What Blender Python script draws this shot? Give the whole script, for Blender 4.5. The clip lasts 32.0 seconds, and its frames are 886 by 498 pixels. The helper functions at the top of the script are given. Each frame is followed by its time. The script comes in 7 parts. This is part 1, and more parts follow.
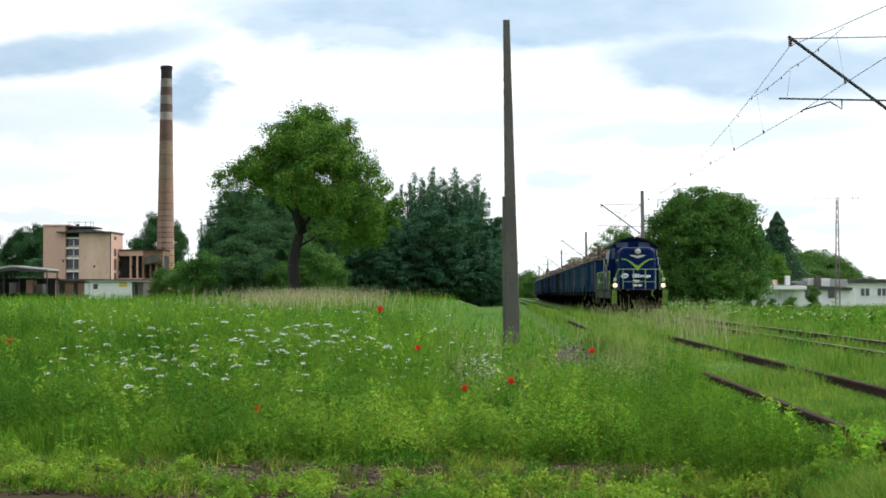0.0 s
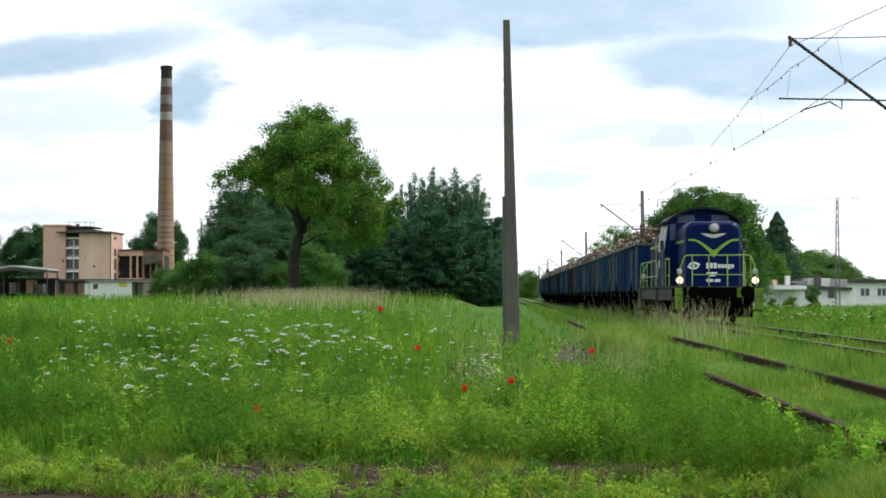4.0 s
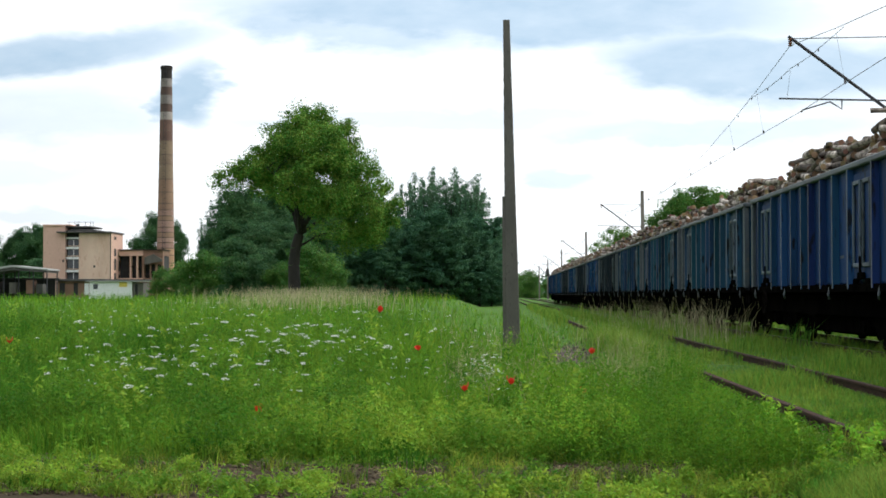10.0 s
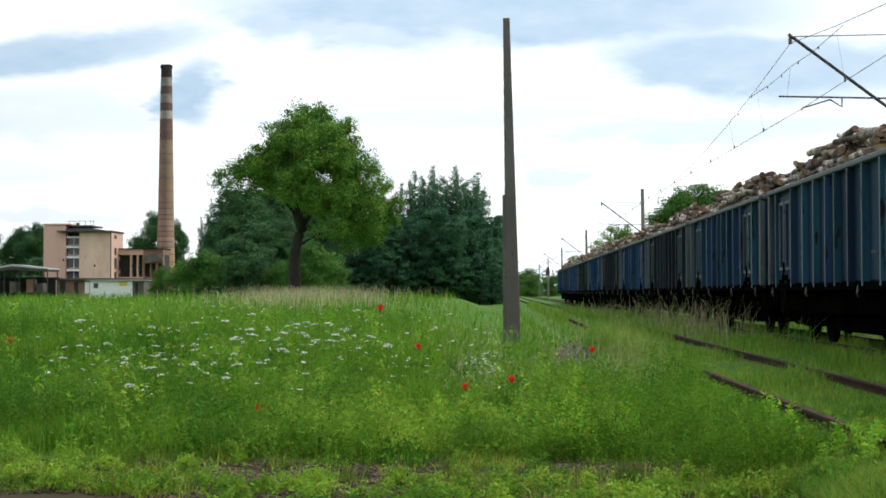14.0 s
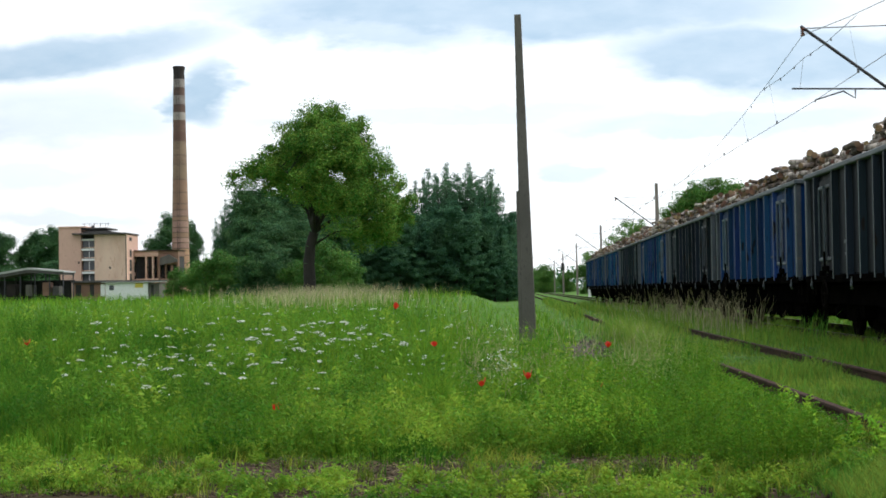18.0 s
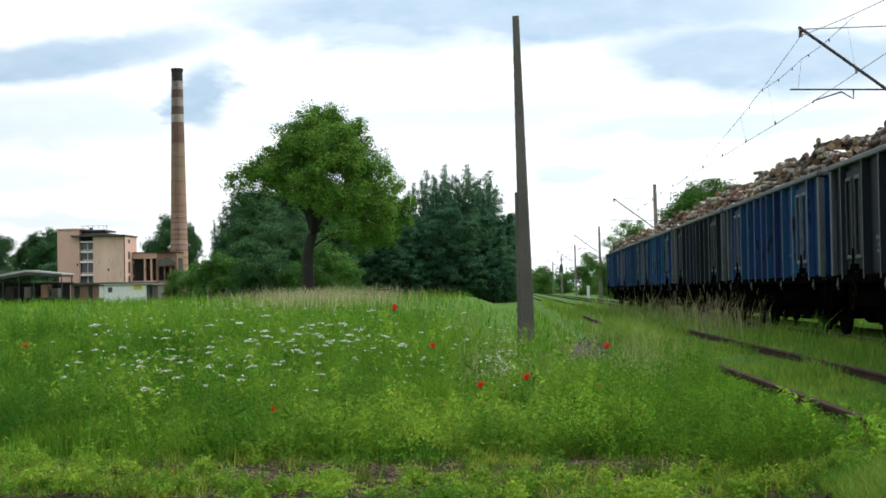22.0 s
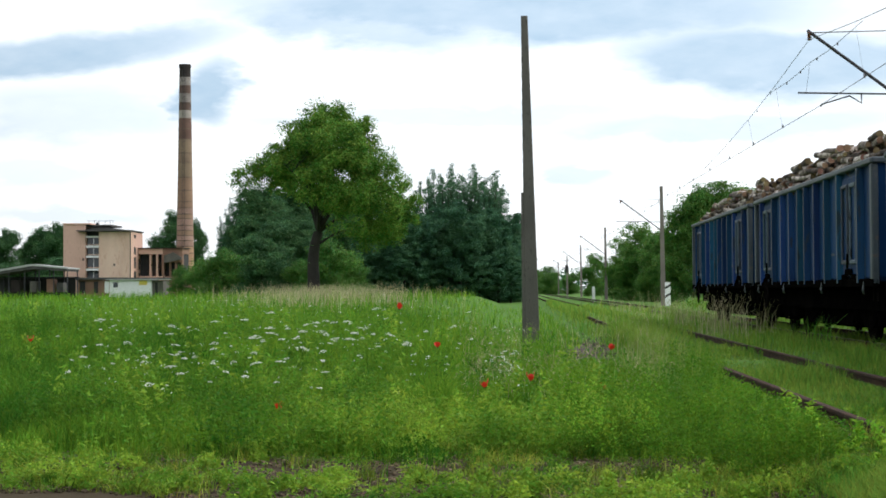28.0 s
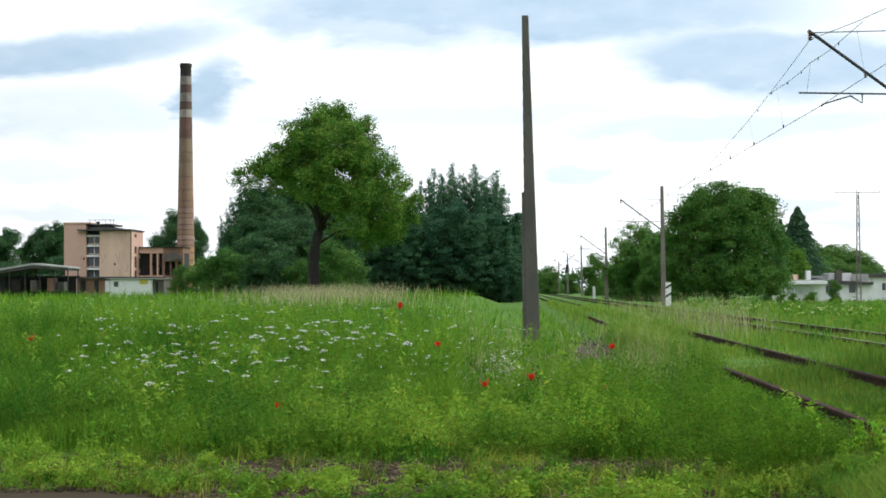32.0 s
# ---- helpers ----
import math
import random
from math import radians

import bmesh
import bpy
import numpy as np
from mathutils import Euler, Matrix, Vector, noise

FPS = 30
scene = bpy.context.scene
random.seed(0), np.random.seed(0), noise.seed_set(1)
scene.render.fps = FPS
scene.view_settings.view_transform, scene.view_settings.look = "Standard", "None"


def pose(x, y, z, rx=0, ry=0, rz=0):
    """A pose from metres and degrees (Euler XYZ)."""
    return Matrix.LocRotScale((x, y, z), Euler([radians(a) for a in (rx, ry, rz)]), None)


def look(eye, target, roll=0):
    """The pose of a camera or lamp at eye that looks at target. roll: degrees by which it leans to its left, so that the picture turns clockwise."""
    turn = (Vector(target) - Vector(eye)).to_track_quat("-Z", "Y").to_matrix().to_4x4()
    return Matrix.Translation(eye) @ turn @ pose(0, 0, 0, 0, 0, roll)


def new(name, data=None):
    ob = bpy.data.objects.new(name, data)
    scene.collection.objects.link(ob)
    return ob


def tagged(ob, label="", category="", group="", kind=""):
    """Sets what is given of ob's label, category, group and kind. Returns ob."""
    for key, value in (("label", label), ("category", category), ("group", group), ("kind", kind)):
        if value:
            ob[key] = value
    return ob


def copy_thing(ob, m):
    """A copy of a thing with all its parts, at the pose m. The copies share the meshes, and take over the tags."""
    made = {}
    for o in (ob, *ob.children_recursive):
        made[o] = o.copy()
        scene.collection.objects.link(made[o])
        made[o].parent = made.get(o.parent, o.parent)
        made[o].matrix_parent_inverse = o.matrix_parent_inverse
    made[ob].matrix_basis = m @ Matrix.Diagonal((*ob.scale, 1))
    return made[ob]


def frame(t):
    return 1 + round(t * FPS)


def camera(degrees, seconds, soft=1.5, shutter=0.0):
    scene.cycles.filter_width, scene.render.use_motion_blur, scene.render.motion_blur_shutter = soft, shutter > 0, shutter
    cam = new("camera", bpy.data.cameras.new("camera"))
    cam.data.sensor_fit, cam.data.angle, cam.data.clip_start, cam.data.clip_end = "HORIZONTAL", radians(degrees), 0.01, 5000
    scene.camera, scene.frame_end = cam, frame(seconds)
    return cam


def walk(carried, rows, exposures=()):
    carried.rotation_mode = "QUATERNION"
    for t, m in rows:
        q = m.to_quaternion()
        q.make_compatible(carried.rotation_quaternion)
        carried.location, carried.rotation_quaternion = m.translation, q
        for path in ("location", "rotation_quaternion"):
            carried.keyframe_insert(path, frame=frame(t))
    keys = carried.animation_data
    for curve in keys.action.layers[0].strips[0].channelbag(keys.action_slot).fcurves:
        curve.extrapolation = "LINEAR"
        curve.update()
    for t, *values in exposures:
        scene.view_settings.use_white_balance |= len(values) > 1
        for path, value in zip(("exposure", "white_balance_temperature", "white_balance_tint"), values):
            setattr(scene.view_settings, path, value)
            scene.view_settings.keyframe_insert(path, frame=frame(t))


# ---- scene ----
# ---------- camera ----------
EYE = (0.0, 0.0, 1.0)
FOCAL = 2750.0          # focal length in units of the picture's 1568 columns
VPX, VPY = 885.0, 521.0  # where the track vanishes: the line of the rails is the world's Y axis


YAW = math.atan2(784 - VPX, FOCAL)
LIFT = math.atan2(VPY - 441, math.hypot(FOCAL, 784 - VPX))


def across(px, py=480.0):
    """Sideways run per metre along the track, for a picture column at the start."""
    u, v = (px - 784) / FOCAL, (441 - py) / FOCAL
    f = math.cos(LIFT) - v * math.sin(LIFT)
    return (u * math.cos(YAW) + f * math.sin(YAW)) / (f * math.cos(YAW) - u * math.sin(YAW))


def above(py, px=784.0):
    """Climb per metre along the track, for a picture row at the start."""
    u, v = (px - 784) / FOCAL, (441 - py) / FOCAL
    f = math.cos(LIFT) - v * math.sin(LIFT)
    return (math.sin(LIFT) + v * math.cos(LIFT)) / (f * math.cos(YAW) - u * math.sin(YAW))


def sight(px, py, depth):
    """World point seen at a picture column and row, at a depth along the track."""
    return Vector((across(px, py) * depth, depth, EYE[2] + above(py, px) * depth))


def gaze(dx, dy, roll):
    return look(EYE, ((784 - dx - VPX) / FOCAL * 100, 100.0, EYE[2] + (VPY - 441 + dy) / FOCAL * 100), roll)


cam = camera(31.83, 32.0, soft=1.7)
SWAY = ((0, 0, 0, 0), (10.5, 0, 0, 0), (11.5, -0.6, -0.4, 0), (12, -0.5, -1.6, 0), (12.5, 0.1, -2.0, -0.06), (13, 0.6, -2.0, -0.06),
        (13.5, 0.7, -3.0, -0.09), (14, 0.5, -2.7, -0.09), (14.5, 1.2, -2.7, -0.12), (15.5, 8.0, -4.2, -0.5), (16.5, 16.5, -5.7, -0.83),
        (17, 25.0, -6.8, -0.87), (17.5, 26.6, -7.0, -0.89), (18, 26.2, -7.0, -0.89), (18.5, 25.3, -8.6, -0.92), (19, 24.8, -7.7, -0.98),
        (19.5, 25.7, -7.9, -0.98), (20, 25.4, -7.3, -0.98), (20.5, 25.4, -7.5, -1.0), (21, 24.7, -6.6, -0.99), (21.5, 23.9, -5.1, -0.98),
        (22, 23.6, -4.5, -1.0), (22.5, 24.1, -4.8, -0.99), (23, 24.2, -5.6, -0.95), (23.5, 23.4, -4.7, -0.96), (24, 23.1, -5.0, -0.91),
        (24.5, 23.7, -1.8, -0.84), (25, 27.2, -2.0, -0.53), (25.5, 34.5, -3.6, -0.2), (26.5, 35.5, -4.8, -0.25), (27.5, 35.2, -5.6, -0.31),
        (28, 33.7, -5.8, -0.29), (28.5, 29.8, -1.9, -0.42), (29, 28.4, 4.4, -0.44), (29.5, 28.5, 3.9, -0.41), (30, 30.6, -0.4, -0.16),
        (30.5, 33.9, -4.8, -0.18), (31, 34.2, -5.8, -0.17), (31.5, 35.0, -7.3, -0.15), (32, 34.7, -6.6, -0.22))
walk(cam, [(t, gaze(dx, dy, r)) for t, dx, dy, r in SWAY])
# ---------- world, sun, exposure ----------
SUN_ELEVATION, SUN_AZIMUTH = 50.0, 72.0     # degrees; azimuth from the track's direction towards the right


def sky_world():
    w = bpy.data.worlds.new("sky")
    scene.world = w
    w.use_nodes = True
    nt = w.node_tree
    nt.nodes.clear()
    N, L = nt.nodes.new, nt.links.new

    def val(v):
        n = N("ShaderNodeValue")
        n.outputs[0].default_value = v
        return n.outputs[0]

    def mth(op, a, b=None, clamp=False):
        n = N("ShaderNodeMath")
        n.operation, n.use_clamp = op, clamp
        for i, s in enumerate((a, b)):
            if s is None:
                continue
            if isinstance(s, (int, float)):
                n.inputs[i].default_value = s
            else:
                L(s, n.inputs[i])
        return n.outputs[0]

    tc = N("ShaderNodeTexCoord")
    sep = N("ShaderNodeSeparateXYZ")
    L(tc.outputs["Generated"], sep.inputs[0])
    dx, dy, dz = sep.outputs
    fwd = mth("MAXIMUM", mth("ABSOLUTE", dy), 0.12)
    u, v = mth("DIVIDE", dx, fwd), mth("DIVIDE", dz, fwd)
    comb = N("ShaderNodeCombineXYZ")
    L(u, comb.inputs[0])
    L(mth("MULTIPLY", v, 2.6), comb.inputs[1])
    L(mth("MULTIPLY", dy, 0.3), comb.inputs[2])

    def cloud_noise(scale, detail, offset):
        mp = N("ShaderNodeMapping")
        mp.inputs["Location"].default_value = (offset, offset * 0.7, 0)
        L(comb.outputs[0], mp.inputs[0])
        n = N("ShaderNodeTexNoise")
        n.inputs["Scale"].default_value, n.inputs["Detail"].default_value = scale, detail
        n.inputs["Roughness"].default_value = 0.55
        L(mp.outputs[0], n.inputs["Vector"])
        return n.outputs["Fac"]

    big, fine = cloud_noise(7.0, 5.0, 3.1), cloud_noise(26.0, 6.0, 9.7)
    wob = mth("ADD", mth("MULTIPLY", mth("SUBTRACT", big, 0.5), 0.10), mth("MULTIPLY", mth("SUBTRACT", fine, 0.5), 0.05))

    def bank(px, py, rx, ry, tilt=0.0):
        """A soft grey cloud bank round one direction of the sky."""
        cu, cv = across(px, py), above(py, px)
        a = mth("ADD", mth("SUBTRACT", u, cu), mth("MULTIPLY", wob, 0.9))
        b = mth("ADD", mth("ADD", mth("SUBTRACT", v, cv), mth("MULTIPLY", wob, 0.35)), mth("MULTIPLY", a, tilt))
        q = mth("ADD", mth("POWER", mth("DIVIDE", mth("ABSOLUTE", a), rx / FOCAL), 2.0), mth("POWER", mth("DIVIDE", mth("ABSOLUTE", b), ry / FOCAL), 2.0))
        return mth("SUBTRACT", 1.35, q, True)

    grey = None
    for spec in CLOUD_BANKS:
        m = mth("MULTIPLY", bank(*spec[:5]), spec[5])
        grey = m if grey is None else mth("MAXIMUM", grey, m)
    general = mth("MULTIPLY", mth("SUBTRACT", mth("MULTIPLY", big, 2.6), 1.0, True), mth("MULTIPLY", mth("SUBTRACT", v, 0.02, True), 3.0, True))
    grey = mth("MAXIMUM", grey, mth("MULTIPLY", general, 0.55))
    grey = mth("MULTIPLY", grey, mth("ADD", 0.72, mth("MULTIPLY", fine, 0.56)), True)

    nishita = N("ShaderNodeTexSky")
    nishita.sky_type, nishita.sun_disc = "NISHITA", False
    nishita.sun_elevation, nishita.sun_rotation = radians(SUN_ELEVATION), radians(SUN_AZIMUTH)
    nishita.air_density, nishita.dust_density = 1.0, 3.0
    dim = N("ShaderNodeVectorMath")
    dim.operation = "SCALE"
    dim.inputs["Scale"].default_value = 0.10
    L(nishita.outputs[0], dim.inputs[0])
    mix = N("ShaderNodeMix")
    mix.data_type = "RGBA"
    mix.inputs[6].default_value = (0.98, 1.02, 1.06, 1)
    mix.inputs[7].default_value = (0.37, 0.515, 0.66, 1)
    L(grey, mix.inputs[0])
    veil = N("ShaderNodeMix")
    veil.data_type = "RGBA"
    veil.inputs[0].default_value = 0.88
    L(dim.outputs[0], veil.inputs[6])
    L(mix.outputs[2], veil.inputs[7])
    # thin overcast: brighter round the veiled sun, duller away from it
    e, a = radians(SUN_ELEVATION), radians(SUN_AZIMUTH)
    dot = N("ShaderNodeVectorMath")
    dot.operation = "DOT_PRODUCT"
    dot.inputs[1].default_value = (math.cos(e) * math.sin(a), math.cos(e) * math.cos(a), math.sin(e))
    L(tc.outputs["Generated"], dot.inputs[0])
    fall = N("ShaderNodeMapRange")
    fall.interpolation_type = "SMOOTHSTEP"
    fall.inputs[1].default_value, fall.inputs[2].default_value, fall.inputs[3].default_value, fall.inputs[4].default_value = -0.65, 0.30, 0.26, 1.0
    L(dot.outputs["Value"], fall.inputs[0])
    bg = N("ShaderNodeBackground")
    L(mth("MULTIPLY", fall.outputs[0], SKY_STRENGTH), bg.inputs["Strength"])
    L(veil.outputs[2], bg.inputs[0])
    out = N("ShaderNodeOutputWorld")
    L(bg.outputs[0], out.inputs[0])


SKY_STRENGTH = 1.14
CLOUD_BANKS = (  # picture column, row, half width, half height, tilt, depth of grey
    (60, 100, 330, 40, -0.10, 0.85), (350, 165, 66, 62, 0.0, 0.9), (900, 20, 620, 72, 0.0, 0.85), (1350, 120, 330, 80, 0.05, 0.85),
    (760, 205, 420, 24, 0.0, 0.4), (1250, 235, 340, 30, 0.0, 0.5), (110, 200, 260, 60, 0.0, 0.42), (640, 300, 120, 40, 0.0, 0.25), (40, 300, 160, 30, 0.0, 0.25), (600, 50, 260, 50, 0.1, 0.7),
    (90, 385, 200, 16, 0.0, 0.3), (1000, 285, 90, 16, 0.0, 0.25), (985, 315, 60, 22, 0.1, 0.5), (1360, 372, 110, 12, 0.05, 0.5), (1500, 395, 90, 10, 0.0, 0.4))
sky_world()
sun = new("sun", bpy.data.lights.new("sun", "SUN"))
sun.data.energy, sun.data.angle, sun.data.color = 1.75, radians(10), (1.0, 0.96, 0.9)
e, a = radians(SUN_ELEVATION), radians(SUN_AZIMUTH)
sun.matrix_basis = look((math.cos(e) * math.sin(a) * 50, math.cos(e) * math.cos(a) * 50, math.sin(e) * 50), (0, 0, 0))
scene.view_settings.exposure = 0.3
# ---------- materials ----------
def surface(name, c1, c2, rough=0.7, metal=0.0, scale=3.0, fine=40.0, bump=0.15, c3=None, streak=1.0, per="", spread=0.25, through_light=0.0, spec=0.5):
    """Two-scale procedural surface. c1 to c2 by a large noise, grain by a fine one, c3 as wear. per: 'object' or 'island' varies brightness."""
    m = bpy.data.materials.new(name)
    m.use_nodes = True
    nt = m.node_tree
    N, L = nt.nodes.new, nt.links.new
    p = nt.nodes["Principled BSDF"]
    tc = N("ShaderNodeTexCoord")
    mp = N("ShaderNodeMapping")
    mp.inputs["Scale"].default_value = (1, 1, streak)
    L(tc.outputs["Object"], mp.inputs[0])
    n1, n2 = N("ShaderNodeTexNoise"), N("ShaderNodeTexNoise")
    n1.inputs["Scale"].default_value, n1.inputs["Detail"].default_value = scale, 4.0
    n2.inputs["Scale"].default_value, n2.inputs["Detail"].default_value = fine, 3.0
    for n in (n1, n2):
        L(mp.outputs[0], n.inputs["Vector"])
    r1 = N("ShaderNodeMapRange")
    r1.inputs[1].default_value, r1.inputs[2].default_value = 0.35, 0.65
    L(n1.outputs["Fac"], r1.inputs[0])
    mx = N("ShaderNodeMix")
    mx.data_type = "RGBA"
    mx.inputs[6].default_value, mx.inputs[7].default_value = (*c1, 1), (*c2, 1)
    L(r1.outputs[0], mx.inputs[0])
    col = mx.outputs[2]
    if c3:
        r3 = N("ShaderNodeMapRange")
        r3.inputs[1].default_value, r3.inputs[2].default_value = 0.58, 0.68
        L(n2.outputs["Fac"], r3.inputs[0])
        m3 = N("ShaderNodeMix")
        m3.data_type = "RGBA"
        m3.inputs[7].default_value = (*c3, 1)
        L(r3.outputs[0], m3.inputs[0])
        L(col, m3.inputs[6])
        col = m3.outputs[2]
    hsv = N("ShaderNodeHueSaturation")
    L(col, hsv.inputs["Color"])
    g = N("ShaderNodeMapRange")
    g.inputs[3].default_value, g.inputs[4].default_value = 0.88, 1.12
    L(n2.outputs["Fac"], g.inputs[0])
    value = g.outputs[0]
    if per:
        src = N("ShaderNodeObjectInfo").outputs["Random"] if per == "object" else N("ShaderNodeNewGeometry").outputs["Random Per Island"]
        rr = N("ShaderNodeMapRange")
        rr.inputs[3].default_value, rr.inputs[4].default_value = 1 - spread, 1 + spread
        L(src, rr.inputs[0])
        mm = N("ShaderNodeMath")
        mm.operation = "MULTIPLY"
        L(value, mm.inputs[0])
        L(rr.outputs[0], mm.inputs[1])
        value = mm.outputs[0]
        hh = N("ShaderNodeMapRange")
        hh.inputs[3].default_value, hh.inputs[4].default_value = 0.5 - 0.09 * spread, 0.5 + 0.09 * spread
        mul = N("ShaderNodeMath")
        mul.operation = "MULTIPLY"
        mul.inputs[1].default_value = 7.31
        fr = N("ShaderNodeMath")
        fr.operation = "FRACT"
        L(src, mul.inputs[0])
        L(mul.outputs[0], fr.inputs[0])
        L(fr.outputs[0], hh.inputs[0])
        L(hh.outputs[0], hsv.inputs["Hue"])
    L(value, hsv.inputs["Value"])
    L(hsv.outputs[0], p.inputs["Base Color"])
    p.inputs["Roughness"].default_value, p.inputs["Metallic"].default_value = rough, metal
    p.inputs["Specular IOR Level"].default_value = spec
    if bump:
        b = N("ShaderNodeBump")
        b.inputs["Strength"].default_value, b.inputs["Distance"].default_value = bump, 0.02
        L(n2.outputs["Fac"], b.inputs["Height"])
        L(b.outputs[0], p.inputs["Normal"])
    if through_light:
        t = N("ShaderNodeBsdfTranslucent")
        L(hsv.outputs[0], t.inputs[0])
        ms = N("ShaderNodeMixShader")
        ms.inputs[0].default_value = through_light
        L(p.outputs[0], ms.inputs[1])
        L(t.outputs[0], ms.inputs[2])
        L(ms.outputs[0], nt.nodes["Material Output"].inputs["Surface"])
    return m


def glow(name, color, strength):
    m = bpy.data.materials.new(name)
    m.use_nodes = True
    p = m.node_tree.nodes["Principled BSDF"]
    p.inputs["Base Color"].default_value = (*color, 1)
    p.inputs["Emission Color"].default_value = (*color, 1)
    p.inputs["Emission Strength"].default_value = strength
    return m


def glass(name, color, rough=0.08):
    m = bpy.data.materials.new(name)
    m.use_nodes = True
    p = m.node_tree.nodes["Principled BSDF"]
    p.inputs["Base Color"].default_value = (*color, 1)
    p.inputs["Roughness"].default_value = rough
    p.inputs["Specular IOR Level"].default_value = 0.9
    return m


M = {}
M["grass"] = surface("grass_blades", (0.050, 0.16, 0.014), (0.215, 0.385, 0.034), 0.55, scale=0.8, fine=6, bump=0, per="island", spread=0.28, through_light=0.35, spec=0.05)
M["grass_light"] = surface("grass_light", (0.105, 0.24, 0.030), (0.25, 0.36, 0.058), 0.6, scale=1.3, fine=6, bump=0, per="island", spread=0.4, through_light=0.35, spec=0.05)
M["grass_dry"] = surface("grass_dry", (0.48, 0.42, 0.27), (0.36, 0.34, 0.17), 0.8, scale=0.6, fine=6, bump=0, per="island", spread=0.4, through_light=0.2, spec=0.1)
M["weed"] = surface("weed_leaves", (0.050, 0.155, 0.016), (0.19, 0.36, 0.036), 0.5, scale=1.0, fine=6, bump=0, per="island", spread=0.28, through_light=0.4, spec=0.05)
M["weed_light"] = surface("weed_leaves_light", (0.31, 0.47, 0.052), (0.12, 0.26, 0.026), 0.5, scale=1.6, fine=6, bump=0, per="island", spread=0.28, through_light=0.4, spec=0.05)
M["herb_bright"] = surface("bright_herb_leaves", (0.30, 0.52, 0.05), (0.22, 0.45, 0.04), 0.5, scale=0.9, fine=6, bump=0, per="island", spread=0.3, through_light=0.45, spec=0.05)
M["turf"] = surface("turf_blades", (0.05, 0.13, 0.012), (0.31, 0.395, 0.055), 0.6, scale=4.0, fine=9, bump=0, per="island", spread=0.5, through_light=0.3, spec=0.05)
M["wisp"] = surface("pale_wisps", (0.24, 0.33, 0.09), (0.34, 0.36, 0.15), 0.7, scale=0.8, fine=6, bump=0, per="island", spread=0.35, through_light=0.35, spec=0.05)
M["litter"] = surface("dry_litter", (0.09, 0.068, 0.042), (0.22, 0.17, 0.11), 0.9, scale=5, fine=12, bump=0, per="island", spread=0.6, spec=0.1)
M["grass_deep"] = surface("deep_grass_blades", (0.038, 0.135, 0.012), (0.105, 0.25, 0.024), 0.6, scale=0.8, fine=6, bump=0, per="island", spread=0.28, through_light=0.35, spec=0.05)
M["herb_deep"] = surface("deep_green_herb_leaves", (0.048, 0.15, 0.012), (0.165, 0.33, 0.028), 0.55, scale=1.4, fine=6, bump=0, per="island", spread=0.28, through_light=0.4, spec=0.05)
M["gravel"] = surface("grey_brown_gravel", (0.075, 0.062, 0.052), (0.15, 0.128, 0.11), 0.95, scale=4, fine=25, bump=0.4, per="island", spread=0.4, spec=0.1)
M["asphalt"] = surface("worn_asphalt", (0.040, 0.039, 0.040), (0.062, 0.060, 0.058), 0.92, scale=1.5, fine=45, bump=0.4, c3=(0.085, 0.08, 0.074), spec=0.2)
M["soil"] = surface("soil", (0.045, 0.034, 0.022), (0.10, 0.077, 0.05), 0.95, scale=6, fine=30, bump=0.8, per="island", spread=0.3, spec=0.1)
# greyer green: distance haze is mixed into the leaf colour
M["leaf_haze"] = surface("haze_tinted_green_leaves", (0.040, 0.112, 0.046), (0.074, 0.165, 0.058), 0.65, scale=0.5, fine=3, bump=0, per="island", spread=0.4, through_light=0.25, spec=0.1)
M["leaf_oak"] = surface("oak_leaves", (0.060, 0.165, 0.022), (0.175, 0.31, 0.05), 0.6, scale=0.8, fine=3, bump=0, per="island", spread=0.5, through_light=0.17, spec=0.1)
# bluer and lifted: the far copse's air haze is part of this colour
M["leaf_dark"] = surface("haze_tinted_dark_leaves", (0.044, 0.122, 0.068), (0.085, 0.19, 0.09), 0.7, scale=0.25, fine=3, bump=0, per="island", spread=0.45, through_light=0.25, spec=0.1)
M["leaf_mid"] = surface("mid_leaves", (0.066, 0.17, 0.034), (0.12, 0.245, 0.05), 0.5, scale=0.3, fine=3, bump=0, per="island", spread=0.45, through_light=0.3, spec=0.1)
M["leaf_fresh"] = surface("fresh_leaves", (0.10, 0.22, 0.03), (0.15, 0.28, 0.04), 0.5, scale=0.3, fine=3, bump=0, per="island", spread=0.4, through_light=0.3, spec=0.1)
M["needle"] = surface("needles", (0.040, 0.105, 0.052), (0.065, 0.145, 0.062), 0.6, scale=0.4, fine=4, bump=0, per="island", spread=0.4, through_light=0.1, spec=0.2)
M["bark"] = surface("bark", (0.014, 0.012, 0.010), (0.028, 0.023, 0.019), 0.9, scale=2, fine=16, bump=0.7, streak=0.3)
M["rail"] = surface("rusty_rail", (0.028, 0.017, 0.012), (0.062, 0.034, 0.023), 0.9, 0.0, scale=3, fine=40, bump=0.3, c3=(0.085, 0.042, 0.026), spec=0.15)
M["rail_joint"] = surface("bright_rust", (0.10, 0.036, 0.018), (0.15, 0.055, 0.026), 0.9, scale=6, fine=40, bump=0.3, spec=0.1)
M["railtop"] = surface("worn_rail_head", (0.10, 0.078, 0.066), (0.17, 0.14, 0.125), 0.5, 0.4, scale=3, fine=40, bump=0.1)
M["sleeper"] = surface("old_sleeper_wood", (0.06, 0.05, 0.04), (0.10, 0.085, 0.07), 0.95, scale=2, fine=25, bump=0.6)
M["concrete"] = surface("weathered_concrete", (0.095, 0.088, 0.078), (0.14, 0.128, 0.112), 0.95, scale=1.2, fine=18, bump=0.4, c3=(0.075, 0.07, 0.062), streak=0.35)
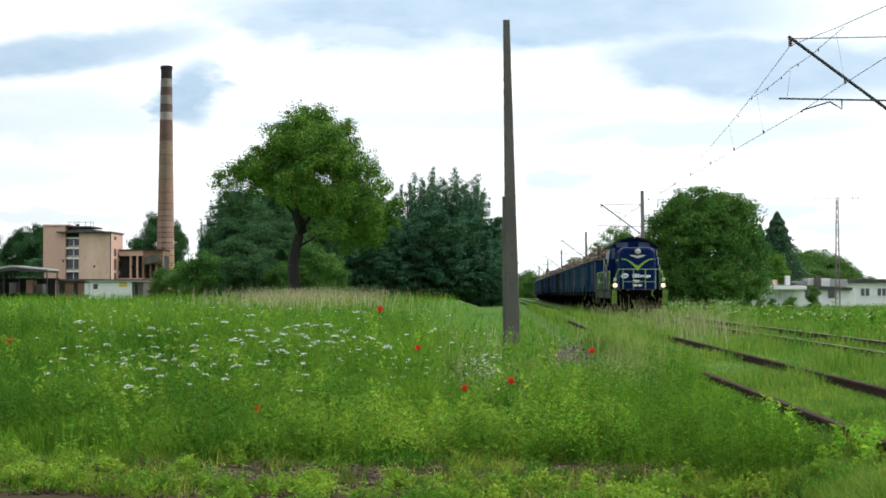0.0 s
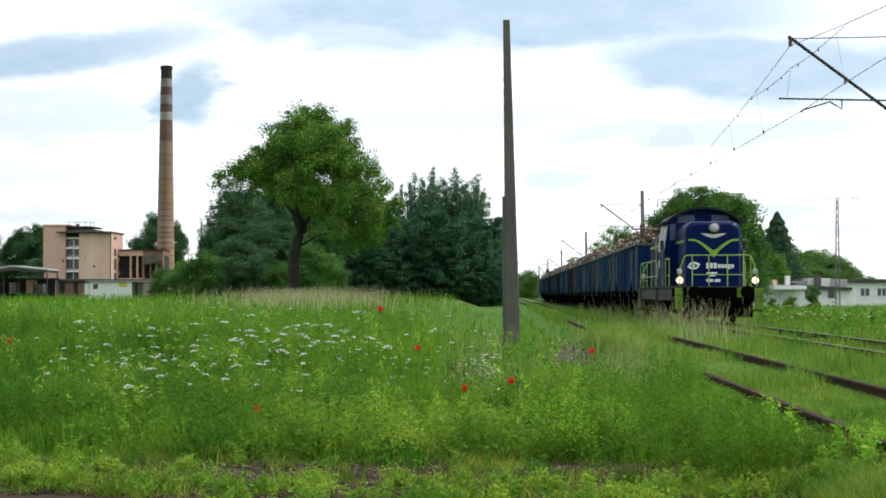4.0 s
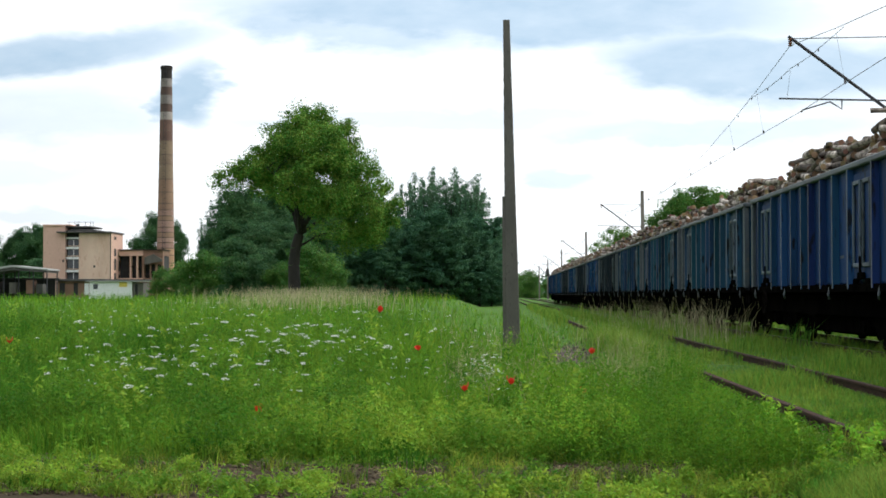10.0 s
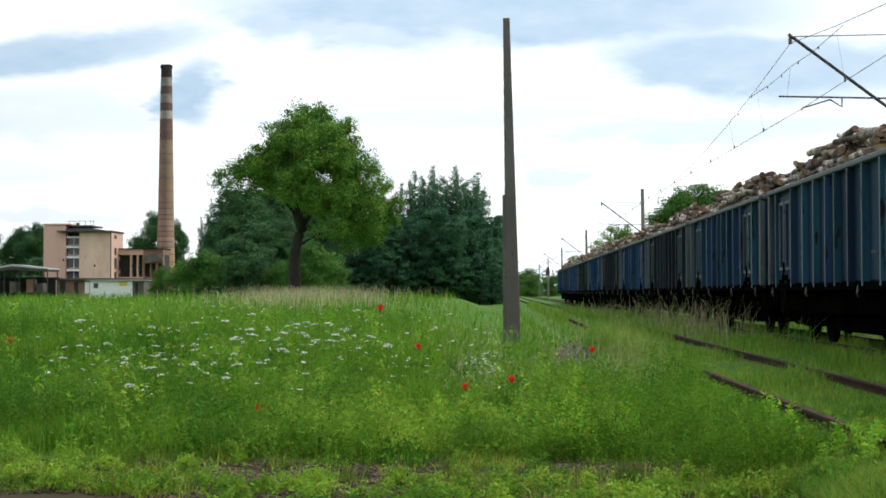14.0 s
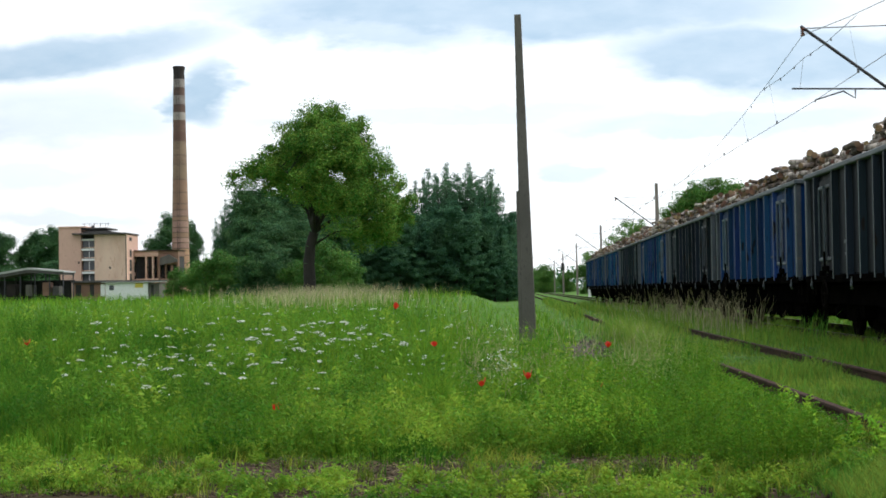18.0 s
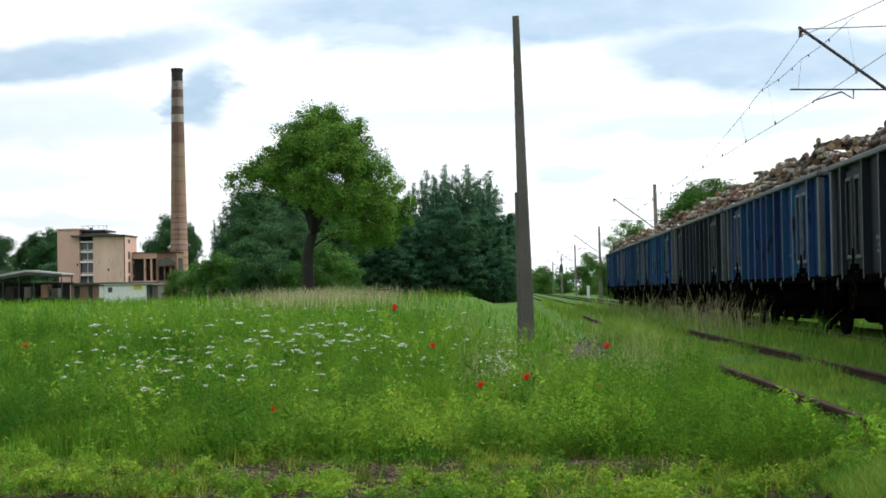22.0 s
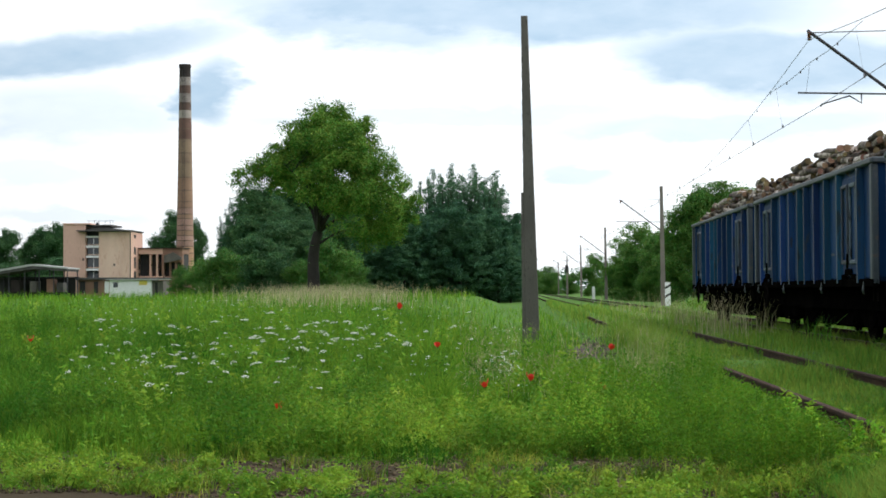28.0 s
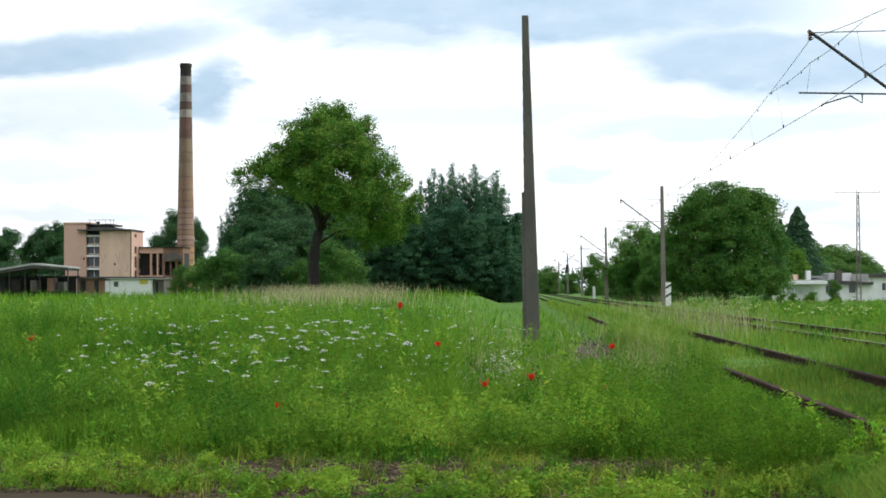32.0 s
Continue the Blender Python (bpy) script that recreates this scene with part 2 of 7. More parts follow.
M["mast"] = surface("mast_concrete", (0.16, 0.135, 0.12), (0.22, 0.19, 0.17), 0.9, scale=1.5, fine=18, bump=0.3, streak=0.35)
M["steel"] = surface("dark_steel", (0.030, 0.030, 0.038), (0.055, 0.052, 0.062), 0.7, 0.2, scale=4, fine=30, bump=0.15)
M["wire"] = surface("wire", (0.10, 0.10, 0.11), (0.13, 0.13, 0.14), 0.5, 0.6, scale=4, fine=30, bump=0)
M["porcelain"] = surface("brown_porcelain", (0.14, 0.05, 0.03), (0.18, 0.07, 0.04), 0.2, scale=4, fine=30, bump=0)
M["white_paint"] = surface("white_paint", (0.78, 0.78, 0.77), (0.85, 0.85, 0.85), 0.6, scale=2, fine=20, bump=0.1, c3=(0.55, 0.54, 0.5))
M["black_paint"] = surface("black_paint", (0.015, 0.015, 0.017), (0.03, 0.03, 0.03), 0.5, scale=3, fine=20, bump=0.1)
M["plaster"] = surface("pink_plaster", (0.60, 0.38, 0.30), (0.66, 0.43, 0.34), 0.95, scale=0.35, fine=3, bump=0.2, c3=(0.52, 0.33, 0.26), streak=0.4)
M["plaster_bare"] = surface("bare_ochre_plaster", (0.66, 0.46, 0.34), (0.78, 0.59, 0.45), 0.95, scale=0.45, fine=2.2, bump=0.2, c3=(0.60, 0.40, 0.29), streak=0.4)
M["brick"] = surface("old_brick", (0.20, 0.112, 0.08), (0.27, 0.155, 0.108), 0.95, scale=0.5, fine=6, bump=0.4, c3=(0.20, 0.12, 0.085))
M["brick_ochre"] = surface("ochre_brick", (0.27, 0.165, 0.112), (0.33, 0.21, 0.14), 0.95, scale=0.5, fine=5, bump=0.4, c3=(0.24, 0.15, 0.10), per="object", spread=0.06)
M["brick_mauve"] = surface("mauve_brick", (0.29, 0.175, 0.14), (0.36, 0.225, 0.175), 0.95, scale=0.5, fine=5, bump=0.4, c3=(0.38, 0.26, 0.21), per="object", spread=0.10)
M["brick_olive"] = surface("weathered_olive_brick", (0.22, 0.15, 0.105), (0.28, 0.195, 0.135), 0.95, scale=0.5, fine=5, bump=0.4, c3=(0.18, 0.12, 0.085), per="object", spread=0.06)
M["brick_warm"] = surface("warm_tan_brick", (0.37, 0.225, 0.135), (0.45, 0.285, 0.17), 0.95, scale=0.5, fine=5, bump=0.4, c3=(0.29, 0.175, 0.11), per="object", spread=0.06)
M["brick_soot"] = surface("soot_stained_brick", (0.095, 0.06, 0.052), (0.14, 0.085, 0.07), 0.95, scale=0.6, fine=5, bump=0.4)
M["band_dull"] = surface("sooty_pale_band", (0.20, 0.165, 0.155), (0.29, 0.25, 0.235), 0.9, scale=0.7, fine=6, bump=0.2, c3=(0.14, 0.11, 0.10))
M["hoop"] = surface("rusty_iron_hoop", (0.15, 0.097, 0.07), (0.20, 0.13, 0.095), 0.85, scale=2, fine=12, bump=0.2)
M["brick_dark"] = surface("sooty_brick", (0.018, 0.014, 0.014), (0.038, 0.028, 0.026), 0.95, scale=0.5, fine=5, bump=0.4)
M["brick_red"] = surface("red_brick_band", (0.15, 0.085, 0.068), (0.20, 0.112, 0.088), 0.95, scale=0.5, fine=5, bump=0.4)
M["band_pale"] = surface("pale_band", (0.30, 0.255, 0.235), (0.38, 0.33, 0.30), 0.9, scale=0.6, fine=6, bump=0.2)
M["tar"] = surface("tar_roof", (0.05, 0.048, 0.047), (0.085, 0.08, 0.075), 0.9, scale=1, fine=12, bump=0.2)
M["roof_grey"] = surface("grey_roof", (0.34, 0.34, 0.33), (0.42, 0.42, 0.41), 0.8, scale=1, fine=10, bump=0.2)
# near black: shade inside recesses and openings is put into this colour; also dark doors
M["dark_inside"] = surface("inner_shade_and_dark_panel", (0.02, 0.02, 0.022), (0.035, 0.033, 0.033), 0.9, scale=1, fine=8, bump=0)
M["yellow"] = surface("yellow_sign", (0.62, 0.48, 0.08), (0.68, 0.54, 0.1), 0.6, scale=2, fine=20, bump=0)
# bluish base colour stands in for sky reflected in the cab's front panes
M["pane_front"] = surface("cab_front_reflection_glass", (0.06, 0.085, 0.16), (0.085, 0.115, 0.20), 0.2, scale=1.5, fine=6, bump=0, spec=0.2)
M["pane"] = glass("window_glass", (0.05, 0.06, 0.07))
# pale base colour paints the bright sky's reflection into these panes
M["pane_lit"] = glass("sky_reflection_glass", (0.62, 0.66, 0.70), 0.15)
M["loco_blue"] = surface("loco_blue", (0.0015, 0.009, 0.062), (0.003, 0.014, 0.088), 0.35, scale=0.8, fine=14, bump=0.05, c3=(0.003, 0.009, 0.04), spec=0.06)
M["loco_roof"] = surface("loco_roof", (0.012, 0.015, 0.022), (0.02, 0.024, 0.035), 0.6, scale=1, fine=12, bump=0.1, spec=0.15)
M["loco_grey"] = surface("loco_grey", (0.038, 0.038, 0.040), (0.066, 0.065, 0.064), 0.7, scale=0.9, fine=9, bump=0.1, c3=(0.10, 0.092, 0.085), spec=0.15)
M["loco_hood"] = surface("loco_hood_blue_grey", (0.004, 0.010, 0.025), (0.008, 0.016, 0.034), 0.6, scale=0.8, fine=14, bump=0.05, c3=(0.02, 0.028, 0.045), spec=0.1)
M["lime"] = surface("lime_paint", (0.19, 0.37, 0.012), (0.25, 0.45, 0.02), 0.45, scale=2, fine=20, bump=0.03, c3=(0.27, 0.44, 0.04))
M["lime_dirty"] = surface("grimy_lime_paint", (0.07, 0.14, 0.008), (0.15, 0.27, 0.014), 0.6, scale=3, fine=14, bump=0.05, c3=(0.03, 0.045, 0.01))
M["lime_rail"] = surface("lime_rail_paint", (0.25, 0.42, 0.06), (0.31, 0.48, 0.08), 0.5, scale=2, fine=20, bump=0.03)
M["pale_rail"] = surface("pale_handrail", (0.5, 0.54, 0.4), (0.58, 0.62, 0.46), 0.5, scale=2, fine=20, bump=0.03)
# chassis and wheels near black: the shade under the train is put into the colour
M["chassis"] = surface("shade_black_chassis", (0.002, 0.002, 0.002), (0.005, 0.0045, 0.004), 0.9, 0.0, scale=2, fine=18, bump=0.3, spec=0.0)
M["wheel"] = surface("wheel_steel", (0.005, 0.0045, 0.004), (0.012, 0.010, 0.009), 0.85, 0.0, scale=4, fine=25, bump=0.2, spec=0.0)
M["lamp"] = glow("headlamp_glow", (1.0, 0.70, 0.50), 1.3)
M["lamp_off"] = glass("lamp_lens", (0.42, 0.43, 0.41), 0.06)
M["chrome"] = surface("bright_metal", (0.5, 0.5, 0.5), (0.6, 0.6, 0.6), 0.3, 0.8, scale=4, fine=30, bump=0.02)
WAGON = {
    "blue": ((0.002, 0.022, 0.085), (0.004, 0.034, 0.12), (0.006, 0.010, 0.018)),
    "teal": ((0.004, 0.024, 0.050), (0.010, 0.046, 0.082), (0.008, 0.010, 0.012)),
    "dark": ((0.002, 0.016, 0.038), (0.008, 0.036, 0.072), (0.010, 0.010, 0.010)),
    "black": ((0.004, 0.0065, 0.010), (0.008, 0.011, 0.016), (0.012, 0.010, 0.009)),
    "navy": ((0.003, 0.026, 0.085), (0.006, 0.045, 0.13), (0.025, 0.045, 0.07)),
}
for key, (c1, c2, c3) in WAGON.items():
    M["w_" + key] = surface("wagon_%s_paint" % key, c1, c2, 0.55, scale=0.7, fine=7, bump=0.1, c3=c3, streak=0.25, spec=0.08)
    M["r_" + key] = surface("wagon_%s_rib_paint" % key, tuple(0.9 * c + q for c, q in zip(c1, (0.004, 0.008, 0.012))), tuple(1.1 * c + q * (0.35 if key == "black" else 1) for c, q in zip(c2, (0.010, 0.022, 0.034))), 0.55, scale=0.9, fine=9, bump=0.1, c3=c3, streak=0.25, per="object", spread=0.3, spec=0.1)
# lit rib edges painted as a paler colour, with dark wear streaks
for key, q in (("blue", 1.2), ("teal", 1.4), ("dark", 1.3), ("black", 0.62), ("navy", 1.35)):
    M["e_" + key] = surface("wagon_%s_rib_highlight" % key, (0.028 * q, 0.045 * q, 0.066 * q), (0.07 * q, 0.092 * q, 0.115 * q), 0.6, scale=0.8, fine=8, bump=0.1, c3=(0.012, 0.013, 0.015), streak=0.3, per="object", spread=0.55)
M["rim"] = surface("worn_rim_paint", (0.038, 0.050, 0.062), (0.070, 0.088, 0.104), 0.55, scale=0.8, fine=10, bump=0.1, c3=(0.09, 0.08, 0.075))
M["log_end"] = surface("cut_wood", (0.16, 0.095, 0.05), (0.32, 0.21, 0.12), 0.85, scale=3, fine=30, bump=0.2, per="object", spread=0.45)


def log_bark():
    m = surface("log_bark", (0.04, 0.028, 0.021), (0.42, 0.37, 0.33), 0.9, scale=6, fine=18, bump=0.6, c3=(0.035, 0.025, 0.02))
    nt = m.node_tree
    p = nt.nodes["Principled BSDF"]
    old = p.inputs["Base Color"].links[0].from_socket
    info = nt.nodes.new("ShaderNodeObjectInfo")
    ramp = nt.nodes.new("ShaderNodeValToRGB")
    ramp.color_ramp.elements[0].color, ramp.color_ramp.elements[1].color = (0.22, 0.18, 0.15, 1), (2.1, 2.1, 2.1, 1)
    ramp.color_ramp.elements[1].position = 0.8
    mid = ramp.color_ramp.elements.new(0.4)
    mid.color = (0.6, 0.52, 0.45, 1)
    mul = nt.nodes.new("ShaderNodeMix")
    mul.data_type, mul.blend_type = "RGBA", "MULTIPLY"
    mul.inputs[0].default_value = 1.0
    nt.links.new(info.outputs["Random"], ramp.inputs[0])
    nt.links.new(old, mul.inputs[6])
    nt.links.new(ramp.outputs[0], mul.inputs[7])
    nt.links.new(mul.outputs[2], p.inputs["Base Color"])
    return m


M["log_bark"] = log_bark()


def ground_material():
    m = surface("meadow_ground", (0.05, 0.13, 0.018), (0.09, 0.19, 0.03), 0.95, scale=0.5, fine=9, bump=0.6, c3=(0.09, 0.075, 0.045), spec=0.1)
    nt = m.node_tree
    N, L = nt.nodes.new, nt.links.new
    p = nt.nodes["Principled BSDF"]
    old = p.inputs["Base Color"].links[0].from_socket
    tc = N("ShaderNodeTexCoord")
    n = N("ShaderNodeTexNoise")
    n.inputs["Scale"].default_value, n.inputs["Detail"].default_value = 1.3, 5.0
    L(tc.outputs["Object"], n.inputs["Vector"])
    sep = N("ShaderNodeSeparateXYZ")
    L(tc.outputs["Object"], sep.inputs[0])
    near = N("ShaderNodeMapRange")      # bare, driven-over earth by the road's edge
    near.inputs[1].default_value, near.inputs[2].default_value, near.inputs[3].default_value, near.inputs[4].default_value = 12.7, 13.7, 0.30, -0.4
    L(sep.outputs[1], near.inputs[0])
    back = N("ShaderNodeMapRange")
    back.inputs[1].default_value, back.inputs[2].default_value, back.inputs[3].default_value, back.inputs[4].default_value = 8.0, 10.2, -0.2, 0.05
    L(sep.outputs[1], back.inputs[0])
    both = N("ShaderNodeMath")
    both.operation = "ADD"
    L(near.outputs[0], both.inputs[0])
    L(back.outputs[0], both.inputs[1])
    add = N("ShaderNodeMath")
    add.operation = "ADD"
    L(n.outputs["Fac"], add.inputs[0])
    L(both.outputs[0], add.inputs[1])
    th = N("ShaderNodeMapRange")
    th.inputs[1].default_value, th.inputs[2].default_value = 0.52, 0.62
    L(add.outputs[0], th.inputs[0])
    mx = N("ShaderNodeMix")
    mx.data_type = "RGBA"
    mx.inputs[7].default_value = (0.052, 0.040, 0.025, 1)
    L(th.outputs[0], mx.inputs[0])
    L(old, mx.inputs[6])
    L(mx.outputs[2], p.inputs["Base Color"])
    return m


M["ground"] = ground_material()
# ---------- mesh tools ----------
class Shape:
    """Collects vertices and faces of one mesh."""

    def __init__(self):
        self.v, self.f, self.m = [], [], []

    def add(self, verts, faces, slot=0):
        n = len(self.v)
        self.v += [tuple(q) for q in verts]
        self.f += [tuple(n + i for i in f) for f in faces]
        self.m += [slot] * len(faces)
        return self

    def box(self, x0, x1, y0, y1, z0, z1, c=0.0, slot=0):
        """A box, its edges chamfered by c."""
        if c <= 0:
            v = [(x, y, z) for x in (x0, x1) for y in (y0, y1) for z in (z0, z1)]
            return self.add(v, [(0, 1, 3, 2), (4, 6, 7, 5), (0, 4, 5, 1), (2, 3, 7, 6), (0, 2, 6, 4), (1, 5, 7, 3)], slot)
        c = min(c, (x1 - x0) * 0.45, (y1 - y0) * 0.45, (z1 - z0) * 0.45)
        rings = []
        for z, s in ((z0, c), (z0 + c, 0), (z1 - c, 0), (z1, c)):
            a, b, d, g = x0 + s, x1 - s, y0 + s, y1 - s
            k = c if s == 0 else c * 0.4
            rings.append([(a + k, d, z), (b - k, d, z), (b, d + k, z), (b, g - k, z), (b - k, g, z), (a + k, g, z), (a, g - k, z), (a, d + k, z)])
        v = [q for r in rings for q in r]
        f = [tuple(range(7, -1, -1)), tuple(range(24, 32))]
        f += [(8 * i + j, 8 * i + (j + 1) % 8, 8 * i + 8 + (j + 1) % 8, 8 * i + 8 + j) for i in range(3) for j in range(8)]
        return self.add(v, f, slot)

    def tube(self, p, q, r0, r1=None, n=8, slot=0, cap=None):
        p, q = Vector(p), Vector(q)
        r1 = r0 if r1 is None else r1
        d = (q - p).normalized()
        s = d.cross((0, 0, 1) if abs(d.z) < 0.9 else (1, 0, 0)).normalized()
        w = s.cross(d)
        ring = [(math.cos(2 * math.pi * i / n), math.sin(2 * math.pi * i / n)) for i in range(n)]
        v = [p + (s * a + w * b) * r0 for a, b in ring] + [q + (s * a + w * b) * r1 for a, b in ring]
        self.add(v, [(i, (i + 1) % n, n + (i + 1) % n, n + i) for i in range(n)], slot)
        k = len(self.v) - 2 * n
        self.f += [tuple(k + i for i in range(n - 1, -1, -1)), tuple(k + n + i for i in range(n))]
        self.m += [slot if cap is None else cap] * 2
        return self

    def path(self, pts, r, n=6, slot=0):
        """One bent bar of even thickness along the points."""
        pts = [Vector(p) for p in pts]
        if (pts[0] - pts[-1]).length < 1e-6:
            for a, b in zip(pts, pts[1:]):
                self.tube(a, b, r, r, n, slot)
            return self
        v, k = [], len(pts)
        d0 = (pts[1] - pts[0]).normalized()
        s = d0.cross((0, 0, 1) if abs(d0.z) < 0.9 else (1, 0, 0)).normalized()
        for i, p in enumerate(pts):
            d = (pts[min(i + 1, k - 1)] - p).normalized() + (p - pts[max(i - 1, 0)]).normalized()
            d = d.normalized() if d.length > 1e-6 else d0
            s = (s - d * s.dot(d)).normalized()
            w = s.cross(d)
            v += [p + (s * math.cos(6.28319 * j / n) + w * math.sin(6.28319 * j / n)) * r for j in range(n)]
        f = [(i * n + j, i * n + (j + 1) % n, (i + 1) * n + (j + 1) % n, (i + 1) * n + j) for i in range(k - 1) for j in range(n)]
        f += [tuple(range(n - 1, -1, -1)), tuple((k - 1) * n + j for j in range(n))]
        return self.add(v, f, slot)

    def prism(self, outline, axis, a, b, slot=0):
        """Outline of (u, v) pulled along an axis from a to b: x: (y, z), y: (x, z), z: (x, y)."""
        def at(u, v, w):
            return {"x": (w, u, v), "y": (u, w, v), "z": (u, v, w)}[axis]
        n = len(outline)
        v = [at(*o, a) for o in outline] + [at(*o, b) for o in outline]
        f = [(i, (i + 1) % n, n + (i + 1) % n, n + i) for i in range(n)] + [tuple(range(n - 1, -1, -1)), tuple(range(n, 2 * n))]
        return self.add(v, f, slot)

    def lathe(self, profile, center=(0, 0, 0), axis="z", n=16, slot=0):
        """Profile of (radius, height) turned round an axis."""
        v = []
        for r, h in profile:
            for i in range(n):
                c, s = r * math.cos(2 * math.pi * i / n), r * math.sin(2 * math.pi * i / n)
                q = {"z": (c, s, h), "y": (c, h, s), "x": (h, c, s)}[axis]
                v.append([q[k] + center[k] for k in range(3)])
        k = len(profile)
        f = [(j * n + i, j * n + (i + 1) % n, (j + 1) * n + (i + 1) % n, (j + 1) * n + i) for j in range(k - 1) for i in range(n)]
        f += [tuple(range(n - 1, -1, -1)), tuple((k - 1) * n + i for i in range(n))]
        return self.add(v, f, slot)

    def mesh(self, name, *mats, smooth=False):
        me = bpy.data.meshes.new(name)
        me.from_pydata(self.v, [], self.f)
        for m in mats:
            me.materials.append(m)
        me.polygons.foreach_set("material_index", self.m)
        bm = bmesh.new()
        bm.from_mesh(me)
        bmesh.ops.recalc_face_normals(bm, faces=bm.faces)
        bm.to_mesh(me)
        bm.free()
        if smooth:
            me.polygons.foreach_set("use_smooth", [True] * len(me.polygons))
        return me


def part(name, shape, mats, parent, label="", smooth=False, at=None):
    """Links a shape (or a mesh) as one mesh object under a thing or a part."""
    if isinstance(shape, Shape):
        shape = shape.mesh(name, *(mats if isinstance(mats, (list, tuple)) else [mats]), smooth=smooth)
    ob = new(name, shape)
    ob.parent = parent
    if at is not None:
        ob.matrix_basis = at if isinstance(at, Matrix) else Matrix.Translation(at)
    if label:
        tagged(ob, label)
    return ob


def thing(name, label, category, m=None, group="", kind="", data=None):
    ob = new(name, data)
    if m is not None:
        ob.matrix_basis = m if isinstance(m, Matrix) else Matrix.Translation(m)
    return tagged(ob, label, category, group, kind)


def tri_mesh(name, verts, tris, mats, index=None):
    """A large triangle mesh from arrays."""
    me = bpy.data.meshes.new(name)
    verts, tris = np.asarray(verts, np.float32), np.asarray(tris, np.int32)
    me.vertices.add(len(verts))
    me.vertices.foreach_set("co", verts.ravel())
    me.loops.add(tris.size)
    me.loops.foreach_set("vertex_index", tris.ravel())
    me.polygons.add(len(tris))
    me.polygons.foreach_set("loop_start", np.arange(0, tris.size, 3, dtype=np.int32))
    for m in mats if isinstance(mats, (list, tuple)) else [mats]:
        me.materials.append(m)
    if index is not None:
        me.polygons.foreach_set("material_index", np.asarray(index, np.int32))
    me.update(calc_edges=True)
    return me


def smooth01(t):
    t = np.clip(t, 0, 1)
    return t * t * (3 - 2 * t)


def wave(x, y, s):
    return (np.sin(x * 1.7 * s + 1.3 * np.sin(y * 0.9 * s)) + np.sin(y * 1.3 * s + 0.7 + 1.1 * np.sin(x * 1.1 * s)) + np.sin((x + y) * 0.77 * s + 2.1)) / 3
# ---------- ground ----------
def ground_z(x, y):
    """Height of the ground: a low field track by the camera, a meadow that rises to the left, the level railway strip."""
    x, y = np.asarray(x, float), np.asarray(y, float)
    left = smooth01((0.1 - x - 0.012 * y) / 2.2)
    rise = 0.60 * smooth01((y - 12.5) / 13) + 0.42 * smooth01((y - 26) / 45)
    z = -0.42 + left * rise + 0.265 * smooth01((x - 1.5) / 0.9) * (1 - 0.3 * smooth01((x - 10) / 5))
    z = z + 0.05 * wave(x, y, 0.55) * (1 - smooth01((x - 1.0) / 1.0) * (1 - smooth01((x - 9) / 2)))
    z = z + 0.018 * wave(x, y, 3.1) * smooth01((40 - y) / 10)
    return z - 0.55 * smooth01((y - 110) / 80) * left


def gz(x, y):
    return float(ground_z(x, y))


def build_ground():
    def lines(lo, hi, n, k):
        t = np.linspace(-1, 1, n)
        s = np.sinh(k * t) / math.sinh(k)
        return np.where(s < 0, -s * lo, s * hi)
    xs = np.unique(np.round(np.concatenate([lines(-2200, 2200, 110, 7.5), np.linspace(-9, 11, 90)]), 3))
    ys = np.unique(np.round(np.concatenate([np.linspace(-300, 0, 16), np.linspace(0, 9, 8), np.linspace(9, 45, 150), np.geomspace(46, 4200, 90)]), 3))
    gx, gy = np.meshgrid(xs, ys)
    v = np.stack([gx, gy, ground_z(gx, gy)], -1).reshape(-1, 3)
    w, h = len(xs), len(ys)
    i = (np.arange(h - 1)[:, None] * w + np.arange(w - 1)).ravel()
    tris = np.concatenate([np.stack([i, i + 1, i + w + 1], 1), np.stack([i, i + w + 1, i + w], 1)])
    me = tri_mesh("ground", v, tris, M["ground"])
    me.polygons.foreach_set("use_smooth", [True] * len(me.polygons))
    thing("ground", "grassy ground with bare brown earth patches", "ground", kind="structure", data=me)


def road_edge(x):
    """Where the field track's grass gives way to asphalt."""
    return 10.42 - 0.10 * np.asarray(x, float) + 0.10 * wave(np.asarray(x, float), 0.0, 2.3) - 0.55 * smooth01((np.asarray(x, float) + 2.6) / 1.2)


def build_road():
    xs = np.linspace(-26, 26, 261)
    rows = []
    for t in np.linspace(0, 1, 13):
        y = -3.0 + (road_edge(xs) + 3.0) * t
        rows.append(np.stack([xs, y, ground_z(xs, y) + 0.012 - 0.03 * (t == 1)], 1))
    v = np.concatenate(rows)
    w = len(xs)
    i = (np.arange(12)[:, None] * w + np.arange(w - 1)).ravel()
    me = tri_mesh("road", v, np.concatenate([np.stack([i, i + 1, i + w + 1], 1), np.stack([i, i + w + 1, i + w], 1)]), M["asphalt"])
    thing("road", "worn dark asphalt road with a ragged grassy edge", "road", kind="structure", data=me)


build_ground()
build_road()
GAUGE = 0.75            # half the distance between the rails' middles
MAIN_X, SIDE_X = 7.35, 3.43


def rail_mesh(y0, y1, step):
    out = [(-0.065, -0.15), (0.065, -0.15), (0.065, -0.138), (0.012, -0.12), (0.012, -0.045), (0.036, -0.032), (0.036, -0.006), (0.03, 0),
           (-0.03, 0), (-0.036, -0.006), (-0.036, -0.032), (-0.012, -0.045), (-0.012, -0.12), (-0.065, -0.138)]
    s = Shape()
    y = y0
    while y < y1:
        s.prism(out, "y", y, min(y + step - 0.012, y1))
        y += step
    for k in range(7, len(s.f), len(out) + 2):
        s.m[k] = 1
    return s


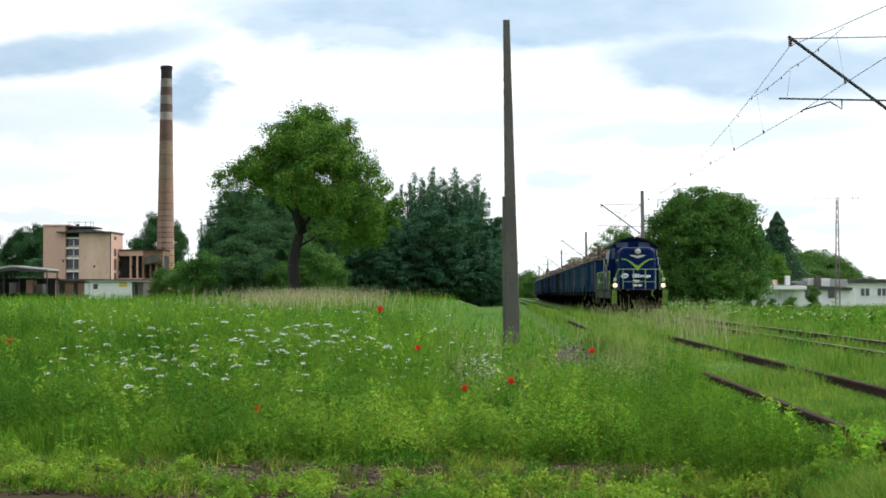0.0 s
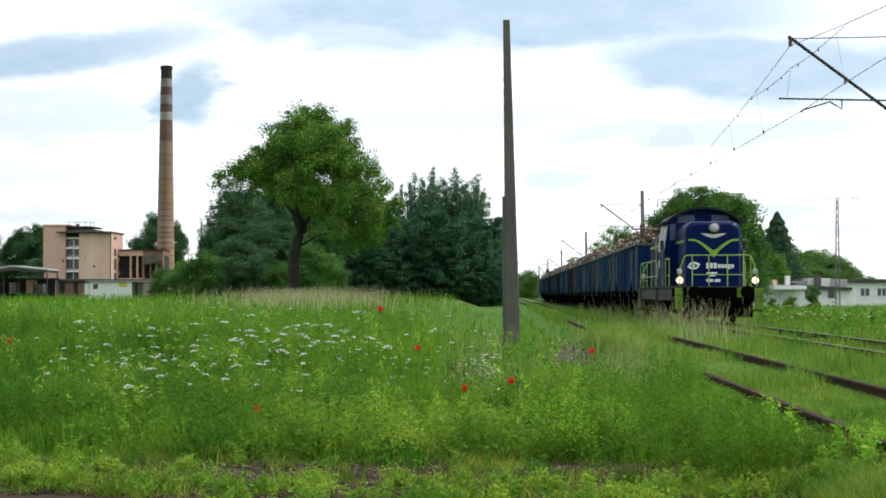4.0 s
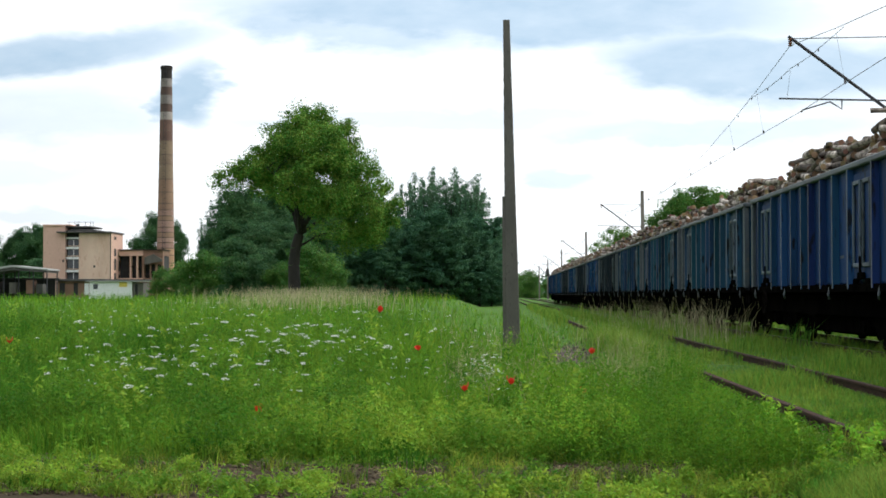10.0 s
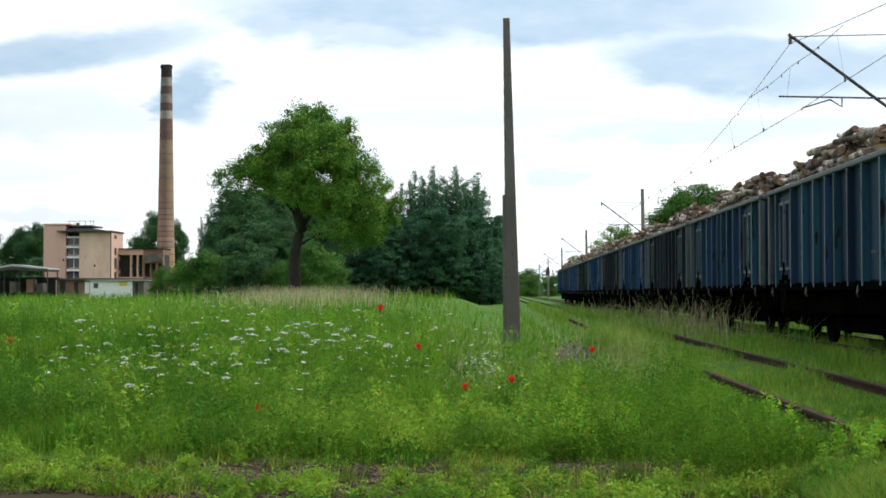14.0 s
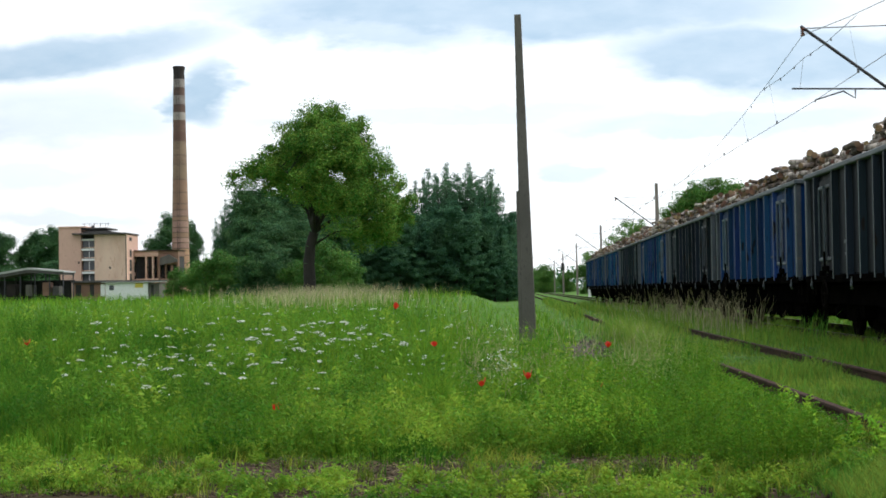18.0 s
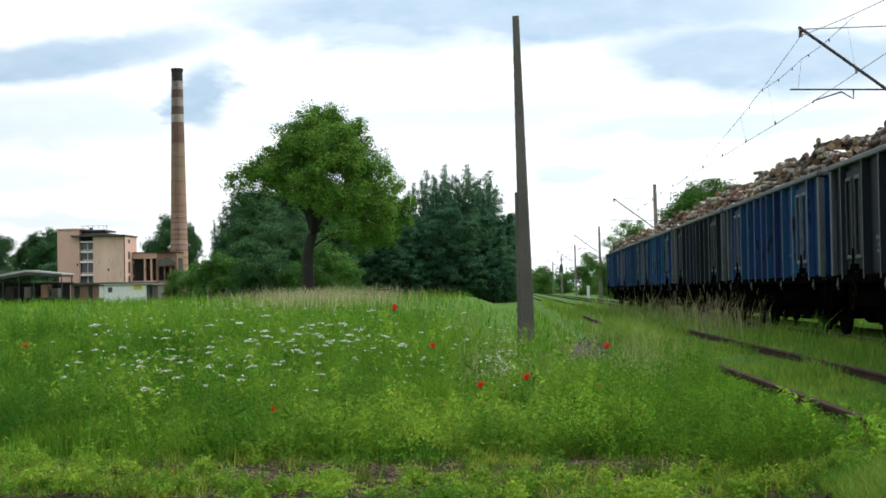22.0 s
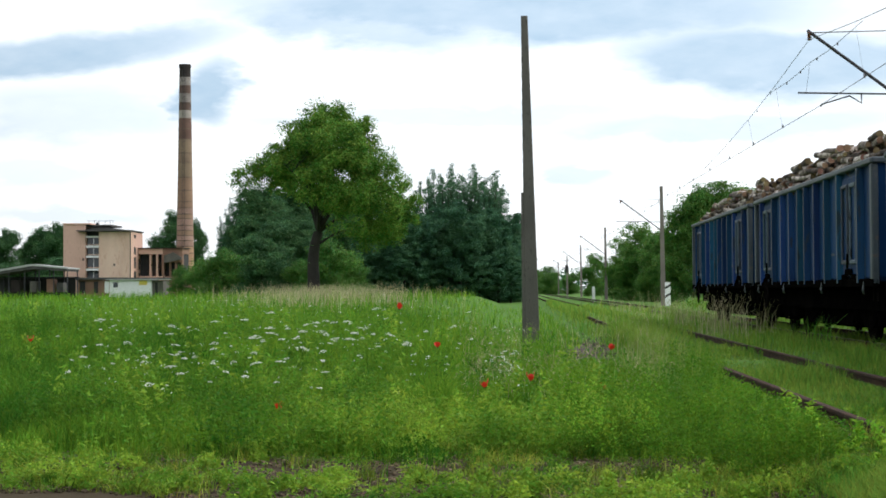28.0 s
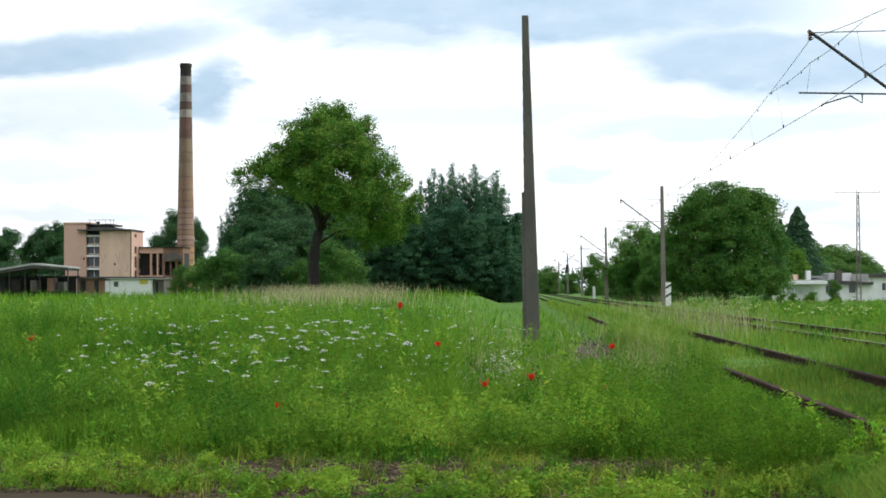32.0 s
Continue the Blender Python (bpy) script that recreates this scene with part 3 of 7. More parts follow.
def build_tracks():
    for name, cx, label in (("siding_track", SIDE_X, "overgrown rusty siding track sunk in grass"), ("main_track", MAIN_X, "worn railway track in short grass")):
        z = 0.0 if cx == MAIN_X else -0.02
        tr = thing(name, label, "railway track", pose(cx, 0, z), kind="structure")
        me = rail_mesh(-120, 420, 25.0).mesh("rail", M["rail"], M["railtop"] if cx == MAIN_X else M["rail"])
        plate = Shape()
        for sx in (-1, 1):
            plate.box(*sorted((sx * 0.013, sx * 0.034)), -0.33, 0.33, -0.125, -0.04, 0.006)
            for y in (-0.24, -0.08, 0.08, 0.24):
                plate.tube((sx * 0.034, y, -0.083), (sx * 0.052, y, -0.083), 0.016, n=6)
        plate = plate.mesh("fishplate", M["rail_joint"])
        for sgn in (-1, 1):
            r = part("rail", me, None, tr, "rusty steel rail", at=(sgn * GAUGE, 0, 0))
            for y in (5, 30, 55, 80):
                part("fishplate", plate, None, r, at=(0, y - 0.006, 0))


build_tracks()
# ---------- trees ----------
def leaf_quads(c, length, width, rng, droop=0.0, up=0.0):
    """Diamond leaves of random turn at the points c. Returns vertices and triangles."""
    n = len(c)
    d = rng.normal(size=(n, 3))
    d[:, 2] = d[:, 2] * 0.7 - droop
    d /= np.linalg.norm(d, axis=1)[:, None]
    r = rng.normal(size=(n, 3))
    r[:, 2] += up
    s = np.cross(d, r)
    s /= np.linalg.norm(s, axis=1)[:, None] + 1e-9
    L = (np.asarray(length) * rng.uniform(0.7, 1.35, n))[:, None]
    W = (np.asarray(width) * rng.uniform(0.7, 1.35, n))[:, None]
    v = np.stack([c - d * L / 2, c + s * W / 2, c + d * L / 2, c - s * W / 2], 1).reshape(-1, 3)
    i = np.arange(n)[:, None] * 4
    return v, np.concatenate([i + [0, 1, 2], i + [0, 2, 3]], 1).reshape(-1, 3)


def crown_points(blobs, clumps, per, sigma, rng, shell=0.45):
    """Clump centres in the ellipsoids (x, y, z, rx, ry, rz), and leaf points round them."""
    b = np.array(blobs, float)
    w = (b[:, 3] * b[:, 4] * b[:, 5]) ** 0.72
    k = rng.choice(len(b), clumps, p=w / w.sum())
    d = rng.normal(size=(clumps, 3))
    d /= np.linalg.norm(d, axis=1)[:, None]
    r = rng.uniform(0, 1, clumps) ** shell
    c = b[k, :3] + d * r[:, None] * b[k, 3:6]
    sg = sigma * rng.uniform(0.6, 1.4, clumps)
    pts = np.repeat(c, per, 0) + np.clip(rng.normal(size=(clumps * per, 3)), -1.5, 1.5) * np.repeat(sg, per)[:, None] * [1, 1, 0.62]
    return c, pts


def limb_shape(base, trunk_top, r0, targets, rng, droop=0.3):
    s = Shape()
    pts = [Vector(base)]
    top = Vector(trunk_top)
    for k in range(1, 6):
        q = Vector(base).lerp(top, k / 5)
        pts.append(q + Vector((rng.normal() * 0.1, rng.normal() * 0.1, 0)))
    s.tube(pts[0] - Vector((0, 0, 0.4)), pts[0] + Vector((0, 0, 0.5)), r0 * 1.45, r0 * 1.05, 9)
    for k in range(5):
        s.tube(pts[k], pts[k + 1], r0 * (1 - 0.13 * k), r0 * (1 - 0.13 * (k + 1)), 9)
    limbs = []
    for t in targets:
        t = Vector(t)
        best = min(0.95, max(0.34, (t.z - 0.55 * math.hypot(t.x, t.y)) / max(top.z, 1)))
        f = 5 * min(0.97, best + rng.uniform(-0.05, 0.05))
        a = pts[int(f)].lerp(pts[int(f) + 1], f - int(f))
        m = a.lerp(t, 0.5) + Vector((rng.normal() * 0.2, rng.normal() * 0.2, (t - a).length * rng.uniform(-0.10, 0.12)))
        r = r0 * rng.uniform(0.14, 0.30)
        limbs.append(Shape().tube(a, m, r, r * 0.6, 6).tube(m, t, r * 0.6, r * 0.15, 5))
    return s, limbs


def tree(name, label, m, blobs, trunk_h, r0, leaf_mat, clumps, per, sigma, leaf, seed, limbs=14, shell=0.45, trunk_top=None, droop=0.0, category="tree"):
    rng = np.random.default_rng(seed)
    t = thing(name, label, category, m)
    c, pts = crown_points(blobs, clumps, per, sigma, rng, shell)
    v, f = leaf_quads(pts, leaf, leaf * 0.62, rng, droop, 0.6)
    part("crown", tri_mesh("crown", v, f, M[leaf_mat]), None, t)
    tr, li = limb_shape((0, 0, 0), trunk_top or (0.1, 0, trunk_h), r0, [tuple(c[int(k)]) for k in rng.integers(0, clumps, limbs)], rng)
    part("trunk", tr, M["bark"], t, smooth=True)
    for one in li:
        part("limb", one, M["bark"], t, smooth=True)
    return t


def px_blobs(cx, base_z, depth, items, flat=0.8):
    """Crown ellipsoids from (column, row, half width, half height) at a depth, local to a trunk at column cx."""
    k = depth / FOCAL
    return [((across(x, y) - across(cx)) * depth, off * k, EYE[2] + above(y, x) * depth - base_z, rx * k, rx * k * flat, ry * k) for x, y, rx, ry, off in items]


def plant_oak():
    """A broad oak: a forked trunk, main limbs with branches, and a crown of clumps inside a round profile."""
    rng = np.random.default_rng(11)
    d, cx = 130.0, 521
    k, x, z = d / FOCAL, across(cx, 500) * d, -0.25
    oak = thing("oak_tree", "broad old oak tree with dark trunk and uneven green crown", "tree", pose(x, d, z))

    def spot(px, py, off=0.0):
        return Vector(((across(px, py) * d - x), off * k, EYE[2] + above(py, px) * d - z))
    rows = np.array([(203, 520, 562), (214, 506, 590), (228, 490, 614), (244, 476, 634), (260, 462, 642), (274, 442, 650), (288, 414, 664), (304, 398, 674), (318, 388, 680), (332, 418, 690),
                     (346, 452, 698), (364, 476, 702), (384, 492, 702), (404, 522, 698), (422, 584, 690), (436, 604, 676)], float)
    lobes = []
    while len(lobes) < 165:
        row = 203 + 231 * rng.uniform(0, 1)
        lo, hi = np.interp(row, rows[:, 0], rows[:, 1]), np.interp(row, rows[:, 0], rows[:, 2])
        if rng.uniform(0, 1) > (hi - lo) / 290:
            continue
        t, r = rng.uniform(0, 6.283), rng.uniform(0, 1) ** 0.36
        px, off = (lo + hi) / 2 + (hi - lo) / 2 * r * math.cos(t), min((hi - lo) / 2, 112) * 0.9 * r * math.sin(t)
        if (px < 500 and row > 318 and rng.uniform(0, 1) < 0.6) or (496 < px < 580 and row > 374):
            continue
        q = spot(px, row, off)
        rad = k * (9 + 19 * rng.uniform(0, 1) ** 1.3) * (0.7 if px < 470 or px > 660 else 1.0)
        if any((q - p).length < 0.50 * (rad + s) for p, s in lobes) and rng.uniform(0, 1) < 0.9:
            continue
        lobes.append((q, rad))
    c, spread = [], []
    for q, rad in lobes:
        n = int(8 + 26 * rad)
        dv = rng.normal(size=(n, 3))
        dv[:, 2] += 0.25
        dv /= np.linalg.norm(dv, axis=1)[:, None]
        lean = rng.normal(size=3) * 0.25
        c.append(np.array(q) + (dv + lean) * (rad * rng.uniform(0.35, 1.2, n))[:, None] * [1.05, 1.05, 1.0])
        spread.append(np.full(n, 0.15 + 0.08 * rad))
    c, spread = np.concatenate(c), np.concatenate(spread)
    per = 44
    sg = np.repeat(spread * rng.uniform(0.5, 1.7, len(c)), per)
    pts = np.repeat(c, per, 0) + np.clip(rng.normal(size=(len(sg), 3)), -1.5, 1.5) * sg[:, None] * [1.1, 1.1, 0.8]
    v, f = leaf_quads(pts, 0.15, 0.10, rng, 0.0, 0.4)
    part("crown", tri_mesh("crown", v, f, M["leaf_oak"]), None, oak)
    at = lambda q: spot(*q)
    trunk = [Vector((0, 0, -0.4)), at((521, 500, 0)), at((520, 470, 0)), at((523, 440, 0)), at((530, 415, 0))]
    s = Shape()
    for i, (p, q) in enumerate(zip(trunk, trunk[1:])):
        s.tube(p, q, 0.56 - 0.04 * i, 0.52 - 0.04 * i, 15)
    part("trunk", s, M["bark"], oak)
    mains = (((530, 415, 0), (517, 375, 10), (480, 338, 10), (408, 310, 5)), ((530, 415, 0), (522, 360, 0), (505, 300, -10), (492, 250, -10)), ((530, 415, 0), (540, 365, 0), (548, 300, 10), (546, 212, 5)),
             ((530, 415, 0), (556, 375, -10), (590, 325, -10), (625, 258, 0)), ((530, 415, 0), (568, 388, 10), (628, 350, 15), (680, 330, 0)), ((530, 415, 0), (545, 375, 30), (575, 340, 60), (600, 300, 70)),
             ((530, 415, 0), (533, 375, -30), (515, 335, -60), (480, 300, -70)), ((524, 440, 0), (560, 418, 0), (620, 400, 0), (675, 392, 10)))
    joints = []
    for mn in mains:
        pts3 = [at(q) for q in mn]
        r0 = 0.18 if mn[0][1] == 415 else 0.12
        m = Shape()
        for i in range(3):
            m.tube(pts3[i], pts3[i + 1], r0 * (1 - 0.3 * i), r0 * (1 - 0.3 * (i + 1)), 8)
            for j in (0.3, 0.6, 0.9):
                joints.append((pts3[i].lerp(pts3[i + 1], j), 0.07 if i < 2 else 0.045))
        part("limb", m, M["bark"], oak, smooth=True)
    for i in rng.integers(0, len(c), 90):
        t3 = Vector(c[int(i)])
        j, r0 = min(joints, key=lambda q: (q[0] - t3).length + (2.0 if q[0].z > t3.z + 0.5 else 0))
        mid = j.lerp(t3, 0.5) + Vector((0, 0, 0.10 * (t3 - j).length))
        part("branch", Shape().tube(j, mid, r0, r0 * 0.6, 5).tube(mid, t3, r0 * 0.6, 0.012, 5), M["bark"], oak)


plant_oak()


def broad_tree(name, label, m, h, w, mat, seed, clumps=260, per=55, leaf=0.42, low=0.12, top=1.0, category="tree"):
    """A leafy tree of height h and width w from blobs round its axis."""
    rng = np.random.default_rng(seed)
    blobs = []
    n = 9
    for i in range(n):
        a, t = 2 * math.pi * i / n * 1.62 + rng.uniform(-0.4, 0.4), (i + 0.5) / n
        zz = h * (low + 0.14 + (0.80 - low) * t)
        rad = w * 0.5 * (math.sin(math.pi * (0.18 + 0.72 * t)) * 0.62) * top
        blobs.append((math.cos(a) * rad * rng.uniform(0.6, 1), math.sin(a) * rad, zz, w * rng.uniform(0.19, 0.28), w * 0.24, h * rng.uniform(0.10, 0.16)))
    blobs.append((0, 0, h * 0.55, w * 0.34, w * 0.34, h * 0.34))
    blobs.append((0, 0, h * 0.86, w * 0.17, w * 0.17, h * 0.11))
    if low == 0:
        blobs += [(0, 0, h * 0.16, w * 0.42, w * 0.42, h * 0.15), (w * 0.2, 0, h * 0.1, w * 0.3, w * 0.3, h * 0.1), (-w * 0.2, 0, h * 0.1, w * 0.3, w * 0.3, h * 0.1)]
    return tree(name, label, m, blobs, h * 0.55, max(0.12, h * 0.022), mat, clumps, per, max(0.35, w * 0.055), leaf, seed, limbs=5, category=category)


def upright_tree(name, label, m, h, w, mat, seed, clumps=220, per=50, leaf=0.42):
    rng = np.random.default_rng(seed)
    blobs = [(0, 0, h * 0.38, w * 0.42, w * 0.4, h * 0.34)]
    for i in range(11):
        a = 2.4 * i
        r = w * rng.uniform(0.06, 0.40)
        top = h * rng.uniform(0.82, 1.0)
        blobs.append((math.cos(a) * r, math.sin(a) * r, top - h * 0.16, w * 0.085, w * 0.085, h * 0.15))
        blobs.append((math.cos(a) * r, math.sin(a) * r, h * 0.6, w * 0.11, w * 0.11, h * 0.14))
    return tree(name, label, m, blobs, h * 0.7, h * 0.016, mat, clumps, per, w * 0.022 + 0.1, leaf, seed, limbs=9)


def poplar_tree(name, label, m, h, w, mat, seed):
    """A slim tree whose upper part is a handful of upright shoots with sparse leaf clumps."""
    rng = np.random.default_rng(seed)
    t = thing(name, label, "tree", m)
    pts = [crown_points([(0, 0, h * 0.36, w * 0.5, w * 0.45, h * 0.28), (0, 0, h * 0.58, w * 0.4, w * 0.4, h * 0.12)], 150, 90, 0.34, rng)[1]]
    part("trunk", Shape().tube((0, 0, -0.4), (0, 0, h * 0.4), h * 0.016, h * 0.010, 8).tube((0, 0, h * 0.4), (0.1, 0, h * 0.8), h * 0.010, 0.03, 7), M["bark"], t, smooth=True)
    for i in range(11):
        a, r = 2.4 * i, w * rng.uniform(0.08, 0.58)
        foot = np.array((math.cos(a) * r * 0.45, math.sin(a) * r * 0.45, h * rng.uniform(0.42, 0.52)))
        tip = np.array((math.cos(a) * r, math.sin(a) * r, h * rng.uniform(0.80, 1.0)))
        part("limb", Shape().tube(foot, tip, 0.07, 0.012, 5), M["bark"], t)
        n = 52
        k = rng.uniform(0.02, 1, n) ** 0.9
        c = foot + (tip - foot) * k[:, None] + rng.normal(size=(n, 3)) * ((0.42 * (1 - k) + 0.13))[:, None] * [1, 1, 0.8]
        pts.append(np.repeat(c, 15, 0) + np.clip(rng.normal(size=(n * 15, 3)), -1.6, 1.6) * 0.15)
    v, f = leaf_quads(np.concatenate(pts), 0.17, 0.11, rng, 0, 0.6)
    part("crown", tri_mesh("crown", v, f, M[mat]), None, t)
    return t


def at_px(px, depth, scale=1.0, turn=0.0, sink=0.0, wide=1.0):
    x = across(px) * depth
    return pose(x, depth, gz(x, depth) - sink, 0, 0, turn) @ Matrix.Diagonal((scale * wide, scale * wide, scale, 1))


def px_height(py, depth, px=0):
    return above(py, px) * depth + EYE[2] - gz(across(px) * depth, depth)


def plant_woods():
    """The copse behind the oak, the trees by the chimney, far woods."""
    a = broad_tree("tree", "dense dark green broadleaf tree in the copse", at_px(428, 178), px_height(330, 178, 428), 8.0, "leaf_haze", 21, 400, 120, 0.20)
    b = upright_tree("tree", "dense dark green tree of the copse", at_px(780, 195), px_height(352, 195, 780), 8.5, "leaf_dark", 22, 420, 120, 0.2)
    pop = poplar_tree("poplar_tree", "tall thin-topped poplar with sparse upright shoots", at_px(760, 196), px_height(297, 196, 760), 4.6, "leaf_dark", 26)
    hp = px_height(297, 196, 760)
    for i, (px, d, py, wide) in enumerate(((798, 198, 296, 1.0), (832, 195, 306, 1.0), (728, 200, 308, 0.9), (816, 204, 300, 1.0), (780, 206, 302, 1.0), (850, 200, 330, 0.9), (704, 204, 326, 0.8), (374, 186, 356, 1.0), (394, 188, 336, 1.2), (360, 190, 385, 0.8), (745, 205, 304, 0.9), (840, 206, 312, 1.0))):
        s = px_height(py, d, px) / hp
        copy_thing(pop, at_px(px, d, s, 63 * i, 0.1, wide))
    c = broad_tree("bush", "rounded mid-green bush at the meadow's edge", at_px(430, 150), px_height(425, 150, 430), 6.5, "leaf_haze", 23, 200, 130, 0.18, low=0.0, category="bush")
    e = broad_tree("bush", "fresh light green bush under the oak", at_px(545, 145), px_height(432, 145, 545), 6.5, "leaf_mid", 24, 160, 130, 0.17, low=0.0, category="bush")
    ha, hb, hc, he = px_height(330, 178, 428), px_height(352, 195, 780), px_height(425, 150, 430), px_height(432, 145, 545)
    for base, bh, rows in (
            (a, ha, ((450, 190, 345, 0.9), (475, 184, 338, 1.1), (522, 195, 345, 1.2), (440, 170, 395, 1.2), (500, 172, 392, 1.2), (560, 200, 350, 1.1), (405, 186, 352, 0.7), (500, 200, 350, 1.0), (270, 270, 378, 0.9), (314, 285, 392, 0.55), (38, 300, 404, 0.9), (14, 302, 428, 0.9), (62, 296, 398, 1.0), (80, 300, 412, 0.9), (-28, 290, 408, 1.0), (-62, 290, 416, 1.2), (600, 200, 345, 1.1), (560, 185, 375, 1.0))),
            (b, hb, ((868, 195, 372, 1.0), (820, 190, 362, 1.0), (740, 190, 360, 1.0), (660, 205, 352, 1.0), (858, 215, 380, 0.9), (630, 195, 372, 1.0), (690, 182, 370, 1.2), (840, 184, 380, 1.0), (875, 260, 392, 0.8), (612, 170, 400, 1.0), (648, 174, 385, 1.1), (682, 170, 395, 1.1), (716, 172, 372, 1.0), (748, 174, 380, 1.1), (782, 172, 362, 1.1), (815, 174, 375, 1.1), (848, 176, 398, 1.1), (870, 180, 430, 1.0))),
            (c, hc, ((465, 155, 440, 1.0), (870, 190, 470, 1.0), (20, 270, 470, 1.6), (70, 270, 456, 1.5), (-30, 270, 470, 1.6), (45, 262, 488, 1.6), (520, 162, 470, 1.3), (580, 168, 478, 1.3), (420, 172, 480, 1.4), (650, 172, 482, 1.4), (710, 176, 486, 1.4), (770, 176, 484, 1.4), (820, 178, 486, 1.4), (480, 178, 478, 1.4), (860, 186, 490, 1.2))),
            (e, he, ((590, 150, 470, 0.9), (500, 150, 465, 0.8), (288, 180, 474, 0.75), (312, 178, 484, 0.7), (362, 160, 446, 1.1), (338, 168, 462, 1.0), (405, 158, 456, 1.0)))):
        for i, (px, d, py, wide) in enumerate(rows):
            s = px_height(py, d, px) / bh
            copy_thing(base, at_px(px, d, s, 47 * i + px, 0.1, wide / max(s, 0.4) ** 0.3))


def plant_right():
    """The big round bush behind the mast, conifer and shrubs by the houses, distant trees along the line."""
    d, cx = 124.0, 1250
    x, z = across(cx) * d, gz(across(cx) * d, d) - 0.1
    items = [(1200, 385, 42, 36, 0), (1318, 400, 34, 40, 0), (1170, 440, 36, 50, 10), (1270, 358, 44, 24, 0), (1250, 400, 86, 52, 0), (1235, 365, 60, 32, 0), (1290, 385, 55, 40, 10), (1195, 415, 55, 45, 0), (1250, 430, 80, 60, -20), (1310, 440, 48, 55, 0), (1190, 475, 58, 42, -10), (1250, 490, 85, 36, -30),
             (1310, 490, 50, 34, 0), (1336, 425, 18, 26, 0), (1210, 380, 40, 30, 20), (1338, 490, 18, 30, 20), (1155, 480, 18, 40, 0), (1180, 510, 50, 22, 0), (1250, 515, 90, 18, -20), (1320, 512, 50, 20, 0)]
    tree("large_bush", "large rounded dense green sallow bush", pose(x, d, z), px_blobs(cx, z, d, items), 4.0, 0.22, "leaf_mid", 1350, 130, 0.36, 0.155, 31, limbs=8, shell=0.35, category="bush")
    f = broad_tree("tree", "pale green willow beside the railway", at_px(1105, 168), px_height(402, 168, 1105), 6.5, "leaf_mid", 32, 260, 120, 0.18, low=0.0)
    hf = px_height(402, 168, 1105)
    g = broad_tree("bush", "fresh yellow-green shrub by the houses", at_px(1376, 164), px_height(446, 164, 1376), 3.0, "leaf_fresh", 33, 110, 45, 0.25, low=0.0, category="bush")
    hg = px_height(446, 164, 1376)
    for px, dd, py, wide in ((1075, 190, 425, 1.0), (1150, 150, 415, 0.9), (1120, 150, 450, 1.0), (1090, 170, 440, 1.0), (1015, 300, 455, 0.9), (1130, 160, 420, 0.9), (1400, 185, 440, 1.5), (1430, 195, 442, 1.6), (1462, 198, 441, 1.6), (1488, 192, 452, 1.3), (1415, 178, 468, 1.5), (1450, 180, 470, 1.6), (1485, 182, 474, 1.4), (1385, 190, 455, 1.5), (1365, 190, 430, 0.9), (1540, 260, 488, 1.2),
                             (940, 420, 487, 1.6), (975, 460, 490, 1.6), (905, 450, 484, 1.5), (1050, 330, 470, 1.3), (930, 520, 478, 1.4), (1600, 240, 470, 1.3), (1440, 150, 502, 0.9), (1366, 140, 526, 1.2), (1392, 142, 529, 1.4)):
        s = px_height(py, dd, px) / hf
        copy_thing(f, at_px(px, dd, s, px, 0.1, wide))
    for px, dd, py, wide in ((1400, 130, 524, 1.6), (1345, 118, 528, 1.6)):
        copy_thing(g, at_px(px, dd, px_height(py, dd, px) / hg, px, 0.05, wide))
    # the conifer
    rng = np.random.default_rng(35)
    dd, px = 170.0, 1376
    h = px_height(376, dd, px)
    n = 24000
    t = rng.uniform(0.05, 1, n) ** 0.9
    r = (1 - t) ** 0.8 * 5.2 * (0.86 + 0.14 * np.sin(t * 61 + np.floor(t * 17))) * rng.uniform(0.2, 1, n) ** 0.6 * rng.uniform(0.75, 1.1, n) + 0.05
    a = rng.integers(0, 11, n) * 0.571 + np.floor(t * 17) * 0.9 + rng.normal(size=n) * 0.30
    p = np.stack([np.cos(a) * r, np.sin(a) * r, t * h - r * 0.22], 1)
    con = thing("spruce_tree", "dark narrow spruce tree behind the houses", "tree", at_px(px, dd))
    v, f2 = leaf_quads(p, 0.26, 0.13, rng, 0.5)
    part("crown", tri_mesh("crown", v, f2, M["needle"]), None, con)
    part("trunk", Shape().tube((0, 0, -0.2), (0, 0, h * 0.96), 0.2, 0.03, 7), M["bark"], con, smooth=True)
    copy_thing(con, at_px(1346, 182, 0.93, 40, 0.1, 0.7))


def plant_far_woods():
    """A low belt of woods along the horizon."""
    rng = np.random.default_rng(44)
    n = 460
    x = rng.uniform(-420, 520, n)
    y = 560 + rng.uniform(-25, 40, n) + 0.04 * np.abs(x)
    h = 5.5 + 2.5 * np.sin(x * 0.031) + rng.uniform(-1.5, 2.0, n)
    per = 90
    c = np.repeat(np.stack([x, y, h * 0.5], 1), per, 0)
    d = np.clip(rng.normal(size=(n * per, 3)), -1.7, 1.7) * np.repeat(np.stack([np.full(n, 2.2), np.full(n, 2.2), h * 0.30], 1), per, 0)
    v, f = leaf_quads(c + d, 1.0, 0.7, rng, 0, 0.5)
    thing("far_woods", "low dark belt of distant woods", "woods", kind="stuff", data=tri_mesh("far_woods", v, f, M["leaf_dark"]))


plant_woods()
plant_right()
plant_far_woods()
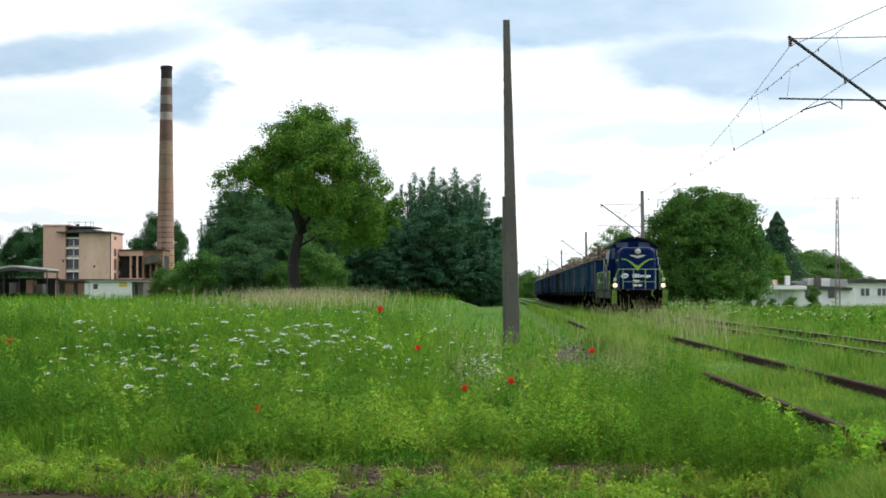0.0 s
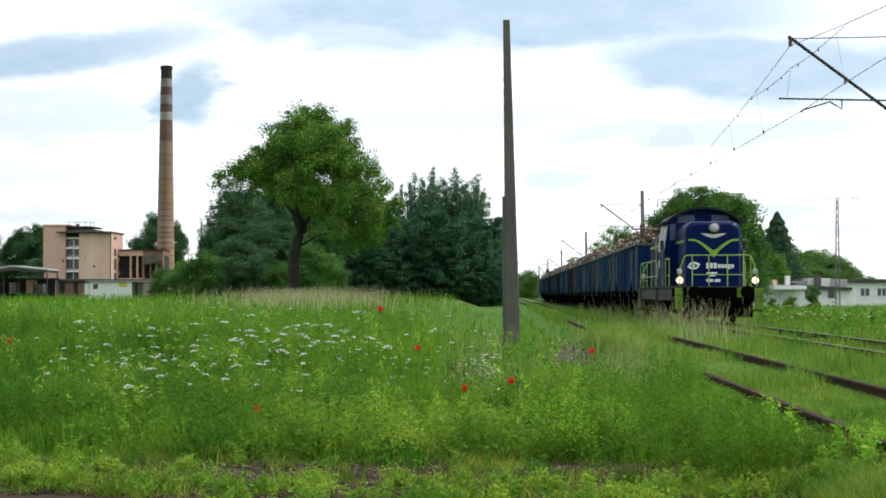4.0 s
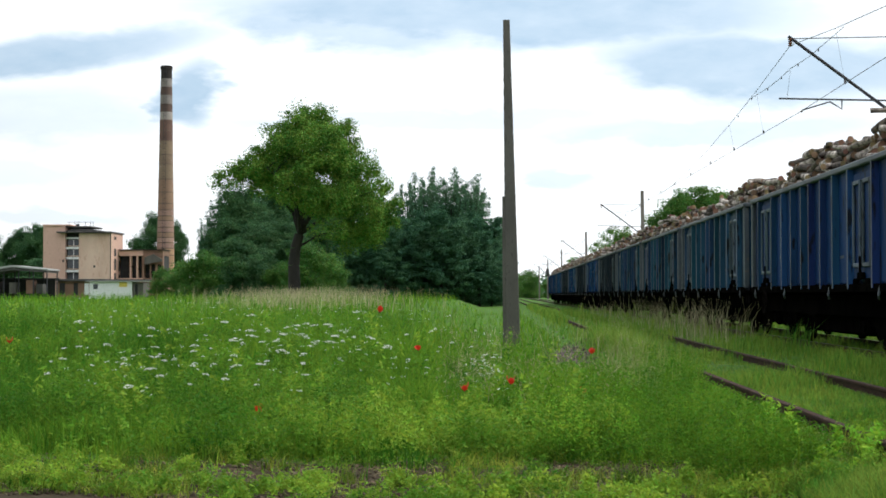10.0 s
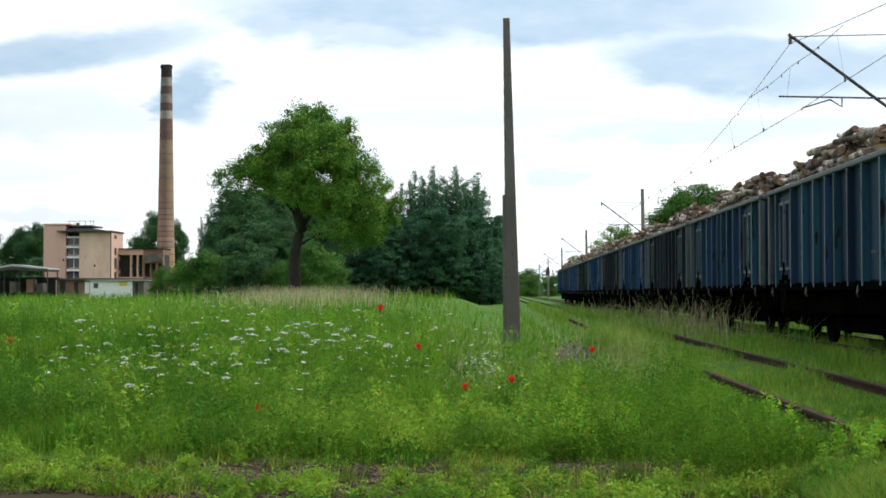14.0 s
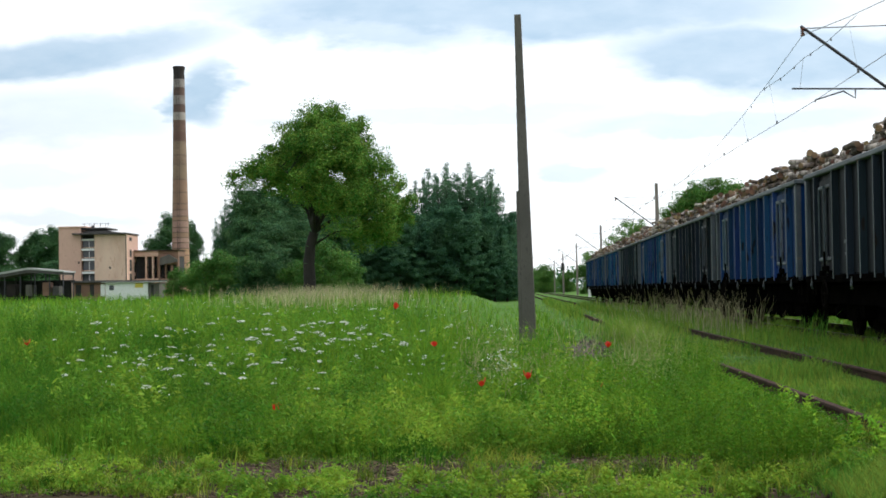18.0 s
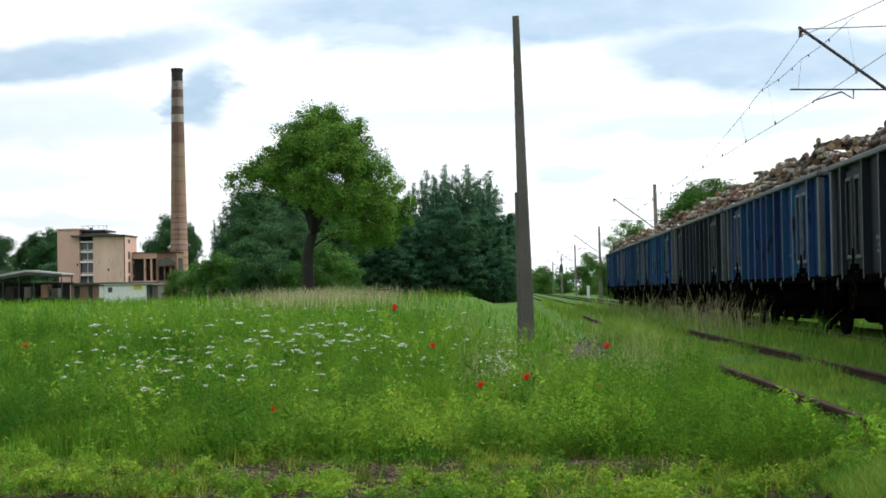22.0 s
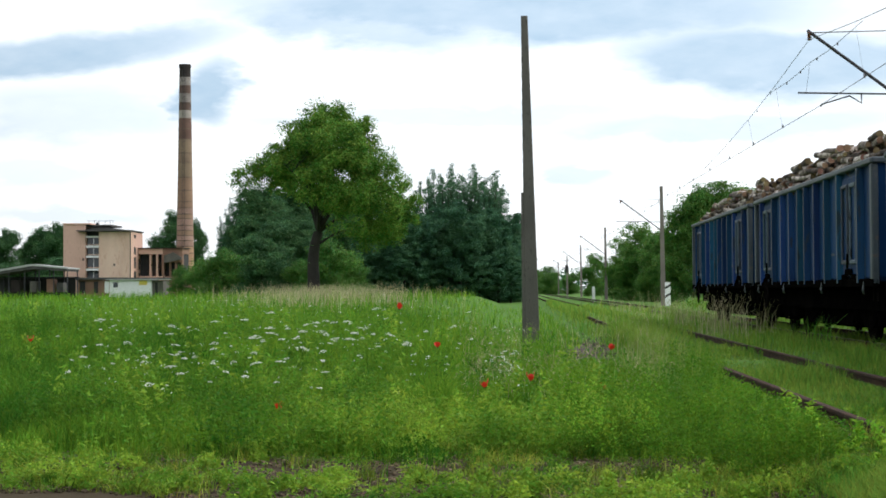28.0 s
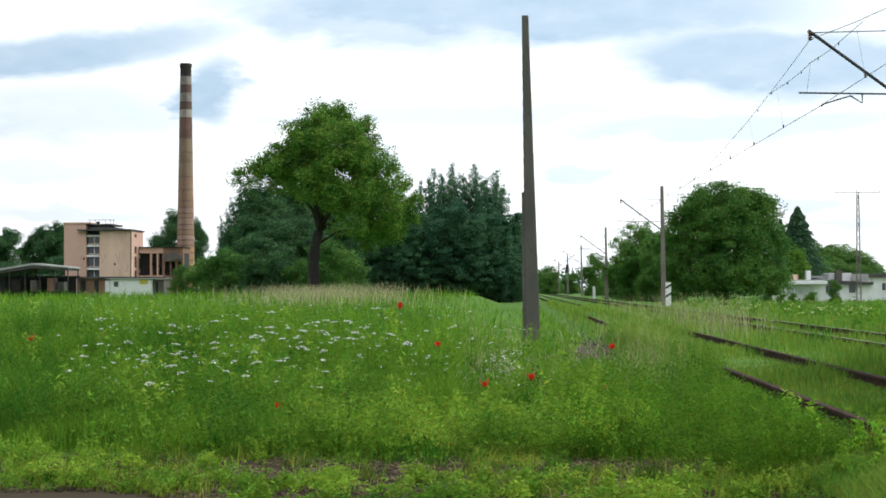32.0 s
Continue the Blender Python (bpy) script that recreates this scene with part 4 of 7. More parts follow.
# ---------- chimney, works, houses, masts ----------
def build_chimney():
    d = 250.0

    def Z(py):
        return EYE[2] + above(py, 293) * d
    x, top = across(293.7, 300) * d, Z(117.5)
    ch = thing("factory_chimney", "tall tapering round brick chimney with sooty top and pale bands", "chimney", pose(x, d, 0))

    def rad(z):
        return 0.88 + (1.52 - 0.88) * (1 - z / top)

    rows = [(117.5, 140, "brick_dark"), (140, 155, "band_dull"), (155, 169, "brick_soot"), (169, 185, "band_dull"), (185, 199, "brick_soot"), (199, 213, "band_pale"), (213, 232, "brick_red"), (232, 250, "brick_red"),
            (250, 275, "brick_olive"), (275, 291, "brick_olive"), (291, 318, "brick_olive"), (318, 341, "brick_ochre"), (341, 361, "brick_ochre"), (361, 372, "brick_ochre"),
            (372, 383, "brick_mauve"), (383, 391, "brick_ochre"), (391, 403, "brick_mauve"), (403, 412, "brick_mauve"), (412, 421, "brick_ochre"), (421, 430, "brick_mauve"), (430, 440, "brick_mauve"),
            (440, 452, "brick_warm"), (452, 466, "brick_warm"), (466, 560, "brick_warm")]
    for j, (y0, y1, mat) in enumerate(rows):
        z1, z0 = Z(y0), max(Z(y1), -0.8)
        s = Shape().lathe([(rad(z0), z0), (rad(z1), z1)], n=44)
        part("brick_band" if "band" not in mat else "painted_band", s, M[mat], ch)
        if y0 > 213:
            t = 0.075
            part("hoop", Shape().lathe([(rad(z1) - 0.02, z1 - t - 0.01), (rad(z1) + 0.02, z1 - t), (rad(z1) + 0.02, z1 + t), (rad(z1) - 0.02, z1 + t + 0.01)], n=44), M["hoop"], ch)
    part("rim", Shape().lathe([(0.98, top - 0.5), (1.0, top - 0.1), (0.9, top + 0.02), (0.55, top + 0.02), (0.55, top - 0.5)], n=28), M["brick_dark"], ch)
    lad = Shape()
    for z in np.arange(2, top, 0.9):
        lad.box(-0.2, 0.2, -rad(z) - 0.14, -rad(z) - 0.10, z, z + 0.04)
    for sx in (-0.2, 0.2):
        lad.tube((sx, -rad(1) - 0.12, 1), (sx, -rad(top) - 0.12, top), 0.025, n=4)
    part("ladder", lad, M["steel"], ch)


def build_works():
    d = 235.0
    k = d / FOCAL

    def X(px):
        return across(px) * d

    def Z(py):
        return EYE[2] + above(py, 170) * d
    b = thing("factory_building", "derelict three-storey pink plastered factory with broken windows", "building", pose(X(146), d, 0))
    ox = X(146)

    def wall(x0, x1, y0, y1, front, back, mat, name="wall", label="", c=0.03):
        return part(name, Shape().box(X(x0) - ox, X(x1) - ox, front, back, Z(y1), Z(y0), c), M[mat], b, label)
    wall(76, 115, 400, 535, 0, 7, "plaster")
    wall(140, 197.4, 413, 535, -0.25, 0.3, "plaster_bare", label="bare ochre plaster wall")
    wall(140, 197.4, 413, 535, 0.31, 7, "plaster", label="pink plastered flank wall")
    # the recess's shade is painted: a shallow wall in near black
    wall(115.2, 139.8, 412, 535, 0.9, 7, "dark_inside", label="stair recess wall with its shade coloured near black")
    for y0, y1 in ((437, 441), (455, 459), (478, 482), (420, 423), (499, 503)):
        wall(115.2, 139.8, y0, y1, 0.25, 0.89, "white_paint", "balcony_slab", c=0.01)
    for y0, y1 in ((424, 436), (442, 454), (460, 477), (484, 498)):
        w = wall(117, 138, y0, y1, 0.82, 0.89, "pane", "window", c=0)
        part("window_frame", Shape().box(X(127.0) - ox, X(128) - ox, 0.76, 0.81, Z(y1), Z(y0)), M["white_paint"], w)
        part("window_frame", Shape().box(X(117) - ox, X(138) - ox, 0.76, 0.81, Z(y1), Z(y1) + 0.12), M["plaster_bare"], w)
    wall(75, 125, 397.5, 400, -0.2, 7.2, "plaster", "parapet")
    wall(104, 160, 400, 403, 0.4, 7, "tar", "roof")
    wall(103, 199.5, 410.3, 412.6, -1.2, 7.2, "tar", "roof", "dark tar roof slab")
    part("roof", Shape().prism([(X(125) - ox, Z(405)), (X(158) - ox, Z(405.5)), (X(190) - ox, Z(410)), (X(112) - ox, Z(410))], "y", 0.5, 6.9), M["tar"], b)
    for px in (112, 122, 130, 141, 150, 155):
        part("antenna", Shape().tube((X(px) - ox, 3, Z(403)), (X(px) - ox, 3, Z(391)), 0.035, n=5), M["steel"], b)
    part("antenna", Shape().tube((X(108) - ox, 3, Z(392)), (X(157) - ox, 3, Z(392)), 0.03, n=5).box(X(125) - ox, X(129) - ox, 2.8, 3.2, Z(402), Z(395)), M["steel"], b)
    # openings are near-black boxes, the darkness inside them painted on
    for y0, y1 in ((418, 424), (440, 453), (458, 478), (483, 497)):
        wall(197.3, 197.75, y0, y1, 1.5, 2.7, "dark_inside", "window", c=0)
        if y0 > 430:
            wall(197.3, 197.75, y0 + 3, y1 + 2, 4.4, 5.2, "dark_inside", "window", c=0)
    wall(195.6, 197.0, 415, 510, -0.36, -0.251, "steel", "downpipe", c=0.01)
    for px, py in ((110, 460), (150, 500), (166, 470)):
        wall(px, px + 3, py, py + 4, -0.29 if px > 137 else -0.04, 0.1, "dark_inside", "vent_opening", c=0)
    # the lower wing
    wing = thing("factory_wing", "ruined low factory wing with tall empty openings", "building", pose(X(247), d + 4, 0))
    wx = X(247)

    def ww(x0, x1, y0, y1, f, bk, mat, name="wall", c=0.02):
        part(name, Shape().box(X(x0) - wx, X(x1) - wx, f, bk, Z(y1), Z(y0), c), M[mat], wing)
    for a, b, mat in ((198.5, 242, "plaster"), (242.1, 278, "brick")):
        ww(a, b, 442, 452, 0, 5, mat)
        ww(a, b, 492, 535, 0, 5, mat)
    # wing's inside darkness painted as a near-black block behind the openings
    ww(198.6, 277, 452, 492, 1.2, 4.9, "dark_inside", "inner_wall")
    for x0, x1 in ((218, 221), (230, 233), (240, 244.5), (254, 256), (264, 266.5), (275, 278)):
        ww(x0, x1, 452, 492, 0.05, 0.9, "plaster" if x0 < 240 else "brick", "pilaster")
    for x0, x1, y in ((221, 230, 470), (233, 240, 474), (244.5, 254, 486), (256, 264, 480)):
        ww(x0, x1, y, y + 3, 0.2, 0.6, "brick_dark", "beam")
    ww(244.6, 275, 452.2, 467, 0.02, 0.8, "brick", "wall")
    part("fallen_roof", Shape().prism([(X(246) - wx, Z(455)), (X(262) - wx, Z(449)), (X(277) - wx, Z(458)), (X(277) - wx, Z(462)), (X(246) - wx, Z(468))], "y", -0.5, -0.05), M["concrete"], wing, "sagging grey roof sheet")
    ww(198.5, 280, 440.5, 441.9, -0.4, 5.2, "brick_dark", "roof")
    # white shed with its sign
    sh = thing("shed", "low white shed with dark flat roof and yellow sign", "shed", pose(X(205), d - 18, 0))
    e = d - 18

    def Xs(px):
        return across(px, 500) * e

    def Zs(py):
        return EYE[2] + above(py, 150) * e

    def sw(x0, x1, y0, y1, f, bk, mat, name="wall", label="", c=0.02):
        part(name, Shape().box(Xs(x0) - Xs(205), Xs(x1) - Xs(205), f, bk, Zs(y1), Zs(y0), c), M[mat], sh, label)
    sh.matrix_basis = pose(Xs(205), d - 18, 0)
    sw(158, 233, 499, 540, 0, 4, "white_paint")
    sw(233.2, 253, 500, 540, 0.3, 4, "concrete")
    sw(152, 256, 497.2, 498.8, -0.4, 4.4, "roof_grey", "roof")
    sw(150, 257, 494.6, 497.1, -0.3, 4.3, "tar", "roof")
    sw(165, 173, 503, 512, -0.04, 0.02, "pane", "window", c=0)
    sw(211, 225, 500, 508, -0.06, -0.01, "yellow", "sign", "yellow sign board", 0)
    sw(238, 243, 503, 525, 0.26, 0.32, "dark_inside", "door", c=0)
    # canopy on posts at the left
    cn = thing("canopy", "open canopy with thin pale roof on dark posts", "canopy", pose(Xs(30), d - 16, 0))

    def cw(x0, x1, y0, y1, f, bk, mat, name, c=0.01):
        part(name, Shape().box(Xs(x0) - Xs(30), Xs(x1) - Xs(30), f, bk, Zs(y1), Zs(y0), c), M[mat], cn)
    part("roof", Shape().prism([(Xs(-60) - Xs(30), Zs(483)), (Xs(24) - Xs(30), Zs(469.6)), (Xs(88) - Xs(30), Zs(476.6)), (Xs(88) - Xs(30), Zs(479)), (Xs(24) - Xs(30), Zs(473)), (Xs(-60) - Xs(30), Zs(486.5))], "y", -3, 3), M["roof_grey"], cn, "thin pale sheet roof")
    part("soffit", Shape().prism([(Xs(-58) - Xs(30), Zs(486.6)), (Xs(24) - Xs(30), Zs(473.1)), (Xs(86) - Xs(30), Zs(479.1)), (Xs(86) - Xs(30), Zs(483)), (Xs(24) - Xs(30), Zs(478.5)), (Xs(-58) - Xs(30), Zs(491))], "y", -2.9, 2.9), M["tar"], cn, "dark underside of the roof")
    for px in (-50, -20, 8, 34, 60, 84):
        cw(px, px + 1.6, 479, 540, -2.6, -2.4, "steel", "post")
        cw(px, px + 1.6, 479, 540, 2.4, 2.6, "steel", "post")
    cw(-60, 88, 492, 495, 2.61, 2.8, "steel", "beam")
    for x0, x1, y0, y1, mat in ((14, 26, 500, 520, "concrete"), (44, 56, 496, 520, "brick"), (62, 74, 503, 520, "tar"), (-20, -4, 498, 520, "brick_dark")):
        cw(x0, x1, y0, y1, -1.5, 0.5, mat, "stored_crate", 0.05)
    # added near-black sheet that stands in for the shade under the canopy
    cw(-60, 80, 493, 540, 2.9, 3.1, "dark_inside", "back_wall")
    lw = thing("low_store", "long low store with dark flat roof by the works", "shed", pose(Xs(110), d - 8, 0))
    for x0, x1, y0, y1, mat, name in ((64, 150, 497, 540, "brick", "wall"), (60, 154, 493, 496.8, "tar", "roof")):
        part(name, Shape().box(Xs(x0) - Xs(110), Xs(x1) - Xs(110), 0 if name == "wall" else -0.5, 4, Zs(y1), Zs(y0), 0.02), M[mat], lw)
    for x0, x1, mat in ((116, 124, "white_paint"), (127, 134, "pane_lit"), (96, 104, "dark_inside"), (70, 80, "dark_inside")):
        part("door" if mat == "dark_inside" else "panel", Shape().box(Xs(x0) - Xs(110), Xs(x1) - Xs(110), -0.05, 0.02, Zs(522), Zs(500)), M[mat], lw)


def build_houses():
    d = 160.0

    def Xh(px):
        return across(px, 500) * d

    def Zh(py):
        return EYE[2] + above(py, 1480) * d

    def house(name, label, cx, depth):
        h = thing(name, label, "house", pose(Xh(cx), depth, 0))

        def w(x0, x1, y0, y1, f, bk, mat, nm="wall", lab="", c=0.02, parent=None):
            return part(nm, Shape().box(Xh(x0) - Xh(cx), Xh(x1) - Xh(cx), f, bk, Zh(y1), Zh(y0), c), M[mat], parent or h, lab)
        return h, w
    h, w = house("pavilion", "low white flat-roofed pavilion with glazed front", 1378, d)
    w(1344, 1420, 513, 548, 0.5, 5, "white_paint")
    w(1330, 1424, 506.5, 512.8, -1.2, 5.4, "white_paint", "roof", "white roof edge")
    w(1336, 1420, 504.8, 506.4, -0.8, 5.2, "roof_grey", "roof")
    for x0 in (1348, 1358, 1368, 1378, 1388, 1398):
        p = w(x0, x0 + 7.5, 516, 530, 0.42, 0.5, "pane_lit", "window", c=0)
        w(x0 + 7.6, x0 + 9, 514, 534, 0.38, 0.48, "white_paint", "window_frame", c=0, parent=p)
    for px in (1333, 1350, 1366):
        w(px, px + 1.2, 512.8, 548, -1.0, -0.9, "white_paint", "post", c=0)
    w(1372, 1382, 495, 504.7, 2, 3, "plaster_bare", "chimney", "pale brick chimney")
    w(1397, 1405, 488, 504.7, 2, 3, "white_paint", "chimney")
    h, w = house("white_house", "white single-storey house with grey low roof", 1490, d + 4)
    w(1428, 1530, 512, 548, 0, 7, "white_paint")
    w(1449, 1490, 492, 511, 1.5, 6, "white_paint", "wall", "raised white gable part")
    w(1421, 1449, 497, 505, 2.2, 6, "roof_grey", "roof", "pale sloping roof")
    w(1490, 1520, 494, 507, 1.2, 6, "roof_grey", "wall", "bare grey gable part")
    part("roof", Shape().prism([(Xh(1418) - Xh(1490), Zh(501)), (Xh(1440) - Xh(1490), Zh(505)), (Xh(1500) - Xh(1490), Zh(508)), (Xh(1522) - Xh(1490), Zh(509)), (Xh(1522) - Xh(1490), Zh(514)), (Xh(1440) - Xh(1490), Zh(513)), (Xh(1418) - Xh(1490), Zh(506))], "y", -0.6, 7.4), M["tar"], h, "dark tarred roof edge")
    w(1459, 1470, 487, 510, 0.6, 1.4, "concrete", "chimney", "grey chimney stack")
    for x0 in (1438, 1480):
        p = w(x0, x0 + 12, 514, 528, -0.05, 0.03, "pane", "window", c=0)
        w(x0 - 1, x0 + 13, 528.2, 529.4, -0.12, 0.02, "white_paint", "sill", c=0, parent=p)
    h, w = house("white_house", "long white house with dark flat roof and small windows", 1590, d + 14)
    w(1520, 1680, 499, 550, 0, 8, "white_paint")
    w(1492, 1690, 492, 498.8, -0.6, 8.4, "tar", "roof", "dark flat roof")
    for x0 in (1548, 1580, 1612, 1644):
        p = w(x0, x0 + 16, 510, 524, -0.05, 0.03, "pane", "window", c=0)
        w(x0 + 7, x0 + 8.4, 510, 524, -0.1, -0.055, "white_paint", "window_frame", c=0, parent=p)
        w(x0 - 1, x0 + 17, 524.2, 525.6, -0.14, 0.02, "white_paint", "sill", c=0, parent=p)
    # lattice mast with its cross bar
    dd = 138.0
    top = EYE[2] + above(352, 1482) * dd
    lm = thing("lattice_mast", "thin steel lattice mast with aerial cross bar", "mast", pose(across(1482.5) * dd, dd, gz(across(1482.5) * dd, dd)))
    zt = top - lm.location.z
    for sx in (-1, 1):
        for sy in (-1, 1):
            part("leg", Shape().tube((sx * 0.19, sy * 0.19, 0), (sx * 0.08, sy * 0.08, zt), 0.028, n=5), M["mast"], lm)
    s = Shape()
    n = 16
    for i in range(n):
        z0, z1 = zt * i / n, zt * (i + 1) / n
        a, b = 0.19 - 0.11 * i / n, 0.19 - 0.11 * (i + 1) / n
        sg = 1 if i % 2 else -1
        s.tube((-a * sg, -a, z0), (b * sg, -b, z1), 0.016, n=4).tube((a * sg, a, z0), (-b * sg, b, z1), 0.016, n=4)
        s.tube((-a, -a * sg, z0), (-b, b * sg, z1), 0.016, n=4).tube((a, -a * sg, z0), (b, b * sg, z1), 0.016, n=4)
    part("bracing", s, M["mast"], lm)
    part("cross_bar", Shape().tube((-1.95, 0, zt + 0.05), (1.9, 0, zt + 0.05), 0.022, n=5), M["steel"], lm)
    for sx in (-1.95, -1.3, -0.1, 0.1, 1.35, 1.9):
        part("rod", Shape().tube((sx, 0, zt - 0.05), (sx, 0, zt + 0.32), 0.016, n=5), M["steel"], lm)


def build_pole():
    """The old concrete pole, leaning a little, spliced to a ground stub."""
    d = 41.0
    k = d / FOCAL
    zb = gz(across(907) * d, d)
    p = thing("concrete_pole", "tall tapering weathered concrete pole in the grass", "utility pole", pose(across(908.5) * d, d, zb))
    top = EYE[2] + above(36, 900) * d - zb
    tx = (across(896, 36) - across(908.5, 590)) * d

    def blade(w0, w1, z0, z1, x0, x1, y0, y1, c):
        s = Shape()
        v = []
        for (w, z, x, t) in ((w0, z0, x0, y0), (w1, z1, x1, y1)):
            v += [(x - w + c, -t, z), (x + w - c, -t, z), (x + w, -t + c, z), (x + w, t - c, z), (x + w - c, t, z), (x - w + c, t, z), (x - w, t - c, z), (x - w, -t + c, z)]
        return s.add(v, [(i, (i + 1) % 8, 8 + (i + 1) % 8, 8 + i) for i in range(8)] + [tuple(range(7, -1, -1)), tuple(range(8, 16))])
    part("shaft", blade(0.20, 0.088, -0.4, top, 0.0, tx, 0.13, 0.075, 0.018), M["concrete"], p)
    z1 = EYE[2] + above(348, 900) * d - zb
    part("ground_stub", blade(0.05, 0.03, -0.4, z1, -0.225, -0.262, 0.10, 0.09, 0.012), M["concrete"], p)
    for i in range(10):
        z = 4.0 + i * 0.38
        x = tx * z / top - (0.20 - 0.112 * z / top)
        part("step_hole", Shape().box(x - 0.006, x + 0.02, -0.03, 0.03, z, z + 0.16), M["tar"], p)


def build_catenary():
    """Masts with their brackets beside the main line, and the wires over it."""
    tip_x, tip_z, tube_z, mast_x = 7.45, 7.60, 6.02, 10.55
    depths = (40.0, 114.6, 189.5, 265.0, 341.0, 417.0)
    base = None
    for i, y in enumerate((-35.0, *depths)):
        m = pose(mast_x, y, gz(mast_x, y))
        if base:
            copy_thing(base, m)
            continue
        g = gz(mast_x, y)
        base = thing("catenary_mast", "concrete railway catenary mast with diagonal bracket arm", "mast", m, group="catenary masts along the track")
        v = []
        for w, t, z, x in ((0.19, 0.13, -0.5, 0), (0.11, 0.09, 8.6 - g, -0.10)):
            v += [(x - w, -t, z), (x + w, -t, z), (x + w, t, z), (x - w, t, z)]
        part("post", Shape().add(v, [(0, 1, 5, 4), (1, 2, 6, 5), (2, 3, 7, 6), (3, 0, 4, 7), (4, 5, 6, 7), (3, 2, 1, 0)]), M["mast"], base)
        r = mast_x
        part("bracket_arm", Shape().tube((-0.05, 0, 5.3 - g), (tip_x - r - 0.05, 0, tip_z + 0.04 - g), 0.042, n=8), M["steel"], base)
        part("bracket_tube", Shape().tube((0, 0, tube_z - 0.06 - g), (7.15 - r, 0, tube_z + 0.02 - g), 0.024, n=6), M["steel"], base)
        part("tie_rod", Shape().tube((tip_x - r + 0.1, 0, tip_z - 0.02 - g), (0, 0, 7.62 - g), 0.014, n=5), M["wire"], base)
        part("steady_arm", Shape().path([(8.75 - r, 0, tube_z - g), (8.75 - r, 0, tube_z - 0.26 - g), (8.45 - r, 0, tube_z - 0.07 - g), (7.75 - r, 0, tube_z - 0.28 - g), (7.72 - r, 0, 5.68 - g)], 0.022, 6), M["steel"], base)
        s = Shape()
        for j in range(4):
            s.lathe([(0.03, 0), (0.07, 0.02), (0.03, 0.05)], (tip_x - r, 0, tip_z - 0.22 + j * 0.055 - g), n=10)
        part("insulator", s, M["porcelain"], base)
        part("hanger", Shape().tube((7.35 - r, 0, tube_z - g), (7.45 - r, 0, 6.77 - g), 0.004, n=4), M["wire"], base)
    spans = list(zip((-35.0, *depths), depths))
    wires = thing("overhead_wires", "sagging messenger wire and contact wire over the railway", "wires", pose(0, 0, 0))
    for y0, y1 in spans:
        mess, contact = Shape(), Shape()
        n = 14
        pts = []
        for i in range(n + 1):
            t = i / n
            pts.append((tip_x + 0.0, y0 + (y1 - y0) * t, tip_z - 0.22 - 1.8 * 4 * t * (1 - t)))
        mess.path(pts, 0.009 if y0 < 150 else 0.02, 4)
        contact.path([(7.7, y0, 5.68), (7.35, (y0 + y1) / 2, 5.66), (7.7, y1, 5.68)], 0.009 if y0 < 150 else 0.02, 4)
        for i in range(1, n):
            x = 7.35 + 0.35 * abs(1 - 2 * i / n)
            dr = part("dropper", Shape().tube(pts[i], (x, pts[i][1], 5.67), 0.0025, n=4), M["wire"], wires)
            part("dropper_clamp", Shape().box(x - 0.02, x + 0.02, pts[i][1] - 0.03, pts[i][1] + 0.03, 5.66, 5.76), M["wire"], dr)
        part("messenger_wire", mess, M["wire"], wires)
        part("contact_wire", contact, M["wire"], wires)
    part("stitch_wire", Shape().path([(tip_x, 46.2, 6.80), (tip_x, 43.0, 6.73), (tip_x, 41.5, 6.74), (tip_x, 40, 6.78), (tip_x, 37.5, 6.72), (tip_x, 33.8, 6.79)], 0.009, 4), M["wire"], wires)
    for y, z in ((46.2, 6.80), (43.4, 6.72), (41.3, 6.74), (39.0, 6.75), (36.5, 6.73), (48.8, 6.58)):
        part("wire_clamp", Shape().box(tip_x - 0.012, tip_x + 0.012, y - 0.03, y + 0.03, z - 0.05, z + 0.015), M["wire"], wires)


def build_markers():
    d = 113.0
    k = d / FOCAL
    x = across(1147) * d
    g = gz(x, d)
    wp = thing("marker_board", "white marker board with black diagonal stripes", "sign", pose(x, d, g))
    zt = EYE[2] + above(508, 900) * d - g
    part("board", Shape().box(-0.2, 0.2, -0.03, 0.03, 0, zt, 0.01), M["white_paint"], wp)
    for z in (0.42, 0.88):
        part("stripe", Shape().prism([(-0.199, z * zt * 0.8), (-0.199, z * zt * 0.8 + 0.16), (0.199, z * zt * 0.8 + 0.40), (0.199, z * zt * 0.8 + 0.24)], "y", -0.036, -0.031), M["black_paint"], wp)
    d = 190.0
    k = d / FOCAL
    x = across(1016) * d
    g = gz(x, d)
    hp = thing("hectometre_post", "small white concrete distance post", "post", pose(x, d, g))
    part("post", Shape().box(-0.17, 0.17, -0.12, 0.12, 0, EYE[2] + above(515, 900) * d - g, 0.03), M["white_paint"], hp)
    d = 300.0
    k = d / FOCAL
    x = across(969) * d
    g = gz(x, d)
    sg = thing("railway_signal", "slim railway signal post with dark head", "signal", pose(x, d, g))
    zt = EYE[2] + above(478, 900) * d - g
    part("post", Shape().tube((0, 0, -0.2), (0, 0, zt), 0.09, n=8), M["mast"], sg)
    part("signal_head", Shape().box(-0.3, 0.3, -0.15, 0.1, zt - 1.2, zt + 0.2, 0.08), M["black_paint"], sg)


build_chimney()
build_works()
build_houses()
build_pole()
build_catenary()
build_markers()
# ---------- train ----------
PITCH, BODY = 13.9, 12.85
MOVING, WHEELS = [], []     # (thing, distance behind the first wagon's front), (wheelset, its place)
WHEEL_R = 0.46


